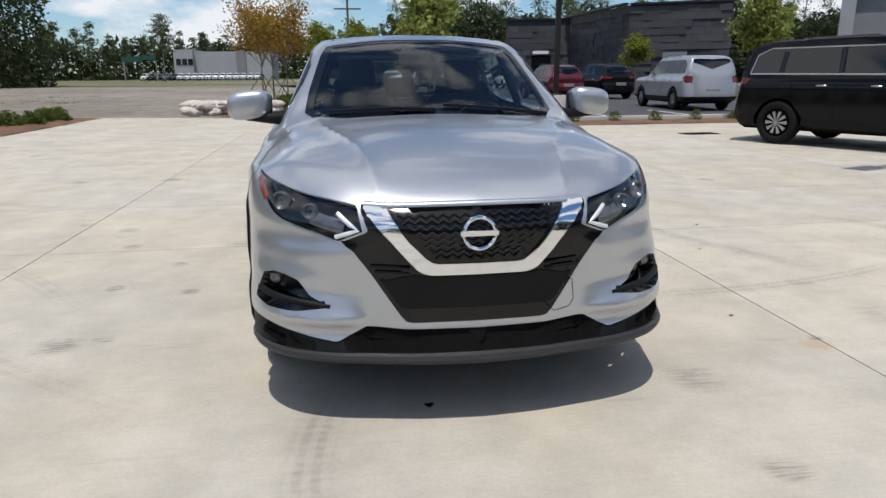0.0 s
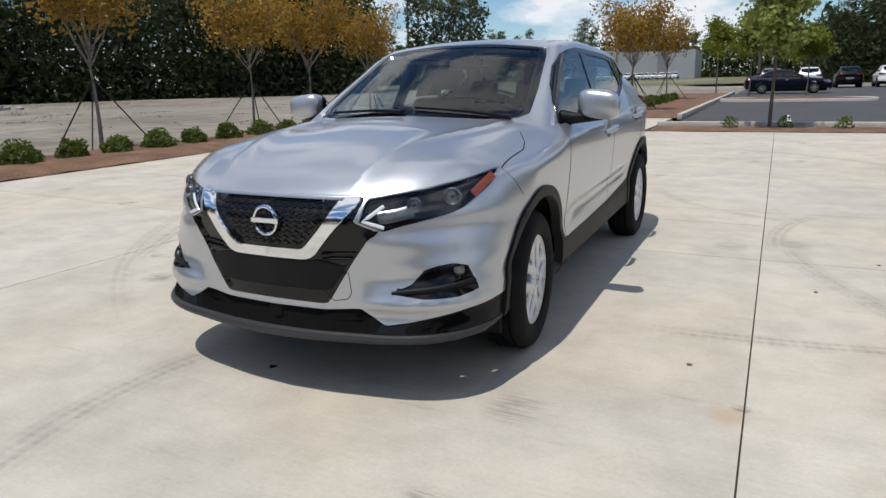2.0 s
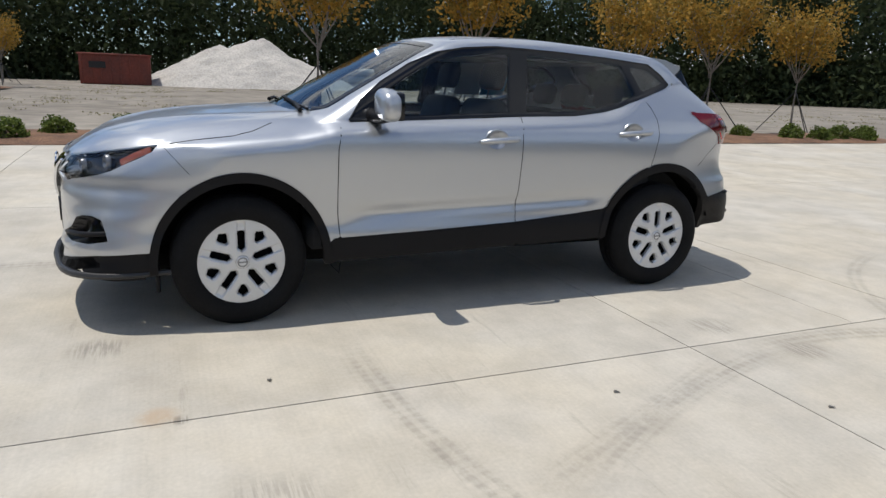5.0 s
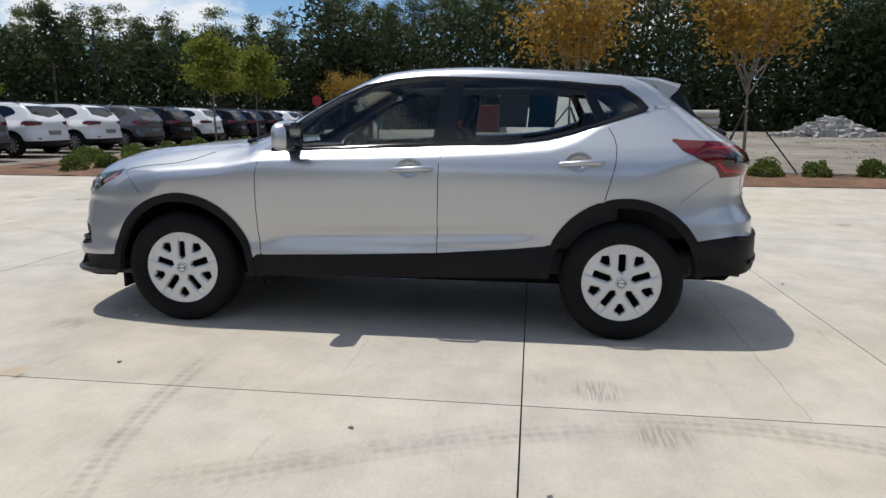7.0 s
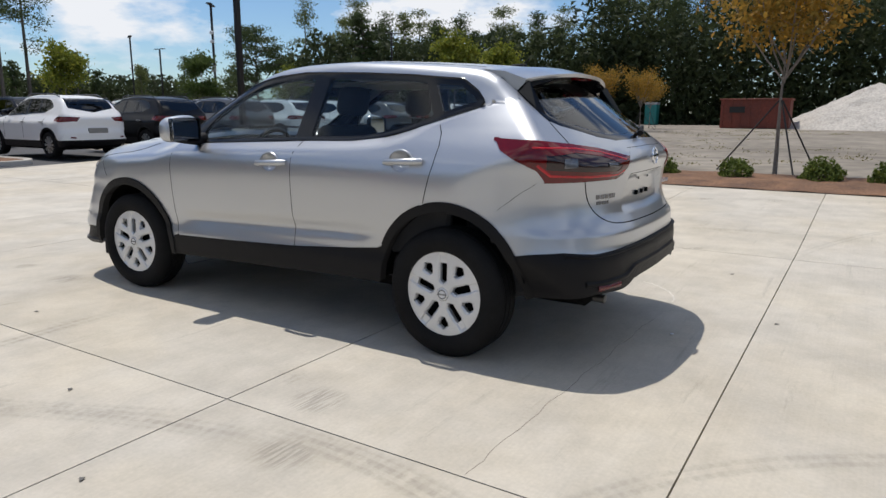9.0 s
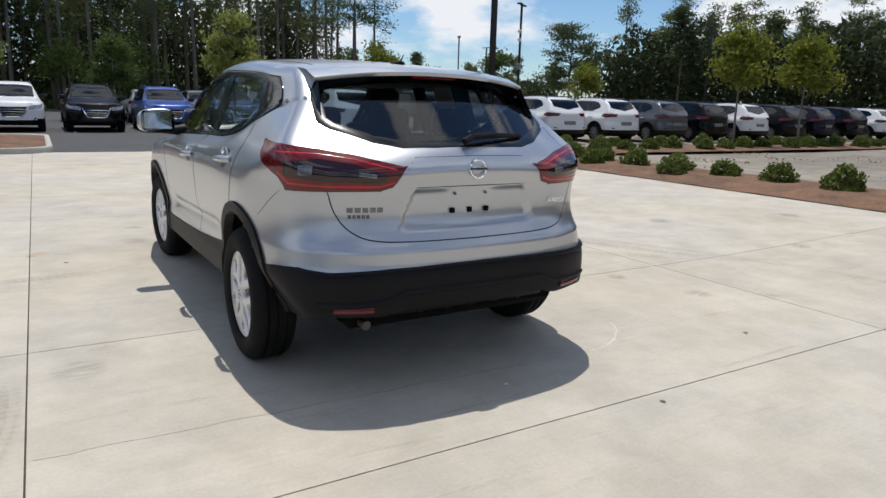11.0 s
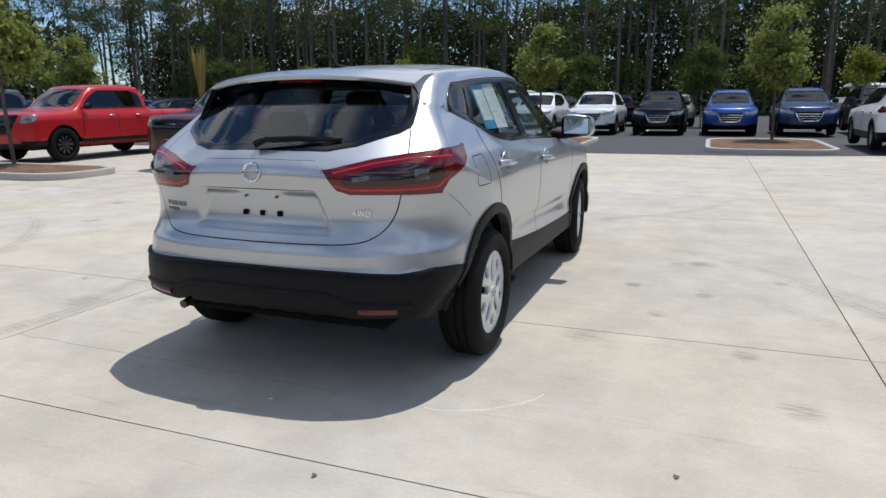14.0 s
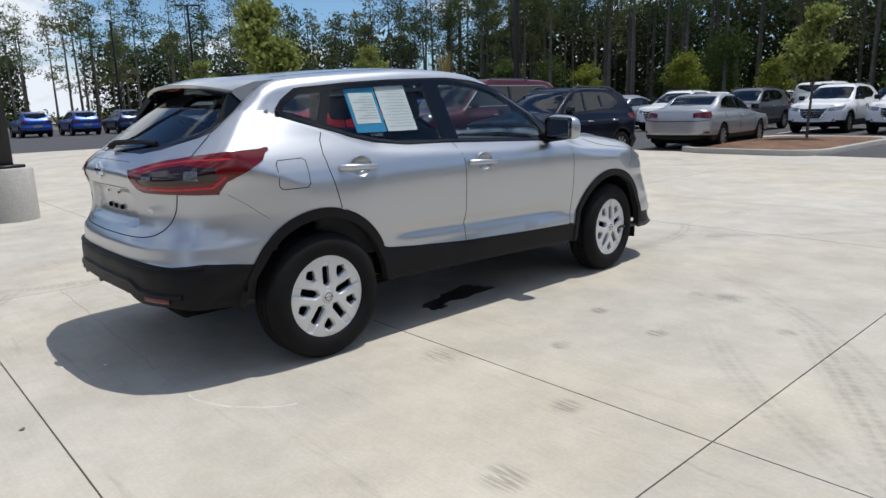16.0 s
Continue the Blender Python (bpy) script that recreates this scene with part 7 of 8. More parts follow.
for i, (x, y, s, k) in enumerate(((-14.5, -29.5, 1.15, 0), (-8.0, -30, 0.9, 0), (-1.5, -30.5, 1.0, 1), (4.0, -30, 0.9, 1), (9.5, -30, 0.8, 0), (14.0, -30, 0.95, 0), (-22.0, -29, 1.1, 1), (-30, -30, 1.1, 0), (20.0, -30, 0.9, 0), (26.0, -30, 1.0, 1),
                                  (-20.5, -11.5, 1.15, 0), (-24.4, -11.4, 1.12, 0), (17.4, 36.0, 0.95, 0), (3.0, 31.0, 0.9, 0), (0.5, 34.0, 1.1, 0), (-2.0, 46.0, 1.3, 0), (44, -24, 1.0, 1), (52, -22, 1.1, 1))):
    plant(lime[k], x, y, 40 * i, s, "young tree in fresh yellow-green leaf" if k == 0 else "young tree with green leaves", "young green trees", lu[k])


def tied_palm(x, y, height):
    """A newly planted palm whose fronds are bound upright over a skirt of dry ones."""
    rng = np.random.default_rng(91)
    t = thing("palm_tree", "newly planted palm with tied tan fronds", "tree", "", "", pose(x, y, 0.0))
    split = height * 0.52
    b = rod([(0.01 * math.sin(9 * q), 0.01 * math.cos(7 * q), q * split - 0.05 * (q == 0)) for q in np.linspace(0, 1, 9)], [0.17 - 0.03 * q + 0.012 * (i % 2) for i, q in enumerate(np.linspace(0, 1, 9))], 9)
    part("trunk", b, BARK, t, "rough brown palm trunk")

    def fronds(name, count, z0, rise, out, width, mat_, label):
        v, f = [], []
        for k in range(count):
            a = 2 * math.pi * k / count + rng.uniform(-0.2, 0.2)
            o, r_ = rng.uniform(0.5, 1.0) * out, rise * rng.uniform(0.7, 1.0)
            side = np.array([-math.sin(a), math.cos(a), 0.0])
            base = len(v)
            for i in range(6):
                q = i / 5
                mid = np.array([math.cos(a), math.sin(a), 0.0]) * (0.08 + o * q ** 1.4) + np.array([0, 0, z0 + r_ * (q if rise > 0 else q ** 1.6)])
                wd = width * (1 - q) ** 0.5 * (0.4 + 1.2 * q * (1 - q) * 2) + 0.004
                v += [mid - side * wd, mid + np.array([0, 0, 0.02]), mid + side * wd]
            for i in range(5):
                p0 = base + 3 * i
                f += [(p0, p0 + 1, p0 + 4, p0 + 3), (p0 + 1, p0 + 2, p0 + 5, p0 + 4)]
        mesh_object(name, v, f, mat_, t, label)
    fronds("frond_bundle", 34, split, height - split, 0.16, 0.045, LEAF_STRAW, "upright bundle of tan and yellow fronds")
    fronds("frond_skirt", 40, split, -0.75, 0.34, 0.040, LEAF_WEED, "drooping dry grey fronds")


tied_palm(11.5, -11.0, 2.95)


def shrub(seed, w, h, n_leaf, size=0.028):
    rng = np.random.default_rng(seed)
    s = new("shrub")
    s.empty_display_size = 0.1
    d = rng.normal(size=(n_leaf, 3))
    d /= np.linalg.norm(d, axis=1, keepdims=True)
    d[:, 2] = np.abs(d[:, 2])
    bump = 1 + 0.14 * np.sin(5 * d[:, 0] + seed) * np.cos(4 * d[:, 1] + seed) + 0.1 * np.sin(9 * d[:, 2] + 3 * d[:, 0])
    r = rng.uniform(0.72, 1.03, n_leaf) * bump
    c = d * r[:, None] * np.array([w, w, h])
    leaf_object("foliage", c, size * rng.uniform(0.6, 1.4, n_leaf), LEAF_SHRUB, s, rng, 0.8)
    b = bmesh.new()
    for k in range(7):
        a = 2 * math.pi * k / 7
        rod([(0, 0, -0.05), (0.3 * w * math.cos(a), 0.3 * w * math.sin(a), 0.4 * h), (0.7 * w * math.cos(a), 0.7 * w * math.sin(a), 0.75 * h)], [0.010, 0.007, 0.003], 4, b)
    part("stem", b, BARK, s)
    return s


shrubs = [shrub(3, 0.36, 0.42, 1300, 0.038), shrub(4, 0.40, 0.46, 1500, 0.038), shrub(5, 0.34, 0.38, 1200, 0.038)]
small_shrubs = [shrub(8, 0.20, 0.26, 260, 0.026), shrub(9, 0.17, 0.30, 220, 0.026)]
spots = [(-9.25, y) for y in (-8.6, -7.6, -6.6, -5.6, -4.5, -3.4, -2.3, -1.2, -0.1, 1.15, 2.5, 3.45, 4.4, 5.35, 6.3, 7.3, 8.4, 9.4, 10.4, 11.4, 12.4)] + [(-8.55, y) for y in (-8.9, -7.5, -6.2, -4.0)] + [(-8.62, 13.5), (-8.42, 14.3), (-8.5, 15.1), (-8.42, 15.9), (-8.7, 16.5)]
spots += [(-11.0 - 1.15 * i, -10.1 + 0.12 * ((i * 3) % 4)) for i in range(22)] + [(-12.0 - 2.1 * i, -11.1) for i in range(10)]
spots += [(-3.2 + 0.3 * (i % 2), 19.5 + 0.95 * i) for i in range(14)]
seen_s = [False] * 3
for i, (x, y) in enumerate(spots):
    k = (i * 7) % 3
    zz = gz(x, y) + 0.05
    m = pose(x, y, zz, 0, 0, 67 * i)
    ob = copy_thing(shrubs[k], m) if seen_s[k] else shrubs[k]
    ob.matrix_basis = m
    f = 0.82 + 0.09 * ((i * 5) % 5)
    ob.scale = (f, f, f * (0.9 + 0.05 * (i % 4)))
    seen_s[k] = True
    tagged(ob, "clipped round green shrub growing in brown mulch", "shrub", "shrubs in the beds")
seen_s = [False] * 2
for i in range(20):
    x, y = 0.9 + 1.18 * i, 13.15 + 0.2 * ((i * 3) % 3)
    m = pose(x, y, 0.05, 0, 0, 50 * i)
    ob = copy_thing(small_shrubs[i % 2], m) if seen_s[i % 2] else small_shrubs[i % 2]
    ob.matrix_basis = m
    seen_s[i % 2] = True
    tagged(ob, "small sparse shrub newly planted in mulch", "shrub", "small shrubs by the kerb")


def woods(name, line, rows, gap, depth, height, leaves, seed, label, size=0.22, low=0.30, fill=20.0):
    """A stretch of tall pine woods along a line: trunks, broken crowns, and the thicket that closes the view between them."""
    rng = np.random.default_rng(seed)
    b = bmesh.new()
    cs, ss, ts, tz, hs, hz, ps, pz = [], [], [], [], [], [], [], []
    for (xa, ya), (xb, yb) in zip(line, line[1:]):
        length = math.hypot(xb - xa, yb - ya)
        nxn, nyn = -(yb - ya) / length, (xb - xa) / length
        for r in range(rows):
            k = int(length / gap)
            for i in range(k):
                q = (i + rng.uniform(0, 1)) / k
                d = r * depth + rng.uniform(-0.35, 0.35) * depth
                x, y = xa + (xb - xa) * q + nxn * d, ya + (yb - ya) * q + nyn * d
                h = height * (0.93 + 0.10 * math.sin(q * length * 0.21 + seed) * math.sin(q * length * 0.083 + 2)) * rng.uniform(0.78, 1.10) * (1 + 0.04 * r)
                lx, ly = rng.normal(size=2) * 0.25
                rod([(x, y, -0.2), (x + lx * 0.4, y + ly * 0.4, h * 0.5), (x + lx, y + ly, h * 0.97)], [0.011 * h + 0.02, 0.008 * h, 0.02], 5, b)
                n = int(leaves * rng.uniform(0.6, 1.0))
                base = min(0.75, low * rng.uniform(0.7, 1.7))
                clumps = int(rng.integers(22, 36))
                zc = h * (base + (1 - base) * rng.uniform(0, 1, clumps) ** 0.8)
                rad = 0.155 * h * (1.08 - 0.85 * (zc / h - base) / (1 - base)) * rng.uniform(0.25, 1.1, clumps)
                an = rng.uniform(0, 2 * math.pi, clumps)
                cc = np.stack([x + lx * zc / h + rad * np.cos(an), y + ly * zc / h + rad * np.sin(an), zc], 1)
                pick = rng.integers(0, clumps, n)
                pale = rng.uniform() < 0.42
                (ps if pale else cs).append(cc[pick] + rng.normal(size=(n, 3)) * np.array([0.034, 0.034, 0.017]) * h)
                (pz if pale else ss).append(size * rng.uniform(0.6, 1.45, n))
                if r < 2:
                    for m_ in range(0, clumps, 3):
                        rod([(x + lx * zc[m_] / h, y + ly * zc[m_] / h, zc[m_] - 0.04 * h), tuple(cc[m_])], [0.05, 0.02], 3, b)
        # thicket behind the first trunks; its dark leaf colour holds their shade
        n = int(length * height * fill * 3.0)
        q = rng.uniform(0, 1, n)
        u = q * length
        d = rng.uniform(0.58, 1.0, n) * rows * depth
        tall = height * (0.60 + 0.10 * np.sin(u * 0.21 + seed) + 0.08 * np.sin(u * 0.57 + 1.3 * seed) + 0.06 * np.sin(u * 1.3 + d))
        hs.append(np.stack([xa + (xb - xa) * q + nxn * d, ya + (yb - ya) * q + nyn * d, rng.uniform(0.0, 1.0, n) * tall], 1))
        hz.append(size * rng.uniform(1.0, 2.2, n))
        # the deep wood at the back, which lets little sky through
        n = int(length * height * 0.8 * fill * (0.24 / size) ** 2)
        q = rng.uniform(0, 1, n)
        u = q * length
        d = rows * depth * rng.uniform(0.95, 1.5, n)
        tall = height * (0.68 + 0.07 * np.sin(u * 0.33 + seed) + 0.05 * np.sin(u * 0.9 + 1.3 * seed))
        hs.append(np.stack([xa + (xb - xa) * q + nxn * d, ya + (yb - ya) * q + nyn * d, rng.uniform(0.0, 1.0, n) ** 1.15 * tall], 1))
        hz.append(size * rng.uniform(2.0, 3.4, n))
        # round leafy trees below the pines
        for _ in range(int(length / 6.5 * min(1.0, fill / 12))):
            q, d = rng.uniform(0, 1), rng.uniform(-1.0, depth * 1.2)
            r_ = height * rng.uniform(0.07, 0.15)
            mid = np.array([xa + (xb - xa) * q + nxn * d, ya + (yb - ya) * q + nyn * d, r_ * rng.uniform(0.9, 1.9)])
            lump = rng.normal(size=(14, 3))
            lump = mid + lump / np.linalg.norm(lump, axis=1, keepdims=True) * r_ * rng.uniform(0.35, 0.85, (14, 1))
            n = int(800 * (r_ / 2.0) ** 2 * (0.165 / size) ** 2)
            ts.append(np.maximum(lump[rng.integers(0, 14, n)] + rng.normal(size=(n, 3)) * r_ * 0.24, (-1e9, -1e9, 0.05)))
            tz.append(size * rng.uniform(0.6, 1.4, n))
            rod([tuple(mid * (1, 1, 0) - (0, 0, 0.1)), tuple(mid)], [0.09, 0.05], 5, b)
        # paler young growth along the edge
        n = int(length * 80 * min(1.0, 0.2 / size))
        q = rng.uniform(0, 1, n)
        u = q * length
        d = rng.uniform(-1.6, depth * 0.8, n)
        hgt = height * 0.13 * (0.55 + 0.45 * np.sin(u * 0.5 + seed) * np.cos(u * 0.23) + 0.25 * np.sin(u * 1.7 + d))
        ts.append(np.stack([xa + (xb - xa) * q + nxn * d, ya + (yb - ya) * q + nyn * d, rng.uniform(0.03, 1.0, n) ** 1.1 * np.maximum(hgt, 0.4)], 1))
        tz.append(size * rng.uniform(0.6, 1.3, n))
    w = thing(name, label, "woods", "", "stuff")
    part("trunks", b, BARK_PINE, w)
    leaf_object("crowns", np.concatenate(cs), np.concatenate(ss), LEAF_PINE, w, rng, 0.2, narrow=0.62, corners=3)
    leaf_object("pale_crowns", np.concatenate(ps), np.concatenate(pz), LEAF_PINE_PALE, w, rng, 0.2, narrow=0.62, corners=3)
    leaf_object("thicket", np.concatenate(hs), np.concatenate(hz), LEAF_SHADED, w, rng, 0.3, narrow=0.75, corners=3)
    leaf_object("undergrowth", np.concatenate(ts), np.concatenate(tz), LEAF_GREEN, w, rng, 0.4)
    return w


woods("pine_woods_front", [(66, -50), (20, -54), (-30, -60)], 4, 3.0, 4.0, 18.0, 2600, 41, "tall dark pine woods behind the car park", 0.135, 0.42, 14.0)
woods("pine_woods_corner", [(-30, -78), (-72, -74)], 2, 5.0, 6.0, 8.5, 1200, 42, "lower distant trees beyond the car park", 0.17, 0.3, 14.0)
woods("pine_woods_side", [(-92, -26), (-74, -66)], 3, 3.6, 5.0, 14.0, 2400, 47, "mid-height pine woods beyond the corner", 0.17, 0.36, 14.0)
woods("pine_woods_west", [(-92, -26), (-92, 42), (-66, 78), (-55, 86)][::-1], 3, 3.4, 5.0, 19.5, 2700, 43, "tall dark pine woods beyond the dirt lot", 0.165, 0.42, 11.0)
woods("pine_woods_gap", [(-41, 95.5), (-50.5, 89.5)], 2, 2.4, 4.0, 18.5, 1900, 48, "thin stand of tall pines beside the field", 0.165, 0.55, 5.0)
woods("pine_woods_east", [(96, 80), (100, 30), (96, -18), (62, -50)], 3, 3.0, 5.0, 15.0, 1100, 44, "pine woods beyond the far car park", 0.19, 0.34, 8.0)
woods("pine_woods_far", [(190, 210), (20, 300), (-60, 310), (-230, 220)], 3, 6.0, 9.0, 19.0, 420, 45, "distant line of dark pine woods", 0.55, 0.3, 1.6)
woods("pine_woods_back", [(75, 105), (8, 112)], 3, 3.6, 5.0, 14.0, 1000, 46, "trees behind the dark brick building", 0.19, 0.34, 12.0)


def lone_pine(x, y, height, spread, base, seed, n_leaf=9000):
    """A single pine: a bare trunk, level limbs and flat tufts of needles."""
    rng = np.random.default_rng(seed)
    t = thing("pine_tree", "tall single pine with a bare trunk", "tree", "single pines", "", pose(x, y, -0.1))
    b = rod([(0, 0, -0.1), (0.1, 0.05, height * 0.5), (0.0, 0.1, height * 0.97)], [0.013 * height, 0.009 * height, 0.03], 7)
    tufts = []
    for k in range(34):
        q = base + (1 - base) * (k + rng.uniform(0, 1)) / 34
        a = rng.uniform(0, 2 * math.pi)
        reach = spread * (1.0 - 0.75 * max(0.0, (q - base) / (1 - base) - 0.25)) * rng.uniform(0.35, 1.0)
        e = np.array([reach * math.cos(a), reach * math.sin(a), height * q + reach * 0.18])
        rod([(0, 0, height * q - 0.1), tuple(e * np.array([0.5, 0.5, 1.0]) - np.array([0, 0, reach * 0.08])), tuple(e)], [0.07, 0.05, 0.02], 4, b)
        tufts += [e, e * np.array([0.7, 0.7, 1.0])]
    part("trunk", b, BARK_PINE, t, "straight grey-brown trunk with limbs")
    tufts = np.array(tufts)
    c = tufts[rng.integers(0, len(tufts), n_leaf)] + rng.normal(size=(n_leaf, 3)) * np.array([0.16, 0.16, 0.055]) * spread
    leaf_object("crown", c, 0.16 * rng.uniform(0.6, 1.4, n_leaf), LEAF_PINE, t, rng, 0.3, narrow=0.6, corners=3)


lone_pine(-51.0, -55.8, 10.2, 4.0, 0.30, 5)
lone_pine(-58.9, -47.0, 12.2, 1.9, 0.50, 6, 5000)
lone_pine(-66.0, -41.0, 11.0, 2.1, 0.45, 7, 5000)
lone_pine(-36.0, 142.0, 13.0, 3.2, 0.45, 8, 4000)


# thin weeds on the bare dirt
rng_w = np.random.default_rng(71)
heart = np.stack([rng_w.uniform(-62, -11.5, 420), rng_w.uniform(-9, 46, 420)], 1)
heart = heart[(np.sin(heart[:, 0] * 0.23) + np.cos(heart[:, 1] * 0.31 + 1)) > -0.3]
pick_w = rng_w.integers(0, len(heart), 9000)
spot_w = heart[pick_w] + rng_w.normal(size=(9000, 2)) * 0.32
leaf_object("weeds", np.concatenate([spot_w, rng_w.uniform(0.03, 0.09, (9000, 1))], 1), rng_w.uniform(0.02, 0.045, 9000), LEAF_WEED, None, rng_w, 0.8)
tagged(bpy.data.objects["weeds"], "thin green and straw weeds on dirt", "weeds", "", "stuff")



# ---- lamp posts, building, rubble and clutter ----
POLE_PAINT = material("bronze_pole_paint", (0.016, 0.015, 0.015), 0.45, 0.2, 0, (60.0, 0.1), (3.0, 0.1))
BLOCK = material("dark_block", (0.060, 0.062, 0.068), 0.85, 0, 0, (30.0, 0.2), (0.8, 0.2), (80.0, 0.4), None, 0.25)
BLOCK_BACK = material("dark_mortar", (0.045, 0.046, 0.050), 0.9)
SAND = material("crushed_stone_heap", (0.46, 0.43, 0.39), 0.95, 0, 0, (6.0, 0.25), (0.5, 0.15), (9.0, 0.9), (0.36, 0.34, 0.31))
RUBBLE = material("broken_concrete", (0.42, 0.41, 0.39), 0.9, 0, 0, (8.0, 0.2), (1.0, 0.2), (12.0, 0.4), None, 0.2)
PIPE = material("concrete_pipe", (0.40, 0.375, 0.335), 0.85, 0, 0, (9.0, 0.12), (1.0, 0.2))
SKIP = material("rusty_red_steel", (0.205, 0.045, 0.026), 0.7, 0.1, 0, (6.0, 0.2), (0.9, 0.3), (20.0, 0.3), (0.14, 0.04, 0.028))
TEAL = material("teal_plastic", (0.01, 0.17, 0.16), 0.5, 0, 0, (20.0, 0.05), (2.0, 0.1))
BAG = material("woven_bag", (0.60, 0.575, 0.54), 0.9, 0, 0, (60.0, 0.12), (2.0, 0.25), (30.0, 0.6), (0.44, 0.38, 0.34))
SIGN_GREEN = material("road_sign_green", (0.012, 0.075, 0.055), 0.5)
SIGN_RED = material("stop_red", (0.42, 0.02, 0.02), 0.5)
CLAD_PALE = material("pale_cladding", (0.34, 0.355, 0.37), 0.6, 0.1, 0, (2.0, 0.06), (0.2, 0.08))
CLAD_GREY = material("grey_cladding", (0.22, 0.225, 0.23), 0.6, 0.1, 0, (2.0, 0.06), (0.2, 0.1))


def lamp_post(x, y, h=8.6, base=True, turn=0.0, heads=(0, 180), cams=False, first=[None]):
    p = thing("street_lamp", "dark bronze car-park lamp post on a concrete base" if base else "dark bronze car-park lamp post", "lamp post", "car-park lamps", "", pose(x, y, gz(x, y), 0, 0, turn))
    z0 = 0.68 if base else 0.0
    if base:
        part("concrete_base", lathe([(0.0, -0.05), (0.31, -0.05), (0.31, 0.655), (0.29, 0.68), (0.0, 0.68)], 28, 'Z'), KERB, p, "round pale concrete base")
        part("base_plate", solid((-0.17, -0.17, 0.68), (0.17, 0.17, 0.72), 0.01, 1), POLE_PAINT, p)
    part("pole", solid((-0.075, -0.075, z0), (0.075, 0.075, h), 0.018, 2), POLE_PAINT, p)
    for a in heads:
        m = pose(0, 0, 0, 0, 0, a)
        part("lamp_head", merge(solid((0.25, -0.16, h - 0.06), (0.85, 0.16, h + 0.02), 0.02, 2), rod([(0, 0, h - 0.03), (0.3, 0, h - 0.02)], 0.03, 6), None) if False else solid((0.22, -0.17, h - 0.06), (0.86, 0.17, h + 0.02), 0.02, 2, solid((0.0, -0.03, h - 0.05), (0.3, 0.03, h), 0.008, 1), None), POLE_PAINT, p, "flat lamp head").matrix_basis = m
    if cams:
        for k, z in enumerate((h - 2.0, h - 2.6, h - 4.6)):
            part("camera_box", solid((0.07, -0.13, z), (0.36, 0.13, z + (0.2 if k < 2 else 0.45)), 0.03, 1), PAPER if k < 2 else TRIM_GREY, p)
    return p


lamp_post(5.9, 15.6, 8.6)
lamp_post(-10.35, -12.75, 8.6)
lamp_post(10.67, -13.3, 8.6)
lamp_post(6.4, 1.5, 8.6, True, 20)
lamp_post(-29.5, -36.9, 8.5, False, 40, (0, 180), True)
for i, (x, y) in enumerate(((-49.7, -36.1), (-61.3, -55.7), (-39.0, -60.7), (-49.1, -70.1), (-76.5, -60.0), (54.9, -15.1), (51.9, -38.1), (58.3, -48.9), (43.6, -16.7), (66.0, -34.0))):
    lamp_post(x, y, 8.5, False, 30 * i)

# the dark block building: courses of long rough blocks on a backing wall
house = thing("brick_building", "low dark grey stone-block building with flat roofs", "building")


def block_wall(x0, y0, x1, y1, h, parent, holes=(), bh=0.40, bw=1.2):
    length = math.hypot(x1 - x0, y1 - y0)
    ux, uy = (x1 - x0) / length, (y1 - y0) / length
    nxn, nyn = uy, -ux
    to = lambda u, z, d: (x0 + ux * u + nxn * d, y0 + uy * u + nyn * d, z)
    wall = part("wall", prism([(0, -0.1), (length, -0.1), (length, h), (0, h)], 0.3, lambda u, z, d: to(u, z, d - 0.3)), BLOCK_BACK, parent, "dark block wall", 0)
    rnd = random.Random(int(x0 * 10 + y0))
    shapes = {}
    rows = int(h / bh)
    for r in range(rows):
        u = -bw * rnd.uniform(0, 0.9)
        while u < length:
            w_ = bw * rnd.choice((0.5, 0.75, 1.0))
            a, b_ = max(u, 0), min(u + w_, length)
            u += w_
            if b_ - a < 0.15 or any(a < hx1 and b_ > hx0 and r * bh < hz for hx0, hx1, hz in holes):
                continue
            wq = round((b_ - a) * 10) / 10
            key = (max(wq, 0.2), rnd.randrange(3))
            if key not in shapes:
                d = 0.03 + 0.03 * key[1]
                me = bpy.data.meshes.new("block")
                bm_ = solid((0.008, -d, 0.008), (key[0] - 0.008, 0.0, bh - 0.008), 0.0)
                bm_.to_mesh(me)
                bm_.free()
                me.materials.append(BLOCK)
                shapes[key] = me
            o = new("block", shapes[key])
            o.parent = wall
            px, py, pz = to(a, r * bh, 0.0)
            o.matrix_basis = pose(px, py, pz, 0, 0, math.degrees(math.atan2(uy, ux)))
    return to


to_a = block_wall(12.97, 51.86, 20.55, 49.5, 5.5, house, [(2.1, 3.7, 2.7)], bh=0.46, bw=1.5)
block_wall(17.96, 50.44, 18.35, 39.6, 5.6, house, bh=0.46, bw=1.5)
to_f = block_wall(18.35, 39.6, 23.93, 36.78, 5.6, house, [(2.2, 3.7, 2.6)], bh=0.46, bw=1.5)
part("roof", prism([(13.0, 51.9), (20.5, 49.6), (24, 62), (16, 64)], 0.2, lambda u, v, d: (u, v, 5.2 + d)), BLOCK_BACK, house, "flat roof", 0)
part("roof", prism([(18.4, 39.7), (23.9, 36.9), (30, 50), (18.0, 50.4)], 0.2, lambda u, v, d: (u, v, 5.3 + d)), BLOCK_BACK, house, "flat roof", 0)
part("end_wall", prism([(23.93, 36.78), (30.1, 50.0), (29.8, 50.1), (23.7, 36.9)], 5.6, lambda u, v, d: (u, v, d)), BLOCK_BACK, house, "dark end wall", 0)
part("end_wall", prism([(12.97, 51.86), (16.0, 64.0), (16.2, 63.9), (13.2, 51.8)], 5.5, lambda u, v, d: (u, v, d)), BLOCK_BACK, house, "dark end wall", 0)
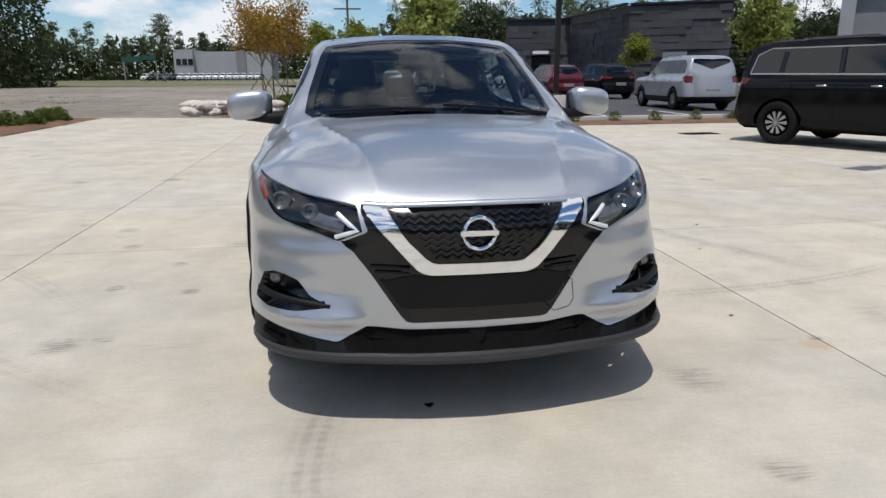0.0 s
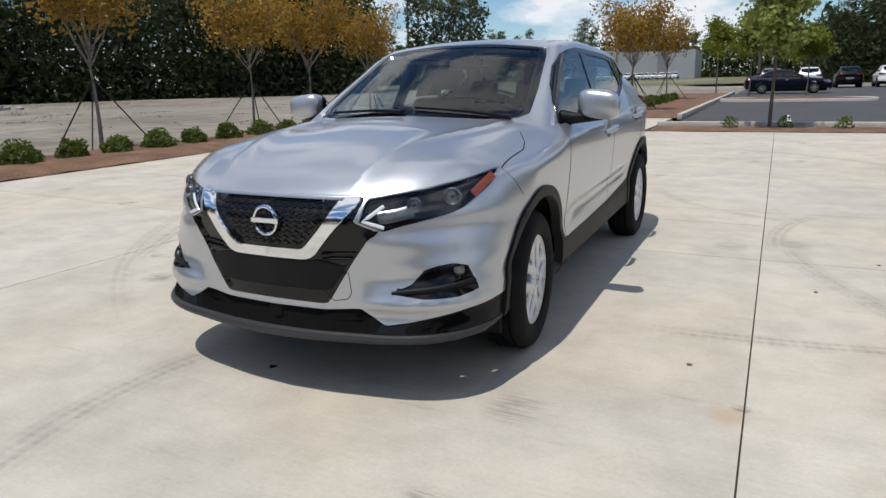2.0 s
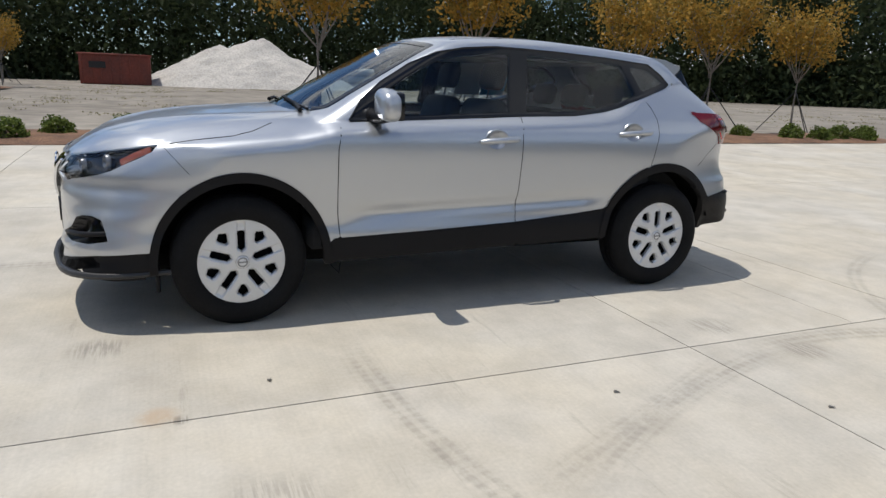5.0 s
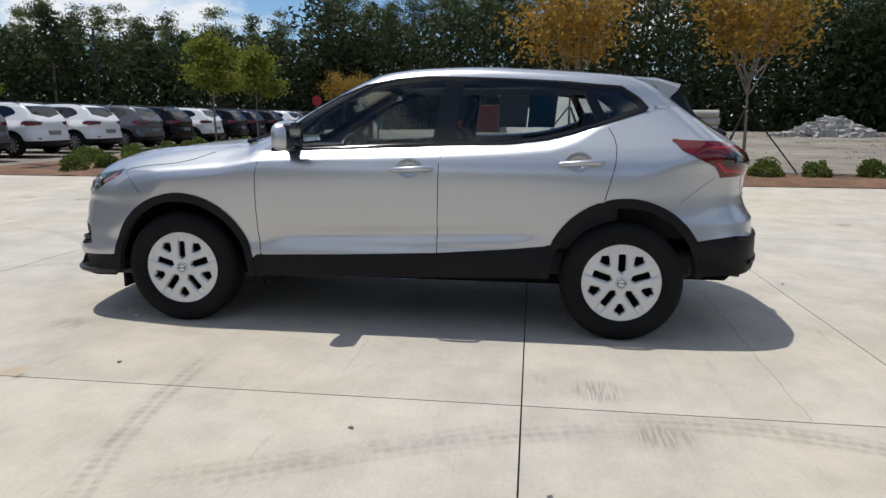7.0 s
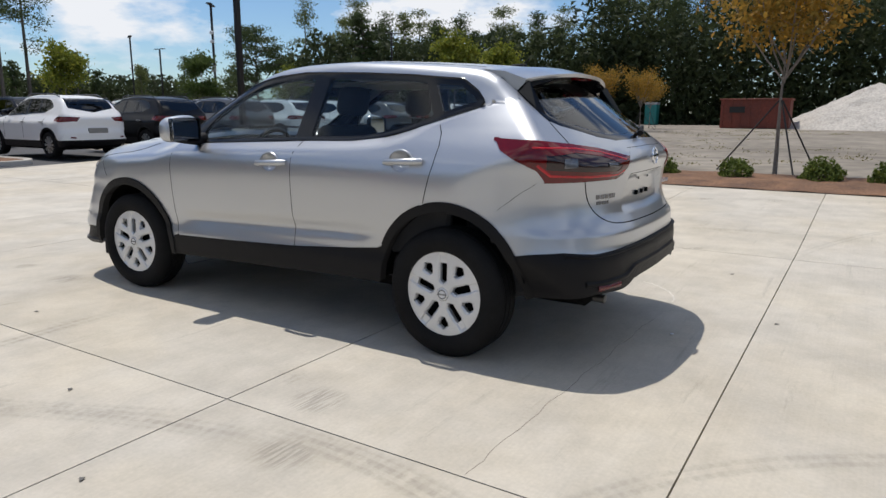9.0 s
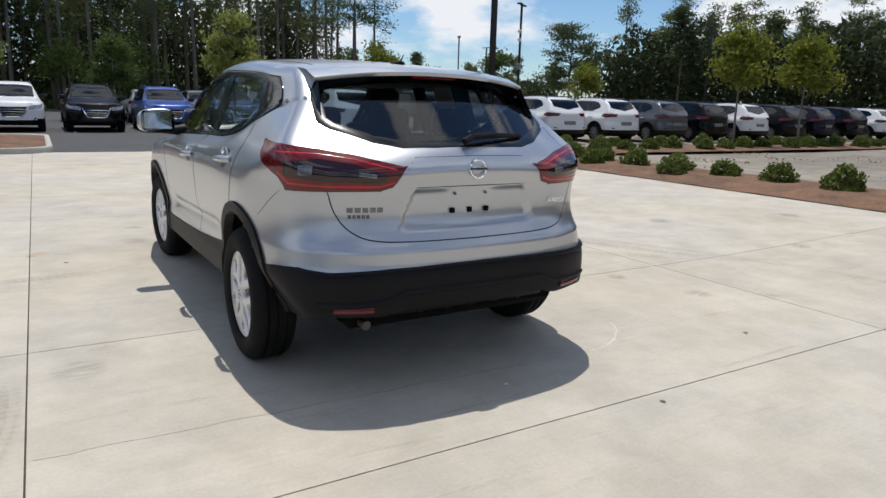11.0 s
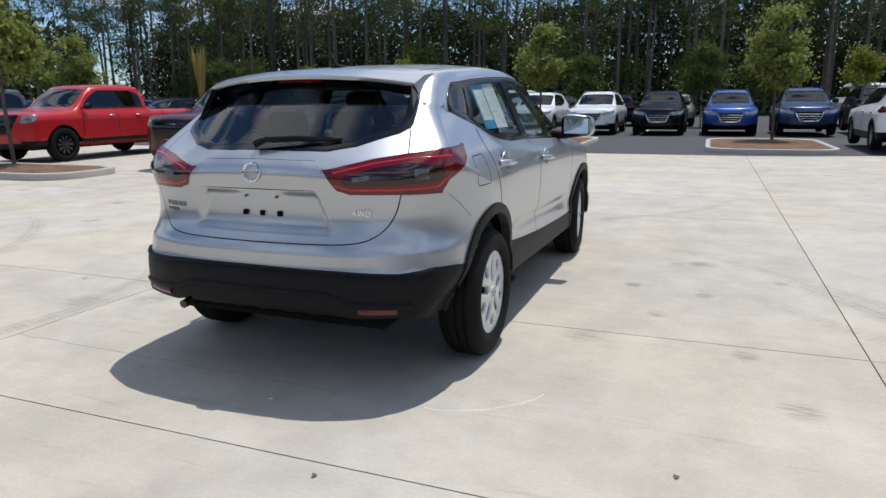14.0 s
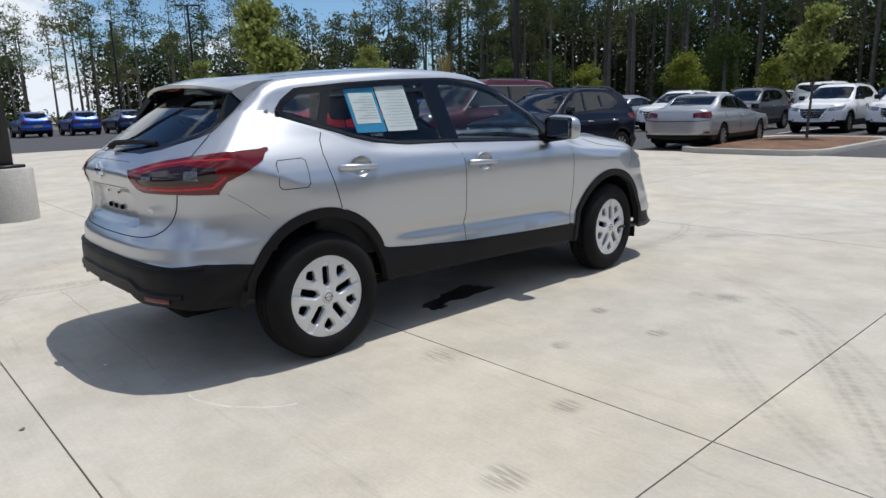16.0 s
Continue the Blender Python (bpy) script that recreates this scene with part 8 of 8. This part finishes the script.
for a, b_, z in (((12.9, 51.7), (20.6, 49.3), 5.5), ((18.25, 39.4), (24.0, 36.6), 5.6), ((18.15, 39.5), (17.75, 50.4), 5.6)):
    q = math.hypot(b_[0] - a[0], b_[1] - a[1])
    nx0, ny0 = -(b_[1] - a[1]) / q * 0.35, (b_[0] - a[0]) / q * 0.35
    part("parapet", prism([a, b_, (b_[0] + nx0, b_[1] + ny0), (a[0] + nx0, a[1] + ny0)], 0.12, lambda u, v, d: (u, v, z + d)), POLE_PAINT, house, "dark metal coping", 0)
# no opening in the wall: a black slab painted as the doorway's shade
part("doorway", prism([(2.1, 0.0), (3.7, 0.0), (3.7, 2.7), (2.1, 2.7)], 0.05, lambda u, z, d: to_a(u, z, d + 0.004)), UNDER_AND_SHADE_BLACK, house, "black slab standing for the shade in a doorway", 0)
part("garage_door", prism([(2.2, 0.0), (3.7, 0.0), (3.7, 2.6), (2.2, 2.6)], 0.05, lambda u, z, d: to_f(u, z, d + 0.004)), CLAD_GREY, house, "grey roller door", 0)
part("door_sign", prism([(2.2, 2.85), (3.5, 2.85), (3.5, 3.1), (2.2, 3.1)], 0.04, lambda u, z, d: to_a(u, z, d + 0.1)), PAPER, house, "small white sign", 0)
wing = thing("building_wing", "grey panelled building with a pale corner frame", "building", "", "", pose(26.1, 30.0, 0, 0, 0, -37.6))
part("wall", solid((0.3, 0.3, -0.05), (20.0, 9.0, 5.6), 0.02, 1), CLAD_GREY, wing, "", 0)
part("corner_frame", solid((0.0, 0.0, -0.05), (0.7, 0.6, 6.0), 0.02, 1), CLAD_PALE, wing, "pale corner post", 0)
part("fascia", solid((0.72, 0.0, 5.3), (20.0, 0.28, 6.0), 0.02, 1), CLAD_PALE, wing, "pale fascia", 0)

# far things over the field
far = thing("warehouse", "white and grey warehouse with a glazed corner", "building")
part("wall", solid((-50, 240, -0.1), (-24, 262, 9.2), 0.0), CLAD_PALE, far, "", 0)
part("office", solid((-56, 238, -0.1), (-49.8, 258, 9.8), 0.0), CLAD_PALE, far, "", 0)
part("grey_bay", solid((-36, 239.4, -0.1), (-33, 240.0, 9.5), 0.0), CLAD_GREY, far, "", 0)
for k in range(3):
    part("window", solid((-55.2 + 1.9 * k, 237.8, 4.8), (-53.7 + 1.9 * k, 238.1, 6.8), 0.0), GLOSS_BLACK, far, "dark window", 0)
gs = thing("road_sign", "green road sign on grey posts", "sign")
part("panel", solid((-46.4, 150, 4.2), (-42.6, 150.2, 5.3)), SIGN_GREEN, gs, "", 0)
part("panel_upper", solid((-42.4, 150, 4.6), (-39.6, 150.2, 5.6)), SIGN_GREEN, gs, "", 0)
for x in (-46, -39.5):
    part("post", solid((x - 0.1, 150.05, -0.2), (x + 0.1, 150.15, 4.2)), TRIM_GREY, gs, "", 0)
for i in range(17):
    c = ("white", "black", "navy", "grey", "black")[i] if i < 5 else "white"
    park("crossover", c, -50.5 + 1.75 * i, 182, 0, "in a far row across the field", "far row of vehicles", (0.85, 1.1, 1.15), True)
up = thing("utility_pole", "wooden utility pole with one crossarm", "pole")
part("pole", rod([(0.2, 60, -0.1), (0.2, 60, 8.2)], [0.14, 0.09], 8), BARK, up)
part("crossarm", solid((-1.0, 59.9, 7.0), (1.4, 60.0, 7.12), 0.01, 1), BARK, up)

# heaps, pipes, skip, cabin
def heap(name, cx, cy, rx, ry, h, mat_, label, peaks, seed, n=90):
    def z(u, v):
        q = max(0.0, 1 - math.hypot(u, v))
        e = q ** 0.92
        for pu, pv, ph in peaks:
            e = max(e, ph * max(0, 1 - math.hypot(u - pu, v - pv) * 1.35))
        return h * e * (1 + 0.09 * noise.noise(Vector((u * 4, v * 4, seed)))) + min(1.0, e * 6) * (0.16 * noise.noise(Vector((u * 11, v * 11, seed))) + 0.08 * noise.noise(Vector((u * 27, v * 27, seed))))
    verts = [(cx + rx * (-1 + 2 * i / n), cy + ry * (-1 + 2 * j / n), z(-1 + 2 * i / n, -1 + 2 * j / n) - 0.06) for j in range(n + 1) for i in range(n + 1)]
    faces = [(j * (n + 1) + i, j * (n + 1) + i + 1, (j + 1) * (n + 1) + i + 1, (j + 1) * (n + 1) + i) for j in range(n) for i in range(n)]
    return tagged(mesh_object(name, verts, faces, mat_, None, label, smooth_angle=80), label, "heap")


heap("spoil_heap", -62.0, 6.2, 7.0, 10.5, 4.3, SAND, "tall pale heap of crushed stone", [(0, 0.10, 1.03), (0, -0.26, 0.88)], 3)
rp = thing("rubble_pile", "low pile of broken pale concrete rubble", "heap", "", "stuff")
rng = np.random.default_rng(77)
vv, ff_ = [], []
for k in range(420):
    u, v = rng.normal(size=2) * 0.42
    q = max(0, 1 - math.hypot(u, v))
    c = np.array([-47.8 + 2.4 * u, 22.1 + 3.4 * v, 1.45 * q * rng.uniform(0.55, 1.0)])
    s = rng.uniform(0.10, 0.30, 3)
    o = len(vv)
    for a in (-1, 1):
        for b_ in (-1, 1):
            for d in (-1, 1):
                vv.append(c + np.array([a, b_, d]) * s + rng.normal(size=3) * 0.05)
    for f in ((0, 1, 3, 2), (4, 6, 7, 5), (0, 4, 5, 1), (2, 3, 7, 6), (0, 2, 6, 4), (1, 5, 7, 3)):
        ff_.append(tuple(o + q_ for q_ in f))
mesh_object("rubble", vv, ff_, RUBBLE, rp)
pile = thing("pipe_stack", "stack of pale concrete drain pipes", "pipes")
for r in range(3):
    for k in range(1 if r else 1):
        part("pipe", merge(None, lathe([(0.36, -1.35), (0.36, 1.35), (0.28, 1.35), (0.28, -1.35)], 24, 'Y', closed=True), pose(-62.0, 16.5 + (0.1 if r == 1 else 0), 0.36 + 0.70 * r)), PIPE, pile)
        part("pipe", merge(None, lathe([(0.36, -1.35), (0.36, 1.35), (0.28, 1.35), (0.28, -1.35)], 24, 'Y', closed=True), pose(-62.75, 16.4, 0.36 + 0.70 * r)), PIPE, pile)
skip = thing("skip_container", "rusty red steel skip with ribbed sides", "skip")
part("body", solid((-59.5, -7.6, 0.05), (-57.2, -2.4, 2.35), 0.03, 1), SKIP, skip)
for k in range(8):
    part("rib", solid((-57.22, -7.5 + 0.7 * k, 0.1), (-57.10, -7.38 + 0.7 * k, 2.3), 0.01, 1), SKIP, skip)
part("rim", solid((-59.6, -7.7, 2.3), (-57.08, -2.3, 2.44), 0.03, 1), SKIP, skip)
part("placard", solid((-57.09, -6.9, 1.3), (-57.07, -5.7, 1.8)), POLE_PAINT, skip, "dark placard", 0)
loo = thing("portable_toilet", "teal plastic portable toilet cabin", "toilet")
part("cabin", solid((-69.4, -17.0, 0), (-68.2, -15.8, 2.1), 0.05, 2), TEAL, loo)
part("roof", solid((-69.45, -17.05, 2.08), (-68.15, -15.75, 2.32), 0.09, 2), CLAD_PALE, loo)
part("door", solid((-68.21, -16.8, 0.12), (-68.17, -16.0, 1.95), 0.01, 1), TEAL, loo)
sg = thing("stop_sign", "red octagonal road sign on a post", "sign")
part("plate", prism([(0.38 * math.cos(radians(22.5 + 45 * k)), 0.38 * math.sin(radians(22.5 + 45 * k))) for k in range(8)], 0.02, lambda u, v, d: (-44.0 + d, -15.0 + u, 2.5 + v)), SIGN_RED, sg, "", 0)
part("post", solid((-44.06, -15.03, 0), (-44.0, -14.97, 2.5)), TRIM_GREY, sg, "", 0)
# bags of sand in a low heap at the pad's edge
group_n = 0
for i in range(30):
    rnd = random.Random(200 + i)
    row_, lay_ = i % 15, i // 15
    x = -5.5 + 0.19 * row_ + rnd.uniform(-0.05, 0.05)
    y = 19.1 + 0.42 * (x + 5.5) + rnd.uniform(-0.25, 0.3)
    b = bmesh.new()
    bmesh.ops.create_icosphere(b, subdivisions=3, radius=1)
    for v in b.verts:
        k = v.co.copy()
        n_ = noise.noise(k * 1.8 + Vector((i * 3.1, 0, 0))) * 0.28 + noise.noise(k * 4.5 + Vector((0, i, 0))) * 0.10
        v.co = Vector((k.x * 0.34 * (1 + n_), k.y * 0.24 * (1 + n_), k.z * 0.15 * (1 + n_)))
    ob = part("sandbag", b, BAG, None, "", 80)
    ob.matrix_basis = pose(x, y, 0.16 + 0.20 * lay_ + gz(x, y) - 0.03, rnd.uniform(-10, 10), rnd.uniform(-12, 12), rnd.uniform(0, 180))
    tagged(ob, "dirty white woven sandbag lying in a heap", "sandbag", "heap of sandbags")
# drain lid
tagged(part("drain_cover", solid((6.9, 9.3, 0.0), (7.7, 9.75, 0.008), 0.002, 1), UNDER_AND_SHADE_BLACK, None, "", 0), "flat dark iron drain cover in concrete", "drain cover")
